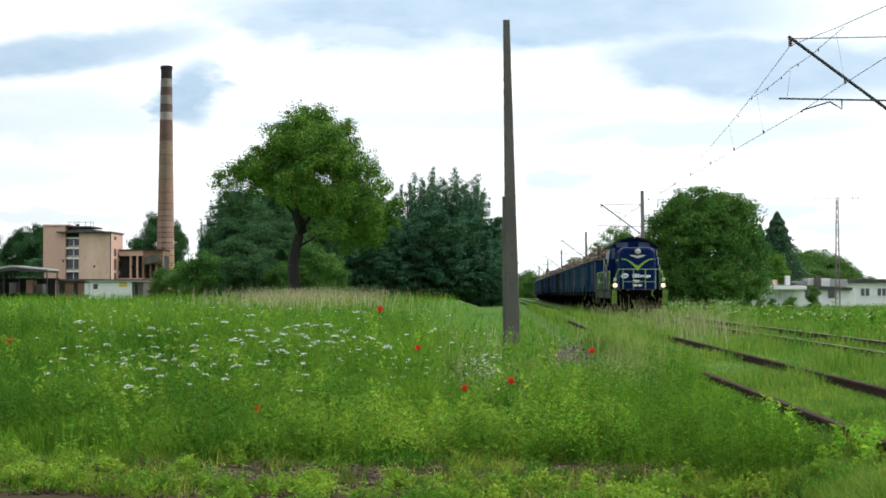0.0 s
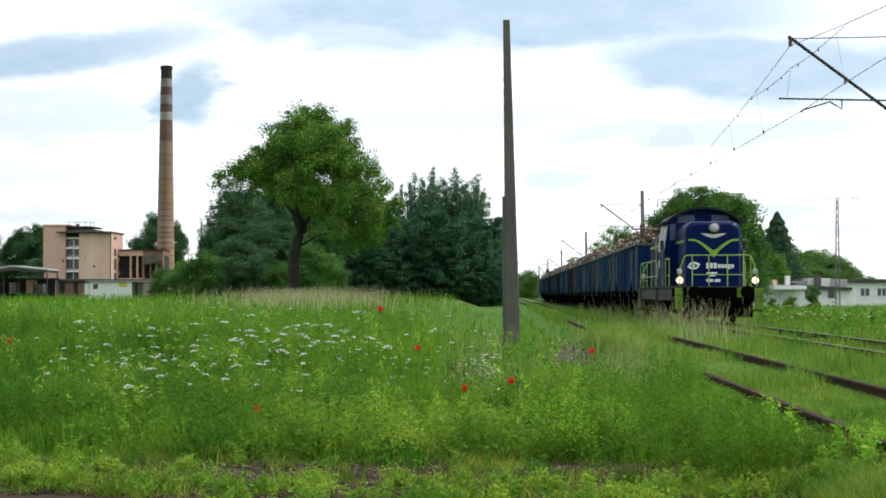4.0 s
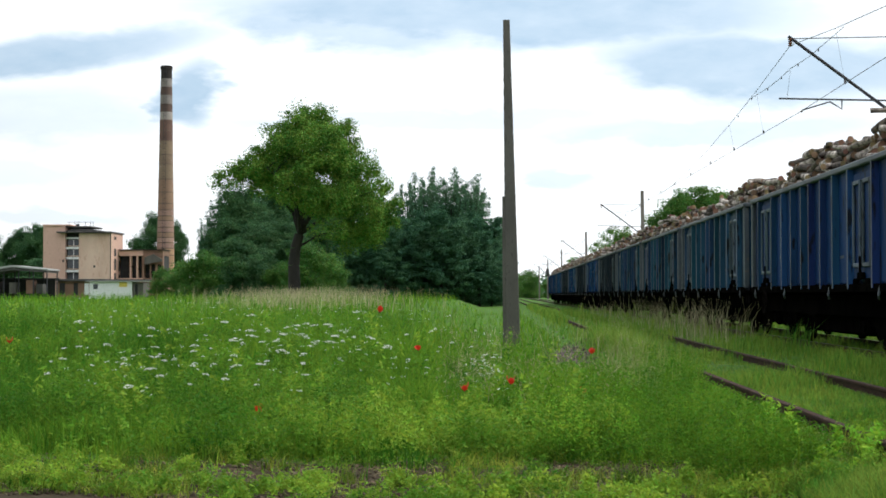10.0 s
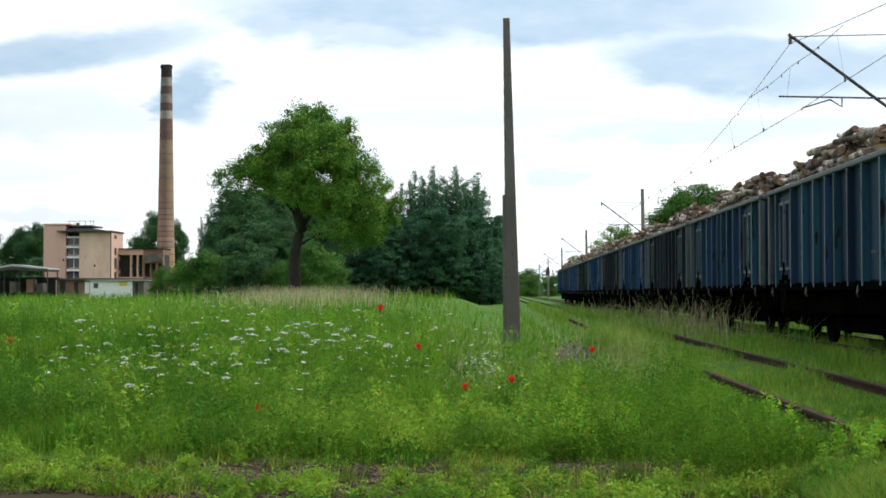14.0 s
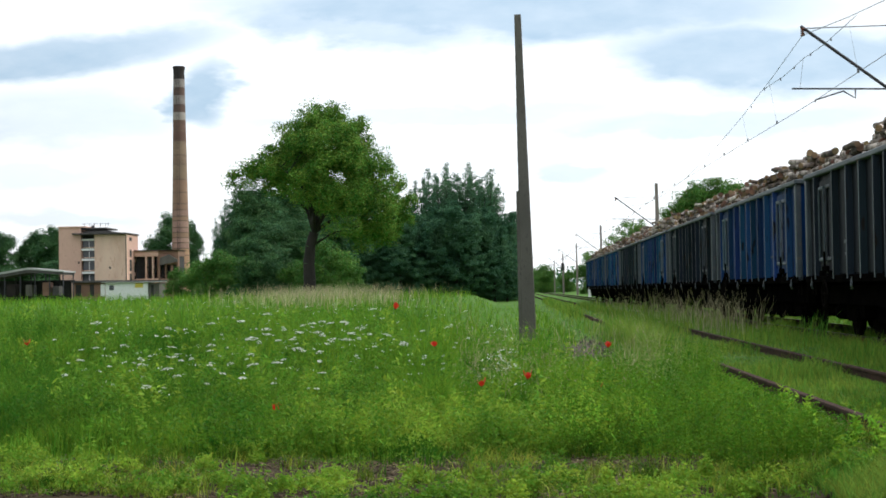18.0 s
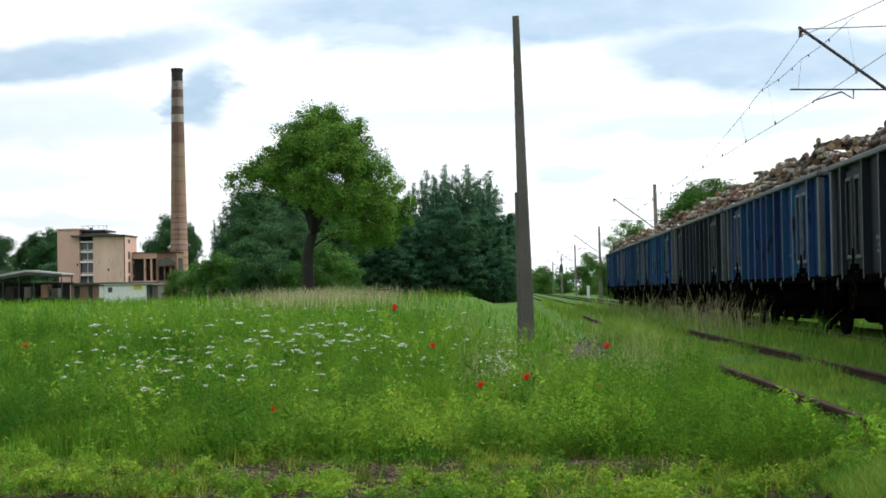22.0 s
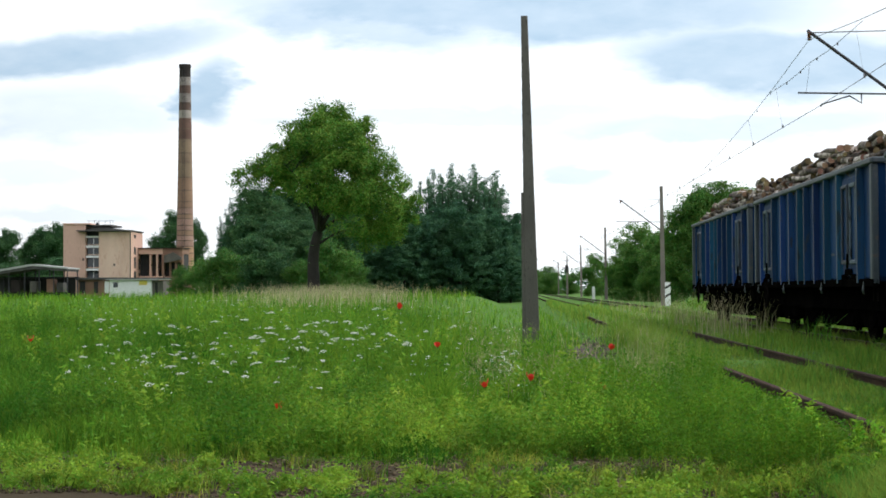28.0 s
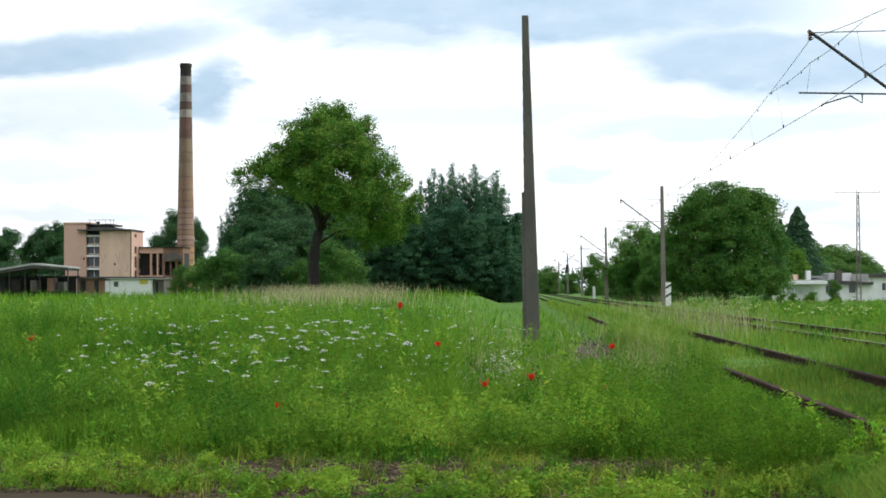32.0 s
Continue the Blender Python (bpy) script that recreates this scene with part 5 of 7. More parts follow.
def wheelset_mesh():
    s = Shape().tube((-0.95, 0, 0), (0.95, 0, 0), 0.08, n=10)
    for sx in (-1, 1):
        x = sx * 0.75
        a, b = (x - 0.065, x + 0.065)
        s.lathe([(0.30, a + 0.03), (0.42, a), (0.46, a + 0.01), (0.46, b - 0.02), (0.42, b), (0.30, b - 0.03), (0.12, b)], axis="x", n=20)
        for i in range(6):      # spokes that show the turning
            t = i * math.pi / 3
            s.box(x - 0.05, x + 0.05, math.cos(t) * 0.26 - 0.03, math.cos(t) * 0.26 + 0.03, math.sin(t) * 0.26 - 0.03, math.sin(t) * 0.26 + 0.03)
    return s.mesh("wheelset", M["wheel"])


WHEELSET = wheelset_mesh()


def bogie(parent, y, base=0.9, heavy=False):
    """A two-axle bogie under a vehicle; its middle at y."""
    s = Shape()
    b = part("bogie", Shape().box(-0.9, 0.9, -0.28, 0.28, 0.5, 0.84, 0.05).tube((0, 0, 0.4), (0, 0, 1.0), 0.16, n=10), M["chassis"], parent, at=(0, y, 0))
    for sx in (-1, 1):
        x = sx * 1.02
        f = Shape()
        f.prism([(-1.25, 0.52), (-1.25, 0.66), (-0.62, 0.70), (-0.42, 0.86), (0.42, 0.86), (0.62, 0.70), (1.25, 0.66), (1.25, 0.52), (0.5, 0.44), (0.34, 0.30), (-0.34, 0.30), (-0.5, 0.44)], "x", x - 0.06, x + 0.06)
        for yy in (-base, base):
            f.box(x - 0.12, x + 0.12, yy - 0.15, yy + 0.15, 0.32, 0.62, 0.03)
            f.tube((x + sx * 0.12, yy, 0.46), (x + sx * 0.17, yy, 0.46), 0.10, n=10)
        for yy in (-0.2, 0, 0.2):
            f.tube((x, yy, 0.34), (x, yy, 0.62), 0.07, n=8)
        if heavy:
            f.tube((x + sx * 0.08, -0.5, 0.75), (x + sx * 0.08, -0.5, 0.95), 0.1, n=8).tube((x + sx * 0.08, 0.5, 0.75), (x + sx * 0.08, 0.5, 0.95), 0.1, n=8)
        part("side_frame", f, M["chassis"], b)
    for yy in (-base, base):
        w = part("wheelset", WHEELSET, None, b, at=(0, yy, WHEEL_R))
        WHEELS.append((w, yy))
    return b


def buffer_pair(parent, y, out):
    for sx in (-1, 1):
        s = Shape().tube((sx * 0.875, y, 1.05), (sx * 0.875, y + out * 0.36, 1.05), 0.10, n=10)
        s.tube((sx * 0.875, y + out * 0.36, 1.05), (sx * 0.875, y + out * 0.52, 1.05), 0.07, n=10)
        s.lathe([(0.08, 0), (0.22, out * 0.02), (0.23, out * 0.05), (0.10, out * 0.075)], (sx * 0.875, y + out * 0.5, 1.05), "y", 14)
        part("buffer", s, M["chassis"], parent, smooth=False)
    part("coupler", Shape().box(-0.07, 0.07, min(y, y + out * 0.35), max(y, y + out * 0.35), 0.98, 1.1, 0.02).path([(0, y + out * 0.35, 1.02), (0.03, y + out * 0.42, 0.85), (0, y + out * 0.36, 0.66)], 0.035, 6), M["chassis"], parent)


TOP, FLOOR, HALF = 3.19, 1.12, 1.41


def build_wagon(color):
    w = thing("goods_wagon", "x", "railway wagon", pose(MAIN_X, 0, 0), group="open wagons of the timber train")
    body, rib = M["w_" + color], M["r_" + color]
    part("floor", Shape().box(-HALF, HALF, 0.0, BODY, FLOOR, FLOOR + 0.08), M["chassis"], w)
    for sx in (-1, 1):
        x0, x1 = sorted((sx * HALF, sx * (HALF - 0.03)))
        part("side_wall", Shape().box(x0, x1, 0.0, BODY, FLOOR + 0.02, TOP - 0.05), body, w)
        a, b = sorted((sx * (HALF - 0.05), sx * (HALF + 0.115)))
        part("top_rim", Shape().box(a, b, -0.05, BODY + 0.05, TOP - 0.10, TOP, 0.02), M["rim"], w, "worn pale blue-grey rim")
        a, b = sorted((sx * (HALF - 0.02), sx * (HALF + 0.10)))
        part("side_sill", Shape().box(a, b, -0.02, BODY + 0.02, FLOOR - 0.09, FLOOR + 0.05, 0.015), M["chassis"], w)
        # ribs: hollow-section uprights, sloped faces; outer face in the painted highlight colour
        for y in RIBS:
            d = 0.115
            prof = [(y - 0.07, sx * HALF), (y - 0.035, sx * (HALF + d)), (y + 0.035, sx * (HALF + d)), (y + 0.07, sx * HALF)]
            s = Shape()
            s.prism([(q, p) for p, q in prof], "z", FLOOR - 0.02, TOP - 0.10)
            s.m[1] = 1
            part("rib", s, [rib, M["e_" + color]], w)
        for y in (0.07, BODY - 0.07):
            a, b = sorted((sx * (HALF - 0.03), sx * (HALF + 0.09)))
            part("corner_post", Shape().box(a, b, y - 0.09, y + 0.09, FLOOR - 0.05, TOP - 0.1, 0.02), M["rim"], w, "pale worn corner post")
        for y in DOORS:
            dr = part("door", Shape().box(*sorted((sx * (HALF + 0.005), sx * (HALF + 0.04))), y - 0.68, y + 0.68, FLOOR + 0.1, TOP - 0.2, 0.01), body, w)
            for o in (-0.34, 0.34):
                f = Shape()
                x0, x1 = sorted((sx * (HALF + 0.041), sx * (HALF + 0.085)))
                for a, b, c, e in ((-0.26, -0.215, 0, 1), (0.215, 0.26, 0, 1)):
                    f.box(x0, x1, y + o + a, y + o + b, FLOOR + 0.32, TOP - 0.32, 0.012)
                f.box(x0, x1, y + o - 0.20, y + o + 0.20, TOP - 0.39, TOP - 0.32, 0.012).box(x0, x1, y + o - 0.20, y + o + 0.20, FLOOR + 0.32, FLOOR + 0.39, 0.012)
                part("door_panel", f, M["e_" + color], dr)
            x0, x1 = sorted((sx * (HALF + 0.04), sx * (HALF + 0.12)))
            part("door_latch", Shape().box(x0, x1, y - 0.16, y + 0.16, FLOOR + 0.12, FLOOR + 0.24, 0.02).tube((sx * (HALF + 0.1), y, FLOOR + 0.1), (sx * (HALF + 0.1), y, FLOOR + 0.5), 0.022, n=6), M["chassis"], dr)
            x0, x1 = sorted((sx * (HALF + 0.02), sx * (HALF + 0.11)))
            for o in (-0.43, 0.43):
                part("door_hinge", Shape().box(x0, x1, y + o - 0.07, y + o + 0.07, FLOOR - 0.06, FLOOR + 0.14, 0.02), M["chassis"], dr)
        for y in (0.25, BODY - 0.25):
            x = sx * (HALF - 0.02)
            st = Shape().path([(x, y - 0.16, FLOOR), (x, y - 0.16, 0.80), (x, y + 0.16, 0.80), (x, y + 0.16, FLOOR)], 0.018, 5)
            part("foot_step", st, M["wheel"], w)
        for y in (0.62, 4.3, 8.6, BODY - 0.62):
            x = sx * (HALF + 0.08)
            part("rope_hook", Shape().path([(x, y, FLOOR), (x + sx * 0.03, y, FLOOR - 0.14), (x, y + 0.05, FLOOR - 0.2)], 0.024, 6), M["rim"], w)
    for y, o in ((0.0, -1), (BODY, 1)):
        part("end_wall", Shape().box(-HALF + 0.03, HALF - 0.03, min(y, y - o * 0.04), max(y, y - o * 0.04), FLOOR, TOP - 0.05), body, w)
        part("end_rim", Shape().box(-HALF - 0.1, HALF + 0.1, min(y, y + o * 0.09), max(y, y + o * 0.09), TOP - 0.1, TOP + 0.002, 0.02), M["rim"], w)
        for x in (-0.85, -0.28, 0.28, 0.85):
            part("end_rib", Shape().box(x - 0.06, x + 0.06, min(y, y + o * 0.1), max(y, y + o * 0.1), FLOOR, TOP - 0.1, 0.02), rib, w)
        part("headstock", Shape().box(-1.3, 1.3, min(y, y + o * 0.12), max(y, y + o * 0.12), 0.86, FLOOR - 0.005, 0.02), M["chassis"], w)
        buffer_pair(w, y + o * 0.08, o)
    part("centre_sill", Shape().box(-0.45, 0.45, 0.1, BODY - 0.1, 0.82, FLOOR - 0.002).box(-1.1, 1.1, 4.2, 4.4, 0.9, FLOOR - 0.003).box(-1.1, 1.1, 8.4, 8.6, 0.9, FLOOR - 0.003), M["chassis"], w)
    # added filler box, no real tank: closes the view through and keeps it dark
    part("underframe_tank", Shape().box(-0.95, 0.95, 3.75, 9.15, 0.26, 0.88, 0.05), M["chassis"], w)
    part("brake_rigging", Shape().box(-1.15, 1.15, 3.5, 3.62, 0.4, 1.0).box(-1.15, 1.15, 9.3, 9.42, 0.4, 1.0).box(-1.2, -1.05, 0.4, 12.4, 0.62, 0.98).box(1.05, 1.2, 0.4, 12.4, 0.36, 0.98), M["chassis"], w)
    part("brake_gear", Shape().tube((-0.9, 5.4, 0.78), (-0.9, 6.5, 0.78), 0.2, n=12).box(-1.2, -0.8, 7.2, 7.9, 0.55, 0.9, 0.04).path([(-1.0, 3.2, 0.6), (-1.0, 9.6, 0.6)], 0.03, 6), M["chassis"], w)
    ring = [(-HALF - 0.12, 10.9 + 0.25 * math.cos(i * math.pi / 7), 0.82 + 0.25 * math.sin(i * math.pi / 7)) for i in range(15)]
    part("brake_wheel", Shape().path(ring, 0.018, 5).path([ring[0], ring[7]], 0.014, 4).path([ring[3], ring[10]], 0.014, 4), M["wheel"], w)
    plate = Shape()
    for y, z, dy, dz in ((9.2, FLOOR + 0.62, 0.42, 0.06), (9.2, FLOOR + 0.50, 0.3, 0.05), (9.2, FLOOR + 0.40, 0.36, 0.05), (3.5, FLOOR + 0.5, 0.3, 0.05)):
        plate.box(-HALF - 0.004, -HALF, y, y + dy, z, z + dz)
    part("lettering_bars", plate, M["rim"], w, "pale illegible lettering")
    for y in (2.2, BODY - 2.2):
        bogie(w, y)
    return w


RIBS = (1.05, 2.75, 3.95, 5.0, 6.05, 6.80, 7.85, 8.9, 10.1, 11.8)
DOORS = (1.9, 10.95)
COLORS = ("blue", "teal", "dark", "dark", "black", "blue", "black", "blue", "black", "blue", "navy", "navy")
WORDS = {"blue": "bright blue painted", "teal": "faded grey-blue", "dark": "grimy dark blue-green", "black": "nearly black grimy", "navy": "dark navy blue"}


def copy_wagon(src, m):
    """A copy of a wagon whose wheelsets turn as well."""
    n = len(scene.objects)
    c = copy_thing(src, m)
    for b in c.children:
        if b.name.startswith("bogie"):
            for s in b.children:
                if s.name.startswith("wheelset"):
                    WHEELS.append((s, s.location.y))
    return c


def build_wagons():
    made = {}
    for i, color in enumerate(COLORS):
        if color in made:
            w = copy_wagon(made[color], pose(MAIN_X, 0, 0))
        else:
            w = made[color] = build_wagon(color)
        extra = " behind the locomotive" if i == 0 else " closing the train" if i == 11 else ""
        tagged(w, "%s open goods wagon with timber%s" % (WORDS[color], extra))
        MOVING.append((w, i * PITCH))


def log_meshes():
    out = []
    rng = random.Random(8)
    for r, ln in ((0.048, 0.95), (0.058, 1.05), (0.066, 0.85), (0.055, 1.1), (0.072, 1.0), (0.042, 0.95), (0.062, 0.8)):
        s = Shape()
        n, segs = 9, 3
        rings = []
        for k in range(segs + 1):
            t = k / segs
            bx, bz = rng.uniform(-0.02, 0.02), rng.uniform(-0.02, 0.02)
            rr = r * (1.06 - 0.12 * t) * rng.uniform(0.95, 1.05)
            rings.append([(bx + rr * math.cos(6.2832 * i / n) * rng.uniform(0.94, 1.06), (t - 0.5) * ln, bz + rr * math.sin(6.2832 * i / n)) for i in range(n)])
        v = [q for ring in rings for q in ring]
        f = [(k * n + i, k * n + (i + 1) % n, (k + 1) * n + (i + 1) % n, (k + 1) * n + i) for k in range(segs) for i in range(n)]
        s.add(v, f, 0)
        s.add(v[:n], [tuple(range(n - 1, -1, -1))], 1).add(v[-n:], [tuple(range(n))], 1)
        out.append((s.mesh("log", M["log_bark"], M["log_end"]), r, ln))
    return out


LOGS = log_meshes()


def build_load(i):
    """Cordwood heaped in one wagon: rows of stacks, jumbled on top."""
    rng = random.Random(100 + i)
    ld = thing("timber_load", "heaped load of short birch and pine logs", "timber", pose(MAIN_X, 0, 0), group="log loads of the timber train")
    low = Shape()
    for x in (-1.1, -0.75, -0.4, 0.0, 0.4, 0.75, 1.1):
        for z in (FLOOR + 0.30, FLOOR + 0.72, FLOOR + 1.12, FLOOR + 1.5):
            low.tube((x, 0.3, z), (x, BODY - 0.3, z + rng.uniform(-0.03, 0.03)), 0.2, 0.19, 8)
    part("lower_logs", low, [M["log_bark"]], ld)
    y = 0.35
    while y < BODY - 1.0:
        cross = rng.random() < 0.08
        ln = rng.uniform(0.72, 1.0)
        if cross:
            ln = 0.9
        hmax = rng.uniform(0.42, 0.76) if (y > 0.8 and y < BODY - 2) else rng.uniform(0.3, 0.48)
        yc = y + ln / 2
        z = TOP - 0.12
        row = 0
        while z < TOP + hmax:
            wid = 1.22 - max(0, z - TOP) * rng.uniform(0.25, 0.55)
            x = -wid + rng.uniform(0, 0.1)
            while x < wid:
                me, r, L = rng.choice([q for q in LOGS if abs(q[2] - ln) < 0.5] or LOGS)
                inner = (x > -wid + 0.30 and z < TOP + hmax - 0.16)
                if not inner:
                    if cross:
                        part("log", LOGS[rng.choice((1, 3, 4))][0], None, ld, at=pose(rng.uniform(-0.1, 0.1), yc + rng.uniform(-0.4, 0.4), z + rng.uniform(0, 0.08), rng.uniform(-4, 4), 0, 90 + rng.uniform(-12, 12)))
                        x += 0.9
                    else:
                        part("log", me, None, ld, at=pose(x, yc + rng.uniform(-0.17, 0.17), z + rng.uniform(-0.03, 0.07), rng.uniform(-11, 11), rng.uniform(0, 360), rng.choice((1, 1, 1, 1, 2.6)) * rng.uniform(-12, 12)))
                x += 2 * r * rng.uniform(1.15, 1.5)
            z += rng.uniform(0.10, 0.125)
            row += 1
        y += ln + rng.uniform(0.02, 0.12)
    for _ in range(5):
        me, r, L = rng.choice(LOGS)
        part("log", me, None, ld, at=pose(rng.uniform(-0.9, 0.9), rng.uniform(1.5, BODY - 1.5), TOP + rng.uniform(0.5, 0.64), rng.uniform(-6, 6), 0, rng.uniform(-35, 35)))
    if i == 0:
        for x in (-1.25, 1.25):
            part("stake", Shape().tube((x * 0.9, 0.55, 2.2), (x * 0.9, 0.5, TOP + 0.85), 0.13, 0.12, 9), M["log_bark"], ld, "upright timber stake")
        part("cross_pole", Shape().tube((-1.6, 0.7, TOP + 0.66), (1.5, 0.7, TOP + 0.70), 0.04, 0.03, 7), M["log_bark"], ld)
        for k in range(9):
            part("log", LOGS[(1, 3, 4)[k % 3]][0], None, ld, at=pose(-0.75 + 0.19 * k, 1.75, TOP + 0.14 + 0.16 * (k % 3), 2, 40 * k, k - 4))
    MOVING.append((ld, i * PITCH))


def build_loco():
    lo = thing("diesel_locomotive", "dark blue diesel locomotive with lime green stripes and handrails", "locomotive", pose(MAIN_X, 0, 0))
    F, R = -1.15, 12.7     # front and rear of the frame, the upper lamp at 0
    P = 1.24                # platform height
    blue, grey, lime = M["loco_blue"], M["loco_grey"], M["lime"]
    part("frame", Shape().box(-1.42, 1.42, F + 0.15, R - 0.15, 0.78, P - 0.012, 0.03), grey, lo, "grey frame beam")
    part("platform", Shape().box(-1.46, 1.46, F, R, P - 0.01, P + 0.03, 0.008), grey, lo)
    for y, o in ((F, -1), (R, 1)):
        part("buffer_beam", Shape().box(-1.46, 1.46, min(y, y - o * 0.14), max(y, y - o * 0.14), 0.72, P - 0.02, 0.03), M["chassis"], lo)
        buffer_pair(lo, y, o)
        for sx in (-1, 1):
            part("lime_panel", Shape().box(*sorted((sx * 1.05, sx * 0.62)), min(y, y + o * 0.012), max(y, y + o * 0.012), 0.90, P - 0.03), M["lime_dirty"], lo, "grimy lime buffer-beam stripe")
            part("step_panel", Shape().box(*sorted((sx * 1.2, sx * 1.47)), min(y + o * 0.02, y + o * 0.05), max(y + o * 0.02, y + o * 0.05), 0.48, P - 0.03, 0.008), M["lime_dirty"], lo, "grimy lime step panel")
            part("step_side", Shape().box(*sorted((sx * 1.46, sx * 1.43)), min(y, y - o * 0.95), max(y, y - o * 0.95), 0.42, P - 0.03).box(*sorted((sx * 1.0, sx * 1.43)), min(y - o * 0.1, y - o * 0.5), max(y - o * 0.1, y - o * 0.5), 0.44, 0.48).box(*sorted((sx * 1.0, sx * 1.43)), min(y - o * 0.1, y - o * 0.5), max(y - o * 0.1, y - o * 0.5), 0.78, 0.82), grey if o > 0 else M["chassis"], lo)
        for sx in (-0.3, 0.3):
            part("air_hose", Shape().path([(sx, y + o * 0.05, 0.95), (sx, y + o * 0.22, 0.8), (sx, y + o * 0.16, 0.5)], 0.03, 6), M["chassis"], lo)
    part("rail_guard", Shape().box(-1.2, 1.2, F + 0.3, F + 0.36, 0.22, 0.74, 0.02), M["chassis"], lo)

    def hood(y0, y1, hw, top, r, name, mat, taper=0.0):
        n = 5
        prof = [(-hw, P + 0.03)] + [(-hw + r * (1 - math.cos(math.pi / 2 * i / n)), top - r + r * math.sin(math.pi / 2 * i / n)) for i in range(n + 1)]
        prof += [(-x, z) for x, z in reversed(prof)]
        s = Shape()
        rings = []
        k = 0.12
        for y, sh in ((y0, k * taper), (y0 + k, 0.03 * taper), (y0 + 3 * k, 0), (y1, 0)):
            rings.append([(x * (1 - sh / hw), y, (z - P) * (1 - sh / (top - P)) + P) for x, z in prof])
        v = [q for g in rings for q in g]
        m = len(prof)
        f = [(a * m + i, a * m + (i + 1) % m, (a + 1) * m + (i + 1) % m, (a + 1) * m + i) for a in range(3) for i in range(m)]
        f += [tuple(range(m)), tuple(3 * m + i for i in range(m))]
        return part(name, s.add(v, f), mat, lo)
    sh = hood(0.0, 2.9, 0.98, 3.52, 0.34, "short_hood", blue, 1.0)
    lh = hood(5.0, R - 0.7, 1.0, 3.46, 0.42, "long_hood", M["loco_hood"])
    # cab: sides lean in above the waist
    cab = Shape()
    y0, y1 = 2.75, 5.1
    prof = [(-1.40, P + 0.03), (-1.40, 2.55), (-1.24, 3.62), (1.24, 3.62), (1.40, 2.55), (1.40, P + 0.03)]
    cab.prism(prof, "y", y0, y1)
    cb = part("cab", cab, blue, lo)
    roof = Shape()
    n = 12
    arc = []
    for i in range(n + 1):
        a = -1 + 2 * i / n
        arc.append((a * 1.42, 3.60 + 0.54 * (1 - abs(a) ** 2.3)))
    out = arc + [(x * 0.985, z - 0.07) for x, z in reversed(arc)]
    roof.prism(out, "y", y0 - 0.28, y1 + 0.25)
    part("roof", roof, M["loco_roof"], cb, "arched dark roof")
    part("roof_gutter", Shape().box(-1.46, -1.40, y0 - 0.28, y1 + 0.25, 3.55, 3.62, 0.01).box(1.40, 1.46, y0 - 0.28, y1 + 0.25, 3.55, 3.62, 0.01), M["loco_hood"], cb)
    fill = Shape()
    fill.prism([(x * 0.88, z - 0.06) for x, z in arc] + [(1.2, 3.5), (-1.2, 3.5)], "y", y0 + 0.01, y1 - 0.01)
    part("gable", fill, blue, cb)
    for sx in (-1, 1):
        for a, b in ((y0 + 0.15, y0 + 0.85), (y0 + 1.3, y1 - 0.15)):
            g = Shape()

            def side(z):
                return 1.40 - 0.16 * (z - 2.55) / 1.07 + 0.006
            g.add([(sx * side(2.62), a, 2.62), (sx * side(2.62), b, 2.62), (sx * side(3.48), b, 3.48), (sx * side(3.48), a, 3.48)], [(0, 1, 2, 3)])
            g.add([(sx * (side(2.62) - 0.05), a, 2.62), (sx * (side(2.62) - 0.05), b, 2.62), (sx * (side(3.48) - 0.05), b, 3.48), (sx * (side(3.48) - 0.05), a, 3.48)], [(0, 1, 2, 3)])
            win = part("side_window", g, M["pane_lit"], cb)
            part("window_frame", Shape().path([(sx * side(2.6), a - 0.02, 2.6), (sx * side(2.6), b + 0.02, 2.6), (sx * side(3.5), b + 0.02, 3.5), (sx * side(3.5), a - 0.02, 3.5), (sx * side(2.6), a - 0.02, 2.6)], 0.022, 5), M["chrome"], win)
        for yy, f in ((y0 - 0.006, -1), (y1 + 0.006, 1)):
            part("front_window", Shape().box(*sorted((sx * 1.20, sx * 0.99)), min(yy, yy - f * 0.02), max(yy, yy - f * 0.02), 2.95, 3.55), M["pane_front"], cb)
            part("front_window", Shape().box(*sorted((sx * 0.92, sx * 0.30)), min(yy, yy - f * 0.02), max(yy, yy - f * 0.02), 3.58, 3.86), M["pane_front"], cb)
        x = sx * 1.408
        part("cab_door", Shape().box(*sorted((x, x - sx * 0.03)), y0 + 0.86, y0 + 1.28, P + 0.05, 2.55, 0.01), blue, cb)
        part("grab_rail", Shape().tube((x + sx * 0.06, y0 + 0.05, P + 0.1), (x + sx * 0.06, y0 + 0.05, 3.0), 0.018, n=6).tube((x + sx * 0.06, y1 - 0.05, P + 0.1), (x + sx * 0.06, y1 - 0.05, 3.0), 0.018, n=6), M["chrome"], cb)
        part("mirror", Shape().box(*sorted((x + sx * 0.02, x + sx * 0.14)), y0 - 0.08, y0 + 0.0, 2.6, 2.95, 0.02), M["black_paint"], cb)
    part("horn", Shape().tube((0.0, y0 + 0.4, 4.1), (0.0, y0 - 0.1, 4.17), 0.03, 0.06, 8), M["steel"], cb)
    part("cab_plate", Shape().box(-1.425, -1.41, 4.3, 4.6, 1.95, 2.25), M["white_paint"], cb, "small white plate")
    # lamps
    part("upper_lamp", Shape().lathe([(0.15, 0.10), (0.20, 0.0), (0.21, -0.10), (0.17, -0.13)], (0, -0.02, 3.28), "y", 20), M["black_paint"], lo)
    part("upper_lens", Shape().lathe([(0.165, 0.0), (0.12, -0.03), (0.02, -0.045)], (0, -0.145, 3.28), "y", 20), M["lamp_off"], lo, "clear unlit lamp lens", smooth=True)
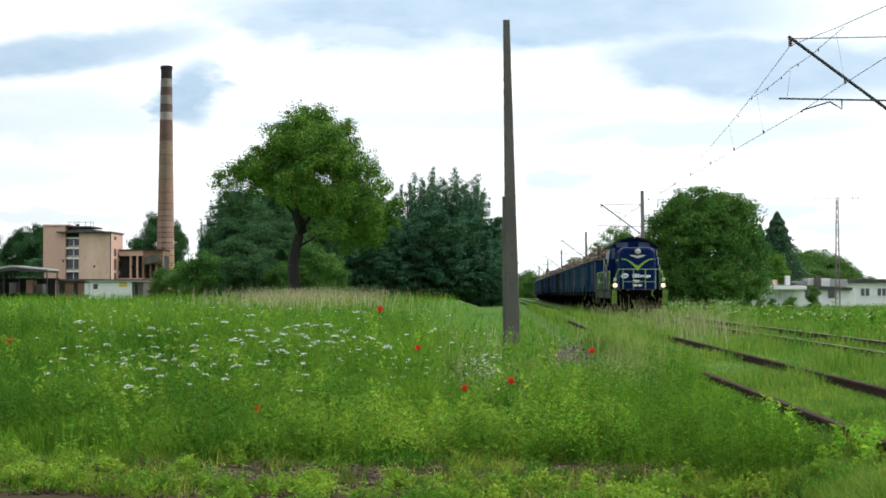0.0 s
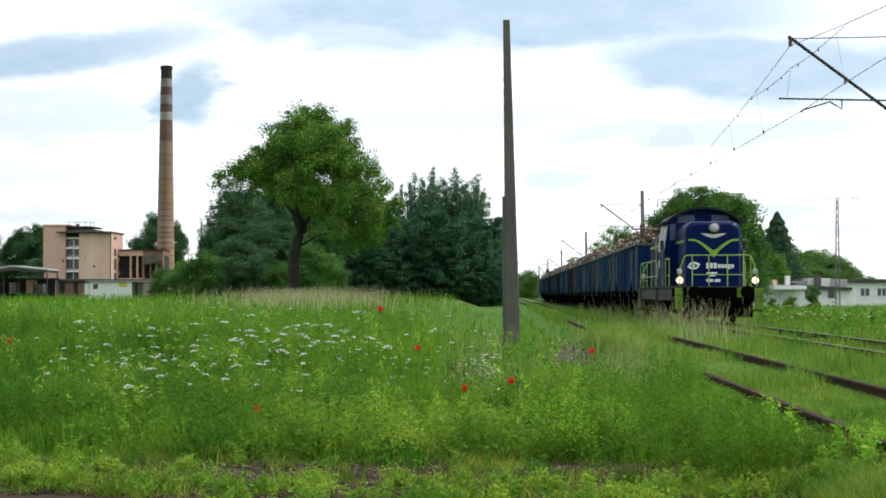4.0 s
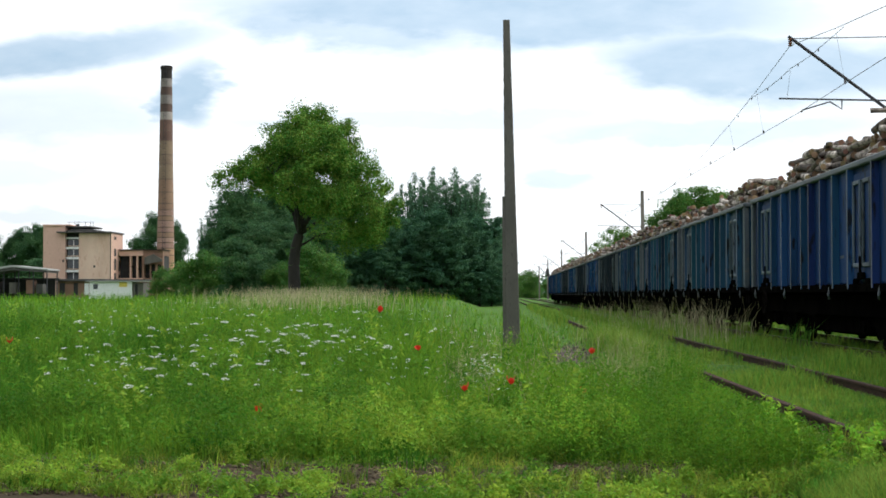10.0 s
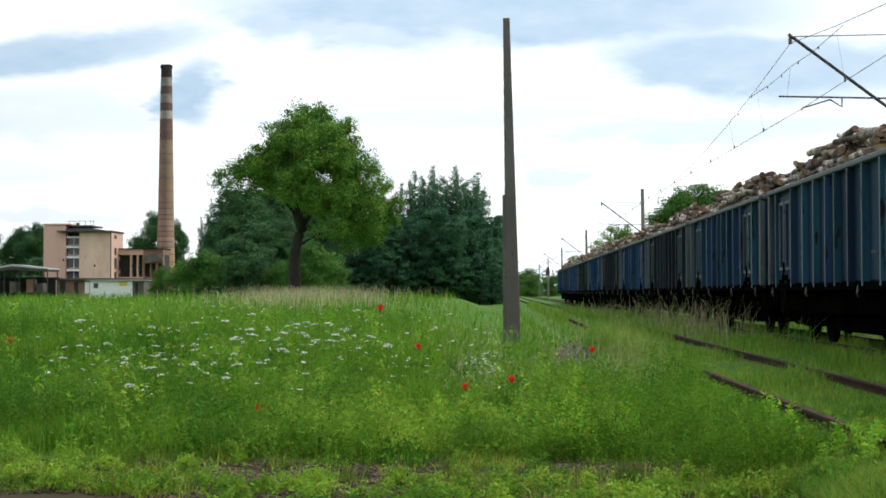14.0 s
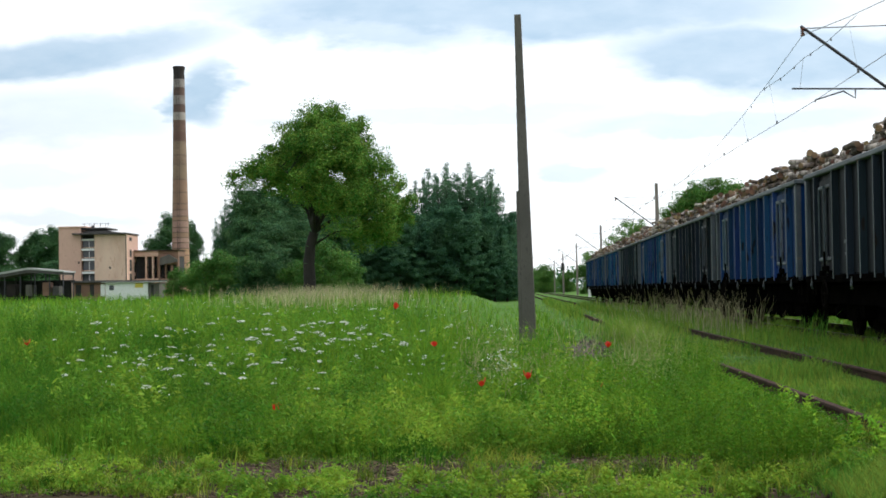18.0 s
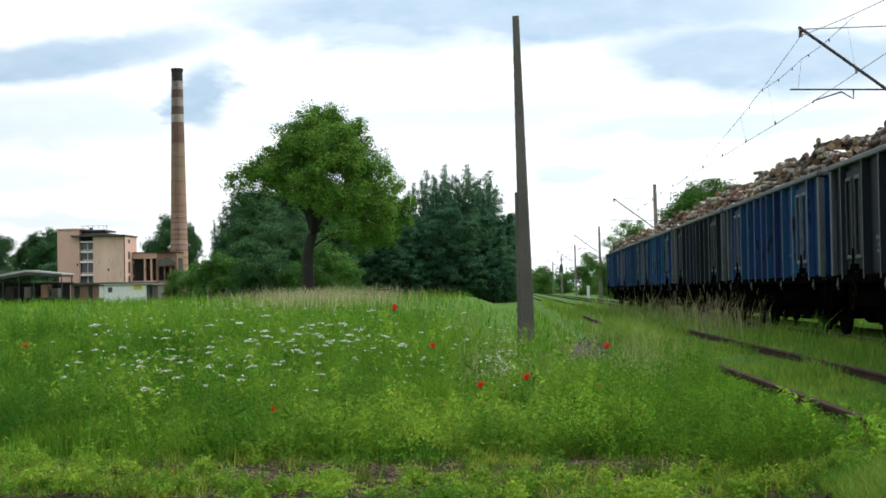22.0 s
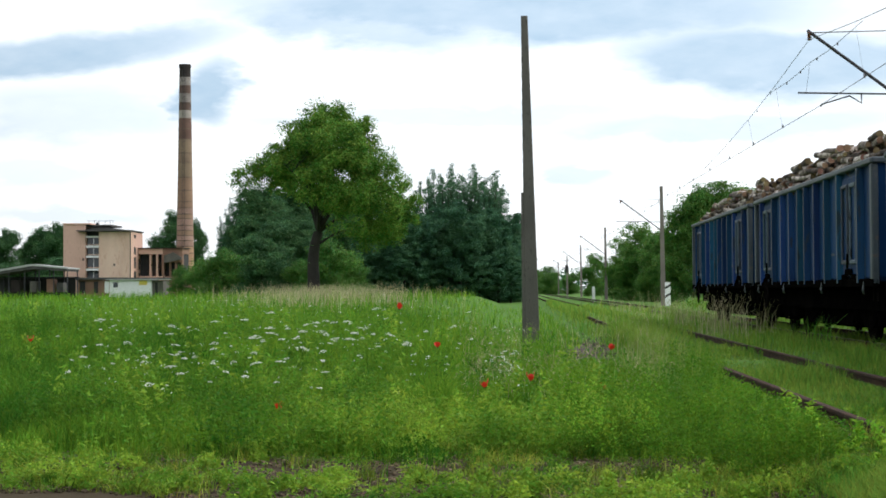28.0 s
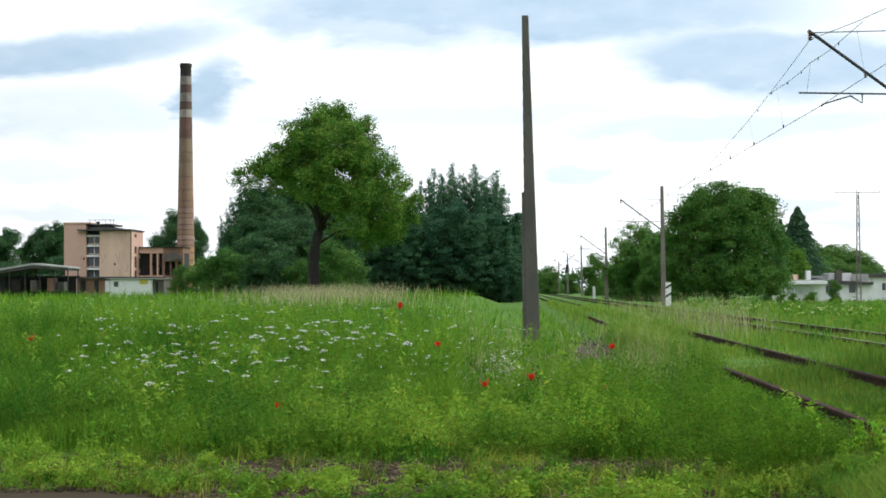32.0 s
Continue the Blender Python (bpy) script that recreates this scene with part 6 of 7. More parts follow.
    for y, o in ((F + 0.32, -1), (R - 0.3, 1)):
        for sx in (-1, 1):
            hl = part("headlamp", Shape().lathe([(0.10, -o * 0.16), (0.16, -o * 0.05), (0.175, o * 0.06), (0.15, o * 0.07)], (sx * 1.27, y, 1.47), "y", 18).tube((sx * 1.27, y, P), (sx * 1.27, y, 1.33), 0.05, n=8), M["black_paint"], lo)
            part("lens", Shape().lathe([(0.12, 0), (0.09, o * 0.025), (0.01, o * 0.035)], (sx * 1.27, y + o * 0.072, 1.47), "y", 18), M["lamp"] if o < 0 else M["lamp_off"], hl, "glowing warm headlamp lens" if o < 0 else "", smooth=True)
            part("tail_lamp", Shape().box(sx * 1.27 - 0.08, sx * 1.27 + 0.08, y - 0.07, y + 0.07, 1.68, 1.86, 0.03), M["chrome"], hl)
    # lime stripes on the hood's front and sides
    def stripe(pts, y, depth=0.012):
        return Shape().prism(pts, "y", y - depth, y)
    yf = -0.004
    arm = [((-0.86, 2.90), (-0.86, 2.845)), ((-0.66, 2.90), (-0.62, 2.825)), ((-0.48, 2.83), (-0.40, 2.68)), ((-0.28, 2.70), (-0.20, 2.50)), ((-0.12, 2.58), (-0.08, 2.36)), ((0, 2.50), (0, 2.25))]
    s = Shape()
    for (a0, b0), (a1, b1) in zip(arm, arm[1:]):
        for g in (1, -1):
            s.prism([(g * a0[0], a0[1]), (g * b0[0], b0[1]), (g * b1[0], b1[1]), (g * a1[0], a1[1])], "y", yf - 0.012, yf)
    part("chevron", s, lime, sh, "lime green chevron stripe")
    for sx in (-1, 1):
        part("side_stripe", Shape().box(*sorted((sx * 0.992, sx * 0.982)), 0.3, 2.72, 2.80, 2.88), lime, sh)
        part("side_stripe", Shape().box(*sorted((sx * 1.012, sx * 1.002)), 5.12, R - 0.72, 2.86, 2.96), lime, lh)
        for y in (5.3, 6.2, 7.1, 8.0, 8.9, 9.8, 10.7):
            part("hood_door", Shape().box(*sorted((sx * 1.016, sx * 0.99)), y, y + 0.84, P + 0.15, 2.78, 0.01), M["loco_hood"], lh)
        for y in (9.9, 10.8):
            gr = part("grille", Shape().box(*sorted((sx * 1.024, sx * 1.017)), y + 0.08, y + 0.74, P + 0.3, 2.7), M["dark_inside"], lh)
    # emblem: eye-shaped device and bars where the lettering stands
    def eye(cx, cz, w, h, put):
        """An eye of two crescents round a small disc."""
        for sg in (1, -1):
            o = [(cx + w * math.cos(math.pi * i / 10) + sg * 0.1 * w, cz + sg * h * math.sin(math.pi * i / 10)) for i in range(11)]
            n = [(cx + 0.62 * w * math.cos(math.pi * i / 10), cz + sg * 0.45 * h * math.sin(math.pi * i / 10)) for i in range(11)]
            for i in range(10):
                put([o[i], o[i + 1], n[i + 1], n[i]])
        put([(cx + 0.2 * w * math.cos(math.pi * i / 5), cz + 0.3 * h * math.sin(math.pi * i / 5)) for i in range(10)])
    em = Shape()
    eye(-0.68, 1.98, 0.20, 0.13, lambda o: em.prism(o, "y", yf - 0.012, yf))
    part("emblem", em, M["white_paint"], sh, "white eye-shaped emblem")
    for x0, x1, z0, z1 in ((-0.26, -0.16, 1.89, 2.08), (-0.13, -0.03, 1.89, 2.08), (0.0, 0.10, 1.89, 2.08), (0.14, 0.24, 1.90, 2.03), (0.26, 0.36, 1.90, 2.03), (0.38, 0.45, 1.90, 2.03), (0.47, 0.57, 1.86, 2.03), (0.59, 0.69, 1.90, 2.03)):
        part("letter_bar", Shape().box(x0, x1, yf - 0.012, yf, z0, z1), M["white_paint"], sh)
    for x0, x1, z0, z1 in ((-0.25, 0.12, 1.70, 1.755), (-0.14, 0.05, 1.62, 1.675), (-0.25, -0.02, 1.42, 1.52), (0.03, 0.22, 1.42, 1.52)):
        part("letter_bar", Shape().box(x0, x1, yf - 0.012, yf, z0, z1), M["white_paint"], sh)
    part("front_badge", Shape().prism([(-0.44, 3.10), (-0.12, 3.08), (0, 3.05), (0.12, 3.08), (0.44, 3.10), (0.30, 3.02), (0.10, 2.94), (-0.10, 2.94), (-0.30, 3.02)], "y", yf - 0.014, yf), M["chrome"], sh, "pale winged badge")
    se = Shape()
    eye(9.3, 1.95, 0.3, 0.34, lambda o: se.prism(o, "x", -1.028, -1.018))
    part("side_emblem", se, M["white_paint"], lh, "white eye-shaped emblem")
    for y in (8.72, 8.48, 8.24, 7.95, 7.72, 7.5, 7.26):
        part("side_letter_bar", Shape().box(-1.026, -1.018, y - 0.17, y, 1.78, 2.12 if y > 8.1 else 2.04), M["white_paint"], lh)
    # handrails
    def rails(y, o):
        ya = y - o * 0.04
        top = Shape().path([(-1.30, ya, P + 0.55), (-1.12, ya, 2.26), (-1.02, ya, 2.32), (1.02, ya, 2.32), (1.12, ya, 2.26), (1.30, ya, P + 0.55)], 0.022, 6)
        for x in (-1.30, 1.30):
            top.tube((x, ya, P), (x, ya, P + 0.56), 0.022, n=6)
        hr = part("front_handrail" if o < 0 else "rear_handrail", top, M["lime_rail"], lo, "lime green handrail")
        for x in (-0.86, -0.30, 0.32, 0.86):
            part("rail_post", Shape().tube((x, ya, P), (x, ya, 2.32), 0.02, n=6), M["lime_rail"], hr)
        part("middle_rail", Shape().tube((-0.86, ya, 1.66), (0.86, ya, 1.66), 0.014, n=6), M["lime_rail"], hr)
    rails(F + 0.1, -1)
    rails(R - 0.1, 1)
    for sx in (-1, 1):
        x = sx * 1.42
        part("side_handrail", Shape().path([(x, 1.0, P), (x, 1.0, 2.20), (x, 1.1, 2.25), (x, 2.1, 2.25), (x, 2.2, 2.20), (x, 2.2, P)], 0.022, 6).tube((x, 1.0, 1.66), (x, 2.2, 1.66), 0.014, n=6), M["lime_rail"], lo)
        part("side_handrail", Shape().path([(x, 5.6, P), (x, 5.6, 2.28), (x, 11.6, 2.28)], 0.02, 6).tube((x, 5.6, 1.68), (x, 12.2, 1.68), 0.016, n=6), M["pale_rail"], lo)
        part("side_handrail", Shape().path([(x, 12.2, P), (x, 11.9, 2.2), (x, 11.7, 2.24), (x, 10.9, 2.24), (x, 10.8, 2.18), (x, 10.8, P)], 0.022, 6), M["lime_rail"], lo)
        for y in (7.4, 9.2):
            part("rail_post", Shape().tube((x, y, P), (x, y, 2.28), 0.02, n=6), M["lime_rail"], lo)
        part("step_ladder", Shape().box(*sorted((x, x + sx * 0.04)), 5.0, 5.06, 0.4, P).box(*sorted((x, x + sx * 0.04)), 5.4, 5.46, 0.4, P).box(*sorted((x, x + sx * 0.06)), 5.0, 5.46, 0.42, 0.47).box(*sorted((x, x + sx * 0.06)), 5.0, 5.46, 0.74, 0.79), M["loco_grey"], lo)
    part("fuel_tank", Shape().box(-1.25, 1.25, 4.3, 7.2, 0.35, 0.8, 0.08), M["chassis"], lo)
    part("exhaust", Shape().box(-0.25, 0.25, 6.2, 6.9, 3.44, 3.62, 0.04), M["black_paint"], lo)
    part("hood_vents", Shape().box(-0.6, 0.6, 7.6, 8.9, 3.44, 3.56, 0.05).lathe([(0.55, 0), (0.6, 0.1), (0.5, 0.12)], (0, 10.2, 3.44), "z", 20), M["steel"], lo)
    for y in (1.9, 9.4):
        bogie(lo, y, 1.2, True)
    MOVING.append((lo, -LOCO_LEAD))


LOCO_LEAD = 13.8
build_wagons()
for k in range(len(COLORS)):
    build_load(k)
build_loco()


def exhaust_smoke():
    """Thin brown haze over the exhaust, in rigid lumps that travel with the locomotive."""
    m = bpy.data.materials.new("exhaust_haze")
    m.use_nodes = True
    nt = m.node_tree
    p = nt.nodes["Principled BSDF"]
    p.inputs["Base Color"].default_value, p.inputs["Roughness"].default_value = (0.16, 0.14, 0.12, 1), 1.0
    p.inputs["Specular IOR Level"].default_value = 0.0
    p.inputs["Alpha"].default_value = 0.035
    t = thing("exhaust_smoke", "thin brownish diesel exhaust haze above the locomotive", "smoke", pose(MAIN_X, 0, 0))
    rng = random.Random(9)
    for k in range(3):
        u = (0.35, 0.7, 1.0)[k]
        r = 0.3 + 0.7 * u
        s = Shape().lathe([(0.02, -1.0), (0.62, -0.75), (0.95, -0.25), (0.95, 0.3), (0.6, 0.8), (0.02, 1.0)], n=14)
        c = (rng.gauss(0, 0.2), 6.55 + 3.6 * u + rng.gauss(0, 0.2), 3.7 + 3.2 * u ** 0.8)
        part("smoke_puff", s, m, t, smooth=True, at=pose(*c, rng.uniform(-40, 40), rng.uniform(-40, 40)) @ Matrix.Diagonal((r, r * 1.5, r * 0.75, 1)))
    MOVING.append((t, -LOCO_LEAD))


exhaust_smoke()
# ---------- meadow ----------
def scatter(n, rng, d0, d1, px0=-130, px1=1720):
    """Points on the ground, as many to each part of the picture's width and height."""
    d = 1 / rng.uniform(1 / d1, 1 / d0, n)
    x = (rng.uniform(px0, px1, n) - VPX) / FOCAL * d
    return x, d


def blades(x, y, h, w, rng, lean=0.25, mats=None, name="grass", bow=0.5):
    """Bent two-piece blades at x, y."""
    n = len(x)
    z = ground_z(x, y) - 0.02
    a, b = rng.uniform(0, 6.283, n), rng.uniform(0, 6.283, n)
    side = np.stack([np.cos(a), np.sin(a), 0 * a], 1) * (w / 2)[:, None]
    tilt = np.stack([np.cos(b), np.sin(b), 0 * b], 1) * (h * rng.uniform(0.1, 1.0, n) * lean)[:, None]
    p = np.stack([x, y, z], 1)
    mid = p + tilt * bow * 0.6 + np.stack([0 * h, 0 * h, h * 0.55], 1)
    tip = p + tilt * 1.5 + np.stack([0 * h, 0 * h, h * rng.uniform(0.85, 1.0, n)], 1)
    v = np.stack([p - side, p + side, mid - side * 0.8, mid + side * 0.8, tip], 1).reshape(-1, 3)
    i = np.arange(n)[:, None] * 5
    return v, np.concatenate([i + [0, 1, 3], i + [0, 3, 2], i + [2, 3, 4]], 1).reshape(-1, 3)


def off_rails(x, gap):
    keep = np.ones(len(x), bool)
    for c in (SIDE_X - GAUGE, SIDE_X + GAUGE, MAIN_X - GAUGE, MAIN_X + GAUGE):
        keep &= np.abs(x - c) > gap
    return keep


def under_rail(x, y, h, margin=0.05):
    """Keeps plants by the open stretch of the siding lower than the rail's line."""
    out = h
    for rail, ratio in ((SIDE_X - GAUGE, 0.128), (SIDE_X + GAUGE, 0.112)):
        near = 0.10 * smooth01((0.45 - np.abs(rail - x)) / 0.25)
        top = EYE[2] * (1 - x / rail) - ground_z(x, y) - margin - near
        out = np.where((x / y > ratio) & (x > rail - 2.5) & (x < rail), np.minimum(out, np.maximum(top, 0.03)), out)
    far = (y > 34) & (y < 66) & (x / y > 0.043) & (x / y < 0.068) & (x < SIDE_X - GAUGE)
    return np.where(far, np.minimum(out, np.maximum(EYE[2] * (1 - x / (SIDE_X - GAUGE)) - ground_z(x, y) - 0.06, 0.03)), out)


def open_gravel(x, y, rng):
    """False on the bare gravel patch by the siding."""
    return np.hypot((x - 1.40 - 0.04 * (y - 33)) / 0.48, (y - 33) / 6.8) > 1 + 0.2 * rng.normal(size=len(x))


def stuff(name, label, v, f, mat, category="grass"):
    thing(name, label, category, kind="stuff", data=tri_mesh(name, v, f, M[mat]))


def grow_grass():
    rng = np.random.default_rng(51)
    # tall meadow grass, left of the siding
    x, y = scatter(120000, rng, 12.0, 120)
    edge = 13.1 + 0.7 * wave(x, 2 * y, 1.7) + rng.normal(size=len(x)) * 0.25
    keep = (x < 2.3 + 0.25 * wave(x, y, 0.8)) & (y > edge) & (open_gravel(x, y, rng))
    x, y = x[keep], y[keep]
    patch = 0.5 + 0.5 * wave(x, y, 0.45)
    h = (0.30 + 0.28 * patch) * rng.uniform(0.5, 1.3, len(x)) * (0.45 + 0.55 * smooth01((y - 12.6) / 3.2)) * (1 - 0.6 * smooth01((x - 1.0) / 0.9))
    h = h * (0.42 + 0.80 * smooth01(0.5 + 0.75 * wave(x + 2, y * 0.8, 1.5) + 0.3 * wave(x, y, 3.3)))
    h = under_rail(x, y, h)
    h = np.where((np.abs(x - 0.0465 * y) < 0.42) & (y < 32) & (y > 19), np.minimum(h, 0.2 + 0.02 * (32 - y)), h)
    v, f = blades(x, y, h, 0.006 * (1 + y / 30) * rng.uniform(0.6, 1.6, len(x)), rng, 0.45)
    stuff("meadow_grass", "tall lush green meadow grass", v, f, "grass")
    # deeper green patch of lush grass on the rise
    x, y = scatter(26000, rng, 13.6, 26, -130, 520)
    keep = (x / y * FOCAL + VPX < 330 + 90 * wave(x, y, 0.9) + 60 * rng.normal(size=len(x)))
    x, y = x[keep], y[keep]
    h = (0.22 + 0.34 * smooth01(0.5 + 0.8 * wave(x, y, 1.4))) * rng.uniform(0.5, 1.25, len(x)) * (0.4 + 0.6 * smooth01((y - 13) / 2.5))
    v, f = blades(x, y, h, 0.006 * (1 + y / 30) * rng.uniform(0.6, 1.6, len(x)), rng, 0.55)
    stuff("lush_grass", "deep green lush grass in the meadow", v, f, "grass_deep")
    # railway strip: short yellowish grass
    x, y = scatter(118000, rng, 8.6, 130, 930, 1760)
    keep = (x > 1.9) & (x < 9.4) & off_rails(x, 0.05) & open_gravel(x, y, rng)
    x, y = x[keep], y[keep]
    h = (0.08 + 0.15 * np.clip(0.4 + 0.9 * wave(x, y, 0.7), 0, 1.2)) * rng.uniform(0.5, 1.4, len(x))
    h = h * (1 + 1.0 * smooth01((wave(x, y, 1.1) - 0.15) / 0.3) * (y > 14))
    h = np.where((x > 4.7) & (x < 6.2), h * 1.5, h) * (0.75 + 0.6 * smooth01((y - 25) / 30))
    h = np.where((x > MAIN_X - 1.2) & (x < MAIN_X + 1.2), h * 0.55, h)
    h = under_rail(x, y, h, 0.0)
    v, f = blades(x, y, h, 0.006 * (1 + y / 28) * rng.uniform(0.6, 1.5, len(x)), rng, 0.5)
    stuff("track_grass", "short yellowish green grass between the rails", v, f, "grass_light")
    # right of the line
    x, y = scatter(30000, rng, 22, 200, 1150, 1800)
    keep = x > 9.0
    x, y = x[keep], y[keep]
    h = (0.14 + 0.2 * np.clip(0.5 + wave(x, y, 0.4), 0, 1)) * rng.uniform(0.6, 1.4, len(x))
    v, f = blades(x, y, h, 0.010 * (1 + y / 40) * rng.uniform(0.6, 1.5, len(x)), rng, 0.5)
    stuff("field_grass", "green rough grass beyond the railway", v, f, "grass_light")
    # grass grown over stretches of the siding's rails, and tall pale wisps
    xs, ys, hs = [], [], []
    for rx, y0, y1, n, hh in ((SIDE_X - GAUGE, 20.6, 24.4, 900, 0.32), (SIDE_X - GAUGE, 26.6, 40, 4200, 0.45), (SIDE_X - GAUGE, 60, 130, 1900, 0.5), (SIDE_X + GAUGE, 37, 95, 3200, 0.34),
                              (SIDE_X + GAUGE, 20, 21.4, 260, 0.25), (SIDE_X + GAUGE, 27, 29, 260, 0.2), (MAIN_X - GAUGE, 24, 27, 300, 0.2), (MAIN_X - GAUGE, 36, 40, 300, 0.2), (MAIN_X + GAUGE, 32, 37, 300, 0.2), (MAIN_X + GAUGE, 44, 52, 400, 0.2), (MAIN_X - GAUGE, 60, 68, 400, 0.22), (MAIN_X - GAUGE, 48, 54, 400, 0.22), (MAIN_X - GAUGE, 78, 100, 700, 0.25), (MAIN_X - GAUGE, 29, 31, 260, 0.2), (MAIN_X + GAUGE, 60, 90, 800, 0.25)):
        xs.append(rx - rng.uniform(0.02, 0.55, n) ** 1.3)
        ys.append(rng.uniform(y0, y1, n) + rng.normal(size=n) * 0.4)
        hs.append(rng.uniform(0.5, 1.25, n) * hh)
    x, y, h = np.concatenate(xs), np.concatenate(ys), np.concatenate(hs)
    v, f = blades(x, y, h, 0.005 * (1 + y / 26) * rng.uniform(0.6, 1.5, len(x)), rng, 0.5)
    stuff("rail_side_grass", "grass tufts grown over the siding rails", v, f, "grass_light")
    x, y = rng.uniform(0.9, 2.45, 3000), 18 + 34 * rng.uniform(0, 1, 3000) ** 1.3
    px = x / y * FOCAL + VPX
    keep = (px > 1030) & (px < 1205) & (rng.uniform(0, 1, 3000) < np.exp(-((px - 1130) / 50) ** 2)) & open_gravel(x, y, rng)
    x, y = x[keep], y[keep]
    h = rng.uniform(0.35, 0.95, len(x)) * rng.uniform(0.6, 1, len(x))
    v, f = blades(x, y, h, 0.0045 * (1 + y / 26) * rng.uniform(0.6, 1.4, len(x)), rng, 0.35)
    stuff("tall_wisps", "tall pale wispy grass beside the siding", v, f, "wisp")
    # tufts and low turf by the bare earth
    cx, cy = scatter(190, rng, 10.2, 13.7)
    keep = (wave(cx, cy, 1.3) + 0.3 * rng.normal(size=190) > -0.35 + 1.1 * np.exp(-((cy - 12.2) / 0.5) ** 2) * smooth01((cx + 2.3) / 0.8) * smooth01((1.9 - cx) / 0.6))
    cx, cy = cx[keep], cy[keep]
    per = 130
    rad = np.repeat(rng.uniform(0.04, 0.13, len(cx)), per)
    x, y = np.repeat(cx, per) + rng.normal(size=len(rad)) * rad, np.repeat(cy, per) + rng.normal(size=len(rad)) * rad
    h = np.repeat(rng.uniform(0.05, 0.21, len(cx)), per) * rng.uniform(0.4, 1.2, len(rad))
    k = y > road_edge(x)
    x, y, h = x[k], y[k], h[k]
    v, f = blades(x, y, h, rng.uniform(0.004, 0.009, len(x)), rng, 0.9)
    stuff("grass_tufts", "small yellow-green grass tufts on the earth", v, f, "turf")
    x, y = scatter(5200, rng, 10.2, 13.5)
    k = y > road_edge(x)
    x, y = x[k], y[k]
    n = len(x)
    p = np.stack([x, y, ground_z(x, y) + rng.uniform(0.0, 0.035, n)], 1)
    a = rng.uniform(0, 6.283, n)
    d = np.stack([np.cos(a), np.sin(a), rng.normal(size=n) * 0.25], 1) * (rng.uniform(0.01, 0.05, n))[:, None]
    s = np.stack([-np.sin(a), np.cos(a), 0 * a], 1) * rng.uniform(0.0015, 0.004, n)[:, None]
    up = np.stack([0 * a, 0 * a, np.full(n, 0.006)], 1)
    v = np.stack([p - d, p + s, p + d, p - s, p + up], 1).reshape(-1, 3)
    i = np.arange(n)[:, None] * 5
    f = np.concatenate([i + [0, 1, 4], i + [1, 2, 4], i + [2, 3, 4], i + [3, 0, 4]], 1).reshape(-1, 3)
    stuff("dry_litter", "dry brown stalks and litter on the earth", v, f, "litter")
    x, y = scatter(3000, rng, 9.2, 13.9)
    keep = (wave(x, y, 1.3) + 0.5 * wave(x, y, 4.0) > -0.3 + 1.0 * np.exp(-((y - 12.2) / 0.55) ** 2) * smooth01((x + 2.3) / 0.8) * smooth01((1.9 - x) / 0.6))
    x, y = x[keep], y[keep]
    k = y > road_edge(x)
    x, y = x[k], y[k]
    v, f = blades(x, y, rng.uniform(0.04, 0.13, len(x)), rng.uniform(0.004, 0.010, len(x)), rng, 1.0)
    stuff("turf", "short trampled grass by the bare earth", v, f, "turf")
    # thin grass everywhere round
    x, y = rng.uniform(-70, 60, 42000), rng.uniform(-18, 130, 42000)
    keep = off_rails(x, 0.15) & (np.hypot(x, y) > 6) & ((x < -0.42 * y - 1) | (x > 0.34 * y + 1) | (y < 0))
    x, y = x[keep], y[keep]
    v, f = blades(x, y, rng.uniform(0.2, 0.55, len(x)), rng.uniform(0.03, 0.06, len(x)), rng, 0.6)
    stuff("outer_grass", "rough meadow grass round the field", v, f, "grass")
    # dry seed stalks
    x1, y1 = scatter(1900, rng, 36, 90, 1000, 1440)
    x2, y2 = scatter(9000, rng, 45, 110, 250, 860)
    k2 = rng.uniform(0, 1, 9000) < 0.6 * np.exp(-(((x2 / y2 * FOCAL + VPX) - 545) / 120) ** 2)
    x2, y2 = x2[k2], y2[k2]
    x3, y3 = scatter(350, rng, 16, 45, 780, 1120)
    k1 = (x1 > 4.4) & (x1 < 6.1) & off_rails(x1, 0.05)
    x, y = np.concatenate([x1[k1], x2, x3]), np.concatenate([y1[k1], y2, y3])
    h = np.concatenate([rng.uniform(0.55, 1.2, k1.sum()) * np.where(x1[k1] < 4.5, 0.5, 1), rng.uniform(0.5, 0.9, len(x2)), rng.uniform(0.5, 0.8, len(x3))])
    v, f = blades(x, y, h, 0.004 * (1 + y / 25), rng, 0.35)
    top = v.reshape(-1, 5, 3)[:, 4]
    rep = np.repeat(top, 4, 0) + rng.normal(size=(len(top) * 4, 3)) * [0.008, 0.008, 0.05] - [0, 0, 0.06]
    v2, f2 = leaf_quads(rep, 0.04, 0.009, rng, -1.5)
    stuff("seed_stalks", "dry straw-coloured grass stalks with seed heads", np.concatenate([v, v2]), np.concatenate([f, f2 + len(v)]), "grass_dry")


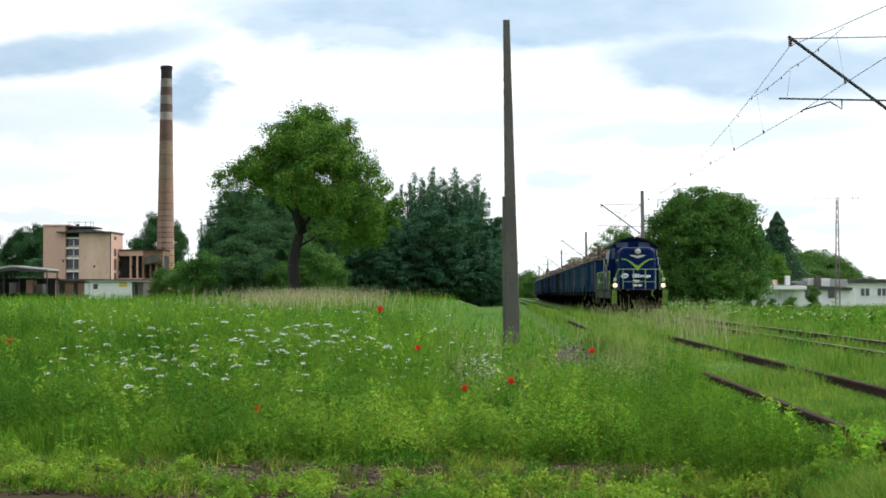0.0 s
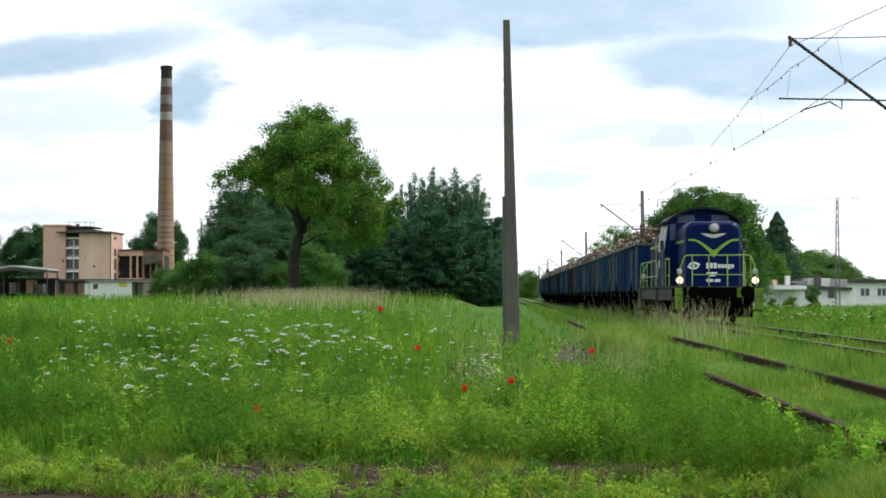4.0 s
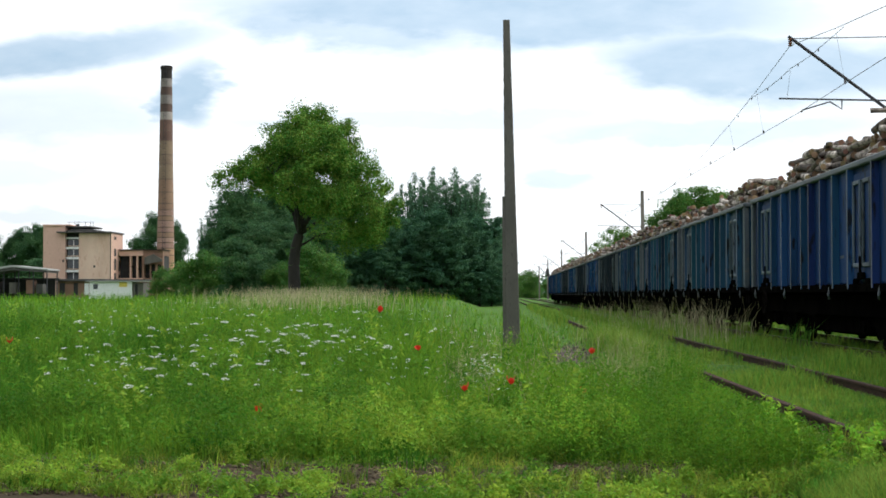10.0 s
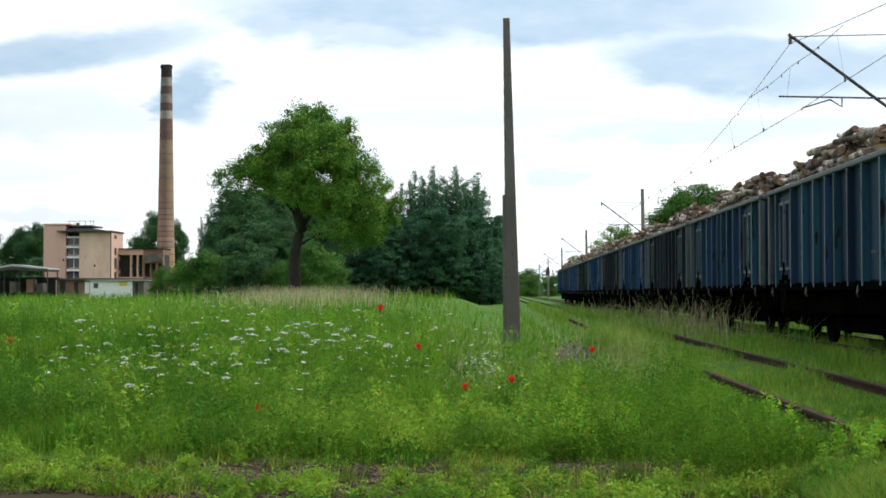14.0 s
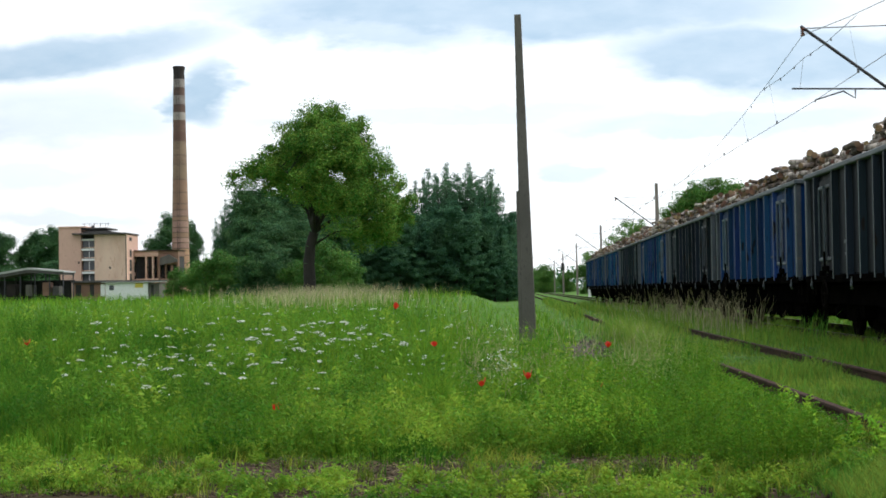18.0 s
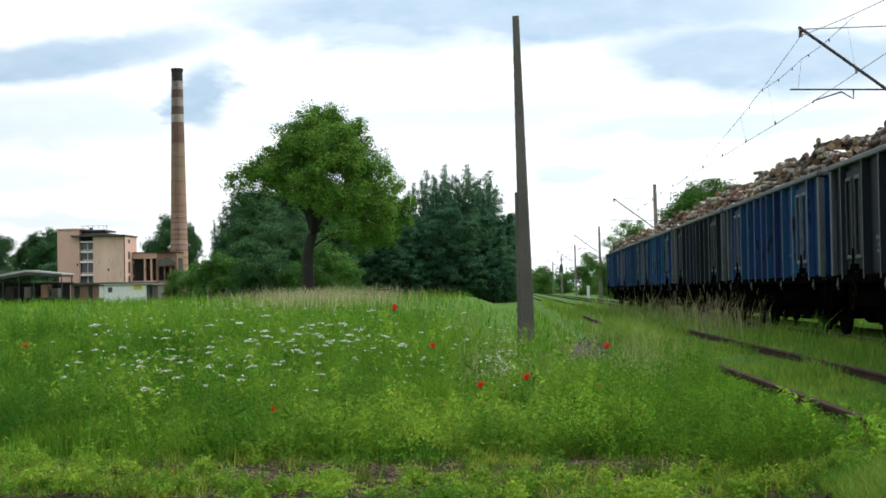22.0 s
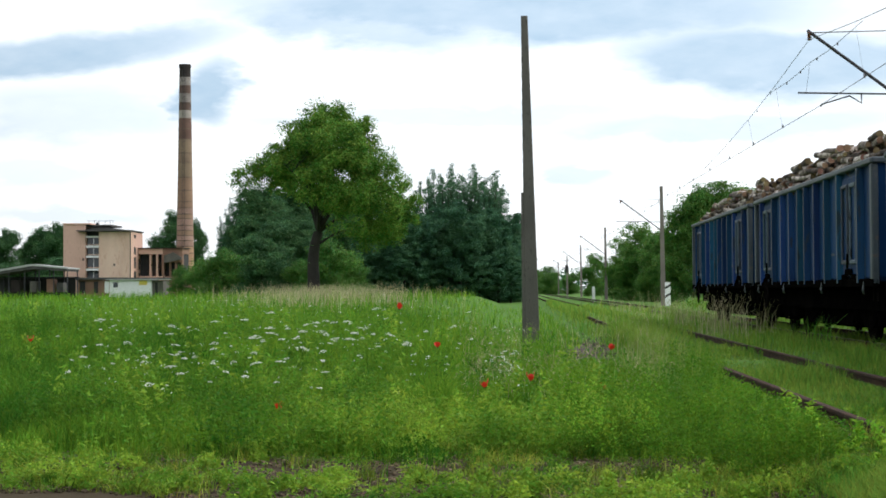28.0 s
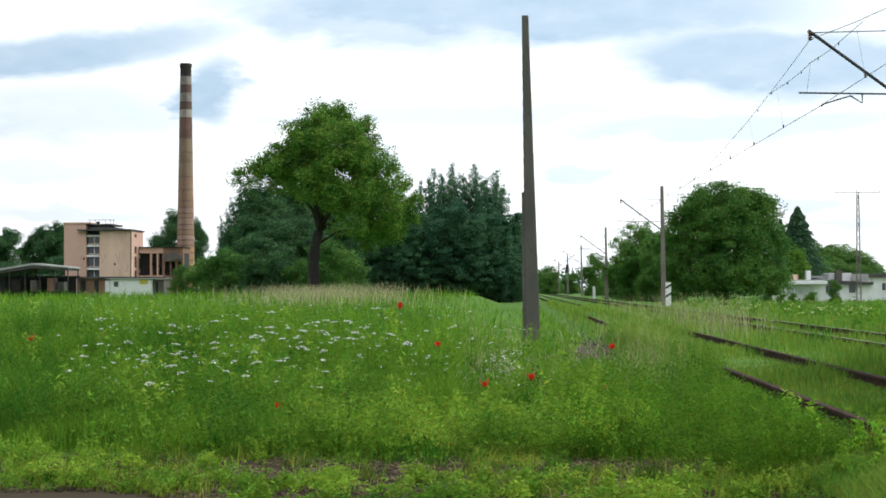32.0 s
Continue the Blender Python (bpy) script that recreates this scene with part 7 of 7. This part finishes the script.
def weeds(x, y, h, leaves, leaf, rng, bushy=0.10):
    """Leafy plants: a stem and leaves along it."""
    n = len(x)
    base = np.stack([x, y, ground_z(x, y)], 1)
    t = rng.uniform(0.12, 1.0, (n, leaves))
    a = rng.uniform(0, 6.283, (n, leaves))
    r = bushy * (1.15 - t * 0.8) * rng.uniform(0.3, 1.2, (n, leaves))
    sway = rng.normal(size=(n, 1, 2)) * 0.10
    p = base[:, None, :] + np.stack([np.cos(a) * r + sway[..., 0] * t, np.sin(a) * r + sway[..., 1] * t, t * h[:, None]], 2)
    v, f = leaf_quads(p.reshape(-1, 3), leaf, leaf * 0.3, rng, -0.25, 0.5)
    sv, sf = blades(x, y, h, np.full(n, 0.007), rng, 0.1)
    return np.concatenate([v, sv]), np.concatenate([f, sf + len(v)])


def grow_weeds():
    rng = np.random.default_rng(61)
    x, y = scatter(3400, rng, 12.9, 40)
    keep = (x < 2.2) & (wave(x, y, 0.9) > -0.15)
    x, y = x[keep], y[keep]
    v, f = weeds(x, y, under_rail(x, y, rng.uniform(0.22, 0.62, len(x)) * (1 - 0.7 * smooth01((x - 0.8) / 0.8)), 0.1), 36, 0.062, rng)
    stuff("meadow_weeds", "leafy green meadow herbs", v, f, "weed", "plants")
    # feathery light herbs right of the middle, by the siding
    x, y = scatter(1700, rng, 10.8, 21, 960, 1660)
    keep = (x < 2.45) & (wave(x + 3, y, 0.8) > -0.35) & ((y > 13) | (x > 1.55))
    x, y = x[keep], y[keep]
    v, f = weeds(x, y, under_rail(x, y, rng.uniform(0.3, 0.72, len(x)), 0.12), 70, 0.036, rng, 0.085)
    stuff("feathery_herbs", "feathery deep green herbs by the siding", v, f, "herb_deep", "plants")
    # low broad leaves by the bare earth
    x, y = scatter(1100, rng, 9.8, 14.2)
    keep = wave(x, y, 2.0) + 0.4 * wave(x, y, 5) > 0.0 + 0.75 * np.exp(-((y - 12.2) / 0.55) ** 2) * smooth01((x + 2.3) / 0.8) * smooth01((1.9 - x) / 0.6)
    x, y = x[keep], y[keep]
    k = y > road_edge(x)
    x, y = x[k], y[k]
    v, f = weeds(x, y, rng.uniform(0.03, 0.15, len(x)), 22, 0.042, rng, 0.07)
    stuff("ground_leaves", "low broad-leaved weeds on the earth", v, f, "weed", "plants")
    # leafy clumps on the earth
    cx, cy = scatter(130, rng, 10.3, 13.8)
    keep = wave(cx + 5, cy, 1.1) > -0.2 + 1.2 * np.exp(-((cy - 12.2) / 0.6) ** 2)
    cx, cy = np.repeat(cx[keep], 4), np.repeat(cy[keep], 4)
    x, y = cx + rng.normal(size=len(cx)) * 0.05, cy + rng.normal(size=len(cx)) * 0.05
    k = y > road_edge(x)
    x, y = x[k], y[k]
    v, f = weeds(x, y, rng.uniform(0.06, 0.19, len(x)), 30, 0.046, rng, 0.075)
    stuff("leafy_clumps", "leafy yellow-green clumps on the earth", v, f, "weed_light", "plants")
    # bright tall herbs scattered in the meadow
    x, y = scatter(420, rng, 13.4, 34, 0, 1500)
    keep = (x < 1.0) & (wave(x, y + 7, 1.6) > 0.0)
    x, y = x[keep], y[keep]
    v, f = weeds(x, y, rng.uniform(0.35, 0.78, len(x)), 42, 0.085, rng, 0.10)
    stuff("tall_herbs", "tall light green leafy herbs in the meadow", v, f, "weed_light", "plants")
    # light leafy herbs along the earth's edge
    x, y = scatter(420, rng, 13.0, 16.5, 480, 1120)
    keep = wave(x, y + 3, 1.4) > -0.1
    x, y = x[keep], y[keep]
    v, f = weeds(x, y, rng.uniform(0.18, 0.5, len(x)), 46, 0.055, rng, 0.10)
    stuff("edge_herbs", "light green herbs along the bare earth", v, f, "weed_light", "plants")
    # pointed light herbs by the siding's near rail
    x, y = np.concatenate([rng.normal(2.0, 0.08, 12), rng.normal(2.5, 0.12, 16)]), np.concatenate([rng.normal(11.8, 0.25, 12), rng.normal(10.9, 0.25, 16)])
    v, f = weeds(x, y, np.concatenate([rng.uniform(0.28, 0.52, 12), rng.uniform(0.10, 0.27, 16)]), 60, 0.055, rng, 0.06)
    stuff("pointed_herbs", "light green pointed-leaf herbs beside the rail", v, f, "herb_bright", "plants")
    # small white and yellow florets in the grass
    x, y = scatter(520, rng, 14.5, 45, 30, 900)
    k = (x / y * FOCAL + VPX > 80) & (wave(x, y, 0.9) > -0.2)
    x, y = x[k], y[k]
    h = rng.uniform(0.35, 0.72, len(x))
    p = np.repeat(np.stack([x, y, ground_z(x, y) + h], 1), 4, 0) + rng.normal(size=(4 * len(x), 3)) * [0.018, 0.018, 0.005]
    v, f = leaf_quads(p, 0.018, 0.016, rng, 0, 3.0)
    stuff("small_florets", "tiny white florets over the meadow grass", v, f, "umbel", "flowers")
    # daisies by the pole
    x, y = rng.normal(-0.22, 0.10, 70), rng.normal(22.5, 1.6, 70)
    p = np.repeat(np.stack([x, y, ground_z(x, y) + rng.uniform(0.25, 0.5, 70)], 1), 5, 0) + rng.normal(size=(350, 3)) * [0.014, 0.014, 0.004]
    v, f = leaf_quads(p, 0.022, 0.02, rng, 0, 2.0)
    stuff("daisies", "small white daisies beside the concrete pole", v, f, "umbel", "flowers")
    # rough herbs and yellow flowers right of the line
    x, y = scatter(1500, rng, 32, 125, 1180, 1800)
    k = (x > 9.3) & (wave(x, y, 0.35) > -0.1)
    x, y = x[k], y[k]
    v, f = weeds(x, y, rng.uniform(0.25, 0.8, len(x)), 40, 0.13, rng, 0.22)
    stuff("field_herbs", "rough leafy herbs beyond the railway", v, f, "weed", "plants")
    x, y = scatter(420, rng, 32, 110, 1180, 1800)
    k = (x > 9.3) & (wave(x + 2, y, 0.3) > 0.0)
    x, y = x[k], y[k]
    p = np.repeat(np.stack([x, y, ground_z(x, y) + rng.uniform(0.3, 0.6, len(x))], 1), 5, 0) + rng.normal(size=(5 * len(x), 3)) * [0.06, 0.06, 0.02]
    v, f = leaf_quads(p, 0.06, 0.055, rng, 0, 3.0)
    stuff("field_florets", "pale yellow and white florets beyond the railway", v, f, "floret_yellow", "flowers")
    # earth clods and gravel
    def stones(x, y, r, sink):
        n = len(x)
        d = np.array([(1, 0, 0), (-1, 0, 0), (0, 1, 0), (0, -1, 0), (0, 0, 1), (0, 0, -1)], float)
        tri = np.array([(0, 2, 4), (2, 1, 4), (1, 3, 4), (3, 0, 4), (2, 0, 5), (1, 2, 5), (3, 1, 5), (0, 3, 5)])
        v = d[None] * r[:, None, None] * rng.uniform(0.6, 1.3, (n, 6, 1))
        a = rng.uniform(0, 6.28, n)
        c, s = np.cos(a)[:, None], np.sin(a)[:, None]
        v = np.stack([v[..., 0] * c - v[..., 1] * s, v[..., 0] * s + v[..., 1] * c, v[..., 2] * 0.7], 2)
        v += np.stack([x, y, ground_z(x, y) + r * sink], 1)[:, None]
        return v.reshape(-1, 3), (np.arange(n)[:, None, None] * 6 + tri[None]).reshape(-1, 3)
    x, y = scatter(12000, rng, 9.6, 13.4)
    keep = wave(x, y, 1.3) < 0.15 + 0.7 * np.exp(-((y - 12.2) / 0.55) ** 2) * smooth01((x + 2.3) / 0.8)
    x, y = x[keep], y[keep]
    k = y > road_edge(x) - 0.03
    x, y = x[k], y[k]
    v, f = stones(x, y, rng.uniform(0.004, 0.024, len(x)) * np.where(rng.uniform(0, 1, len(x)) < 0.05, 1.7, 1), 0.15)
    stuff("earth_clods", "loose dark brown clods of earth", v, f, "soil", "soil")
    n = 3000
    y = rng.normal(33, 3.2, n)
    x = rng.normal(1.38, 0.23, n) + 0.04 * (y - 33)
    v, f = stones(x, y, rng.uniform(0.015, 0.05, n), 0.4)
    v[:, 2] += 0.10 * np.exp(-np.hypot((v[:, 0] - 1.5) / 0.3, (v[:, 1] - 33) / 4) ** 2)
    stuff("gravel_heap", "small heap of grey-brown gravel in the grass", v, f, "gravel", "gravel")


def mound_leaves(cx, cy, rad, high, per, leaf, slim, rng, cap=None):
    """Leaves over rounded clumps of herbs: dense on the dome, thinner inside it."""
    n = len(cx)
    a, r = rng.uniform(0, 6.283, (n, per)), np.sqrt(rng.uniform(0, 1, (n, per)))
    wob = 1 + 0.22 * np.sin(3 * a + cx[:, None] * 9) + 0.14 * np.sin(7 * a + cy[:, None] * 5)
    x = (cx[:, None] + np.cos(a) * r * rad[:, None] * wob).ravel()
    y = (cy[:, None] + np.sin(a) * r * rad[:, None] * wob).ravel()
    dome = high[:, None] * (1 - r ** 2.2) ** 0.6 * (0.86 + 0.20 * np.sin(5 * a + 11 * r + cx[:, None] * 4))
    top = np.maximum(dome, 0.04).ravel()
    if cap is not None:
        top = cap(x, y, top)
    z = ground_z(x, y) + top * rng.uniform(0.0, 1.0, n * per) ** 0.35 + rng.exponential(0.02, n * per)
    return leaf_quads(np.stack([x, y, z], 1), leaf, leaf * slim, rng, -0.35, 0.7)


def grow_mounds():
    """Rounded clumps of herbs that give the meadow its swells and hollows."""
    rng = np.random.default_rng(83)

    def seeds(n, d0, d1, px0, px1, test=None):
        x, y = scatter(n, rng, d0, d1, px0, px1)
        k = open_gravel(x, y, rng) & (y > road_edge(x) + 0.05)
        if test is not None:
            k &= test(x, y)
        return x[k], y[k]
    low = lambda x, y, h: under_rail(x, y, h, 0.08)
    # feathery mass beside the siding
    x, y = seeds(44, 11.9, 19, 990, 1560, lambda x, y: x < 2.1)
    v, f = mound_leaves(x, y, rng.uniform(0.20, 0.42, len(x)), rng.uniform(0.25, 0.60, len(x)), 900, 0.034, 0.26, rng, low)
    stuff("feathery_clumps", "rounded feathery green herb clumps beside the siding", v, f, "herb_deep", "plants")
    x, y = seeds(30, 12.8, 18, 960, 1400, lambda x, y: x < 1.9)
    v, f = mound_leaves(x, y, rng.uniform(0.12, 0.28, len(x)), rng.uniform(0.34, 0.66, len(x)), 420, 0.040, 0.28, rng, low)
    stuff("fresh_clumps", "fresh yellow-green herb clumps beside the siding", v, f, "herb_bright", "plants")
    # sunny herbs along the earth's edge
    x, y = seeds(34, 13.1, 17.5, 470, 1090)
    v, f = mound_leaves(x, y, rng.uniform(0.16, 0.36, len(x)), rng.uniform(0.24, 0.55, len(x)), 620, 0.046, 0.34, rng)
    stuff("sunny_clumps", "sunlit yellow-green herb clumps at the meadow's edge", v, f, "weed_light", "plants")
    # swells of the tall meadow
    x, y = seeds(70, 14.2, 32, -120, 860, lambda x, y: wave(x, y, 0.8) > -0.25)
    v, f = mound_leaves(x, y, rng.uniform(0.25, 0.60, len(x)), rng.uniform(0.48, 0.80, len(x)), 900, 0.050, 0.24, rng)
    stuff("meadow_clumps", "rounded deep green clumps in the tall meadow", v, f, "weed", "plants")
    # leafy clumps over the trodden strip
    bare = lambda x, y: np.exp(-((y - 12.3) / 0.8) ** 2) * smooth01((x + 2.3) / 0.6) * smooth01((1.7 - x) / 0.6) < 0.3
    x, y = seeds(105, 9.9, 13.2, -130, 1700, bare)
    v, f = mound_leaves(x, y, rng.uniform(0.06, 0.20, len(x)), rng.uniform(0.06, 0.21, len(x)), 300, 0.036, 0.45, rng)
    stuff("strip_clumps", "low leafy lime green clumps on the trodden strip", v, f, "weed_light", "plants")


def poppy(px, py, d, size=0.052):
    p = sight(px, py, d)
    g = gz(p.x, p.y)
    t = thing("poppy", "red poppy on a thin green stem", "flower", pose(p.x, p.y, g), group="poppies in the meadow")
    h = p.z - g
    rng = random.Random(int(px))
    s = Shape()
    for k in range(4):
        a = k * math.pi / 2 + rng.uniform(-0.3, 0.3)
        c, si = math.cos(a), math.sin(a)
        w = size * 0.62
        up = rng.uniform(0.9, 1.7) * size
        s.add([(0, 0, h - 0.01), (c * size * 0.6 - si * w, si * size * 0.6 + c * w, h + up * 0.5), (c * size * 0.8 - si * w * 0.5, si * size * 0.8 + c * w * 0.5, h + up),
               (c * size * 0.8 + si * w * 0.5, si * size * 0.8 - c * w * 0.5, h + up), (c * size * 0.6 + si * w, si * size * 0.6 - c * w, h + up * 0.5)], [(0, 1, 2, 3, 4)])
    part("petals", s, M["poppy"], t, "scarlet petals")
    part("heart", Shape().lathe([(0.006, -0.01), (0.012, 0.005), (0.004, 0.02)], (0, 0, h), n=8), M["black_paint"], t)
    part("stem", Shape().path([(0, 0, -0.03), (rng.uniform(-0.03, 0.03), 0, h * 0.5), (0, 0, h)], 0.004, 5), M["weed"], t)


M["poppy"] = surface("poppy_petals", (0.62, 0.02, 0.012), (0.72, 0.045, 0.015), 0.5, scale=20, fine=90, bump=0.05, through_light=0.3)
M["floret_yellow"] = surface("yellow_florets", (0.66, 0.60, 0.14), (0.72, 0.70, 0.50), 0.7, scale=1.5, fine=30, bump=0, per="island", spread=0.15, through_light=0.25)
M["umbel"] = surface("white_florets", (0.74, 0.755, 0.69), (0.82, 0.825, 0.78), 0.7, scale=20, fine=90, bump=0, per="island", spread=0.12, through_light=0.25)


def umbel_plants():
    rng = random.Random(71)
    nr = np.random.default_rng(72)
    bases = []
    for k in range(5):
        h = 1.0
        t = thing("umbel_plant", "white-flowered umbel plant on a tall green stem", "flower", pose(0, 0, 0), group="white umbel flowers in the meadow")
        rad = 0.026 + 0.008 * k
        q = 10 + 3 * k
        a, r = nr.uniform(0, 6.283, q), rad * 1.25 * np.sqrt(nr.uniform(0, 1, q))
        p = np.stack([np.cos(a) * r, np.sin(a) * r, h + 0.012 - r * r * 6 + nr.normal(size=q) * 0.003], 1)
        p = np.repeat(p, 8, 0) + nr.normal(size=(q * 8, 3)) * [0.0065, 0.0065, 0.0015]
        v, f = leaf_quads(p, 0.014, 0.012, nr, 0, 3.5)
        part("umbel", tri_mesh("umbel", v, f, M["umbel"]), None, t)
        s = Shape().path([(0.02, 0.01, -0.05), (0.01, 0, h * 0.5), (0, 0, h - 0.05)], 0.0045, 5)
        for i in range(7):
            aa = i * 0.9
            s.tube((0, 0, h - 0.06), (math.cos(aa) * rad * 0.7, math.sin(aa) * rad * 0.7, h + 0.005), 0.002, n=4)
        part("stem", s, M["weed"], t)
        bases.append(t)
    spots = []
    for _ in range(104):
        px, py = (rng.gauss(330, 150), rng.gauss(628, 38)) if rng.random() < 0.5 else (rng.gauss(555, 60), rng.gauss(590, 24)) if rng.random() < 0.7 else (rng.gauss(380, 230), rng.gauss(610, 45))
        if 20 < px < 760 and 540 < py < 715:
            spots.append((px, py))
    for _ in range(9):
        spots.append((rng.uniform(760, 880), rng.uniform(540, 640)))
    used = 0
    for px, py in spots:
        z_over = rng.uniform(0.62, 0.86)
        best = None
        for d in np.arange(13.5, 34, 0.25):
            p = sight(px, py, d)
            if best is None or abs(p.z - gz(p.x, d) - z_over) < best[0]:
                best = (abs(p.z - gz(p.x, d) - z_over), p)
        p = best[1]
        g = gz(p.x, p.y)
        h = p.z - g
        if not 0.3 < h < 1.1:
            continue
        m = pose(p.x, p.y, g, rng.uniform(-12, 12), rng.uniform(-12, 12), rng.uniform(0, 360)) @ Matrix.Diagonal((*[rng.choice((0.38, 0.45, 0.55, 0.7, 0.95))] * 2, h, 1))
        if used < len(bases):
            bases[used].matrix_basis = m
        else:
            src = bases[used % len(bases)]
            keep = src.matrix_basis.copy()
            c = copy_thing(src, Matrix())
            c.matrix_basis = m
        used += 1


grow_grass()
grow_weeds()
grow_mounds()
for spec in ((672, 553, 19), (740, 620, 18), (1047, 626, 18), (822, 692, 15.5), (904, 680, 16), (17, 607, 20), (458, 731, 14.5), (1031, 698, 16)):
    poppy(*spec)
umbel_plants()
# ---------- what moves ----------
TRAVEL = ((0, 97.2), (3, 75.0), (6, 52.8), (8.8, 32.4), (13, 1.1), (19, -44.5), (23, -74.9), (28, -112.9), (30.4, -131.1), (32, -143.2))


def train_at(t):
    for (t0, a), (t1, b) in zip(TRAVEL, TRAVEL[1:]):
        if t <= t1:
            return a + (b - a) * (t - t0) / (t1 - t0)
    return TRAVEL[-1][1]


def motions():
    for ob, back in MOVING:
        walk(ob, [(t, pose(MAIN_X, s + back, 0)) for t, s in TRAVEL])
    times = [i / 15 for i in range(481)]
    turns = [math.degrees((train_at(0) - train_at(t)) / WHEEL_R) for t in times]
    for w, y in WHEELS:
        walk(w, [(t, pose(0, y, WHEEL_R, a)) for t, a in zip(times, turns)])


motions()
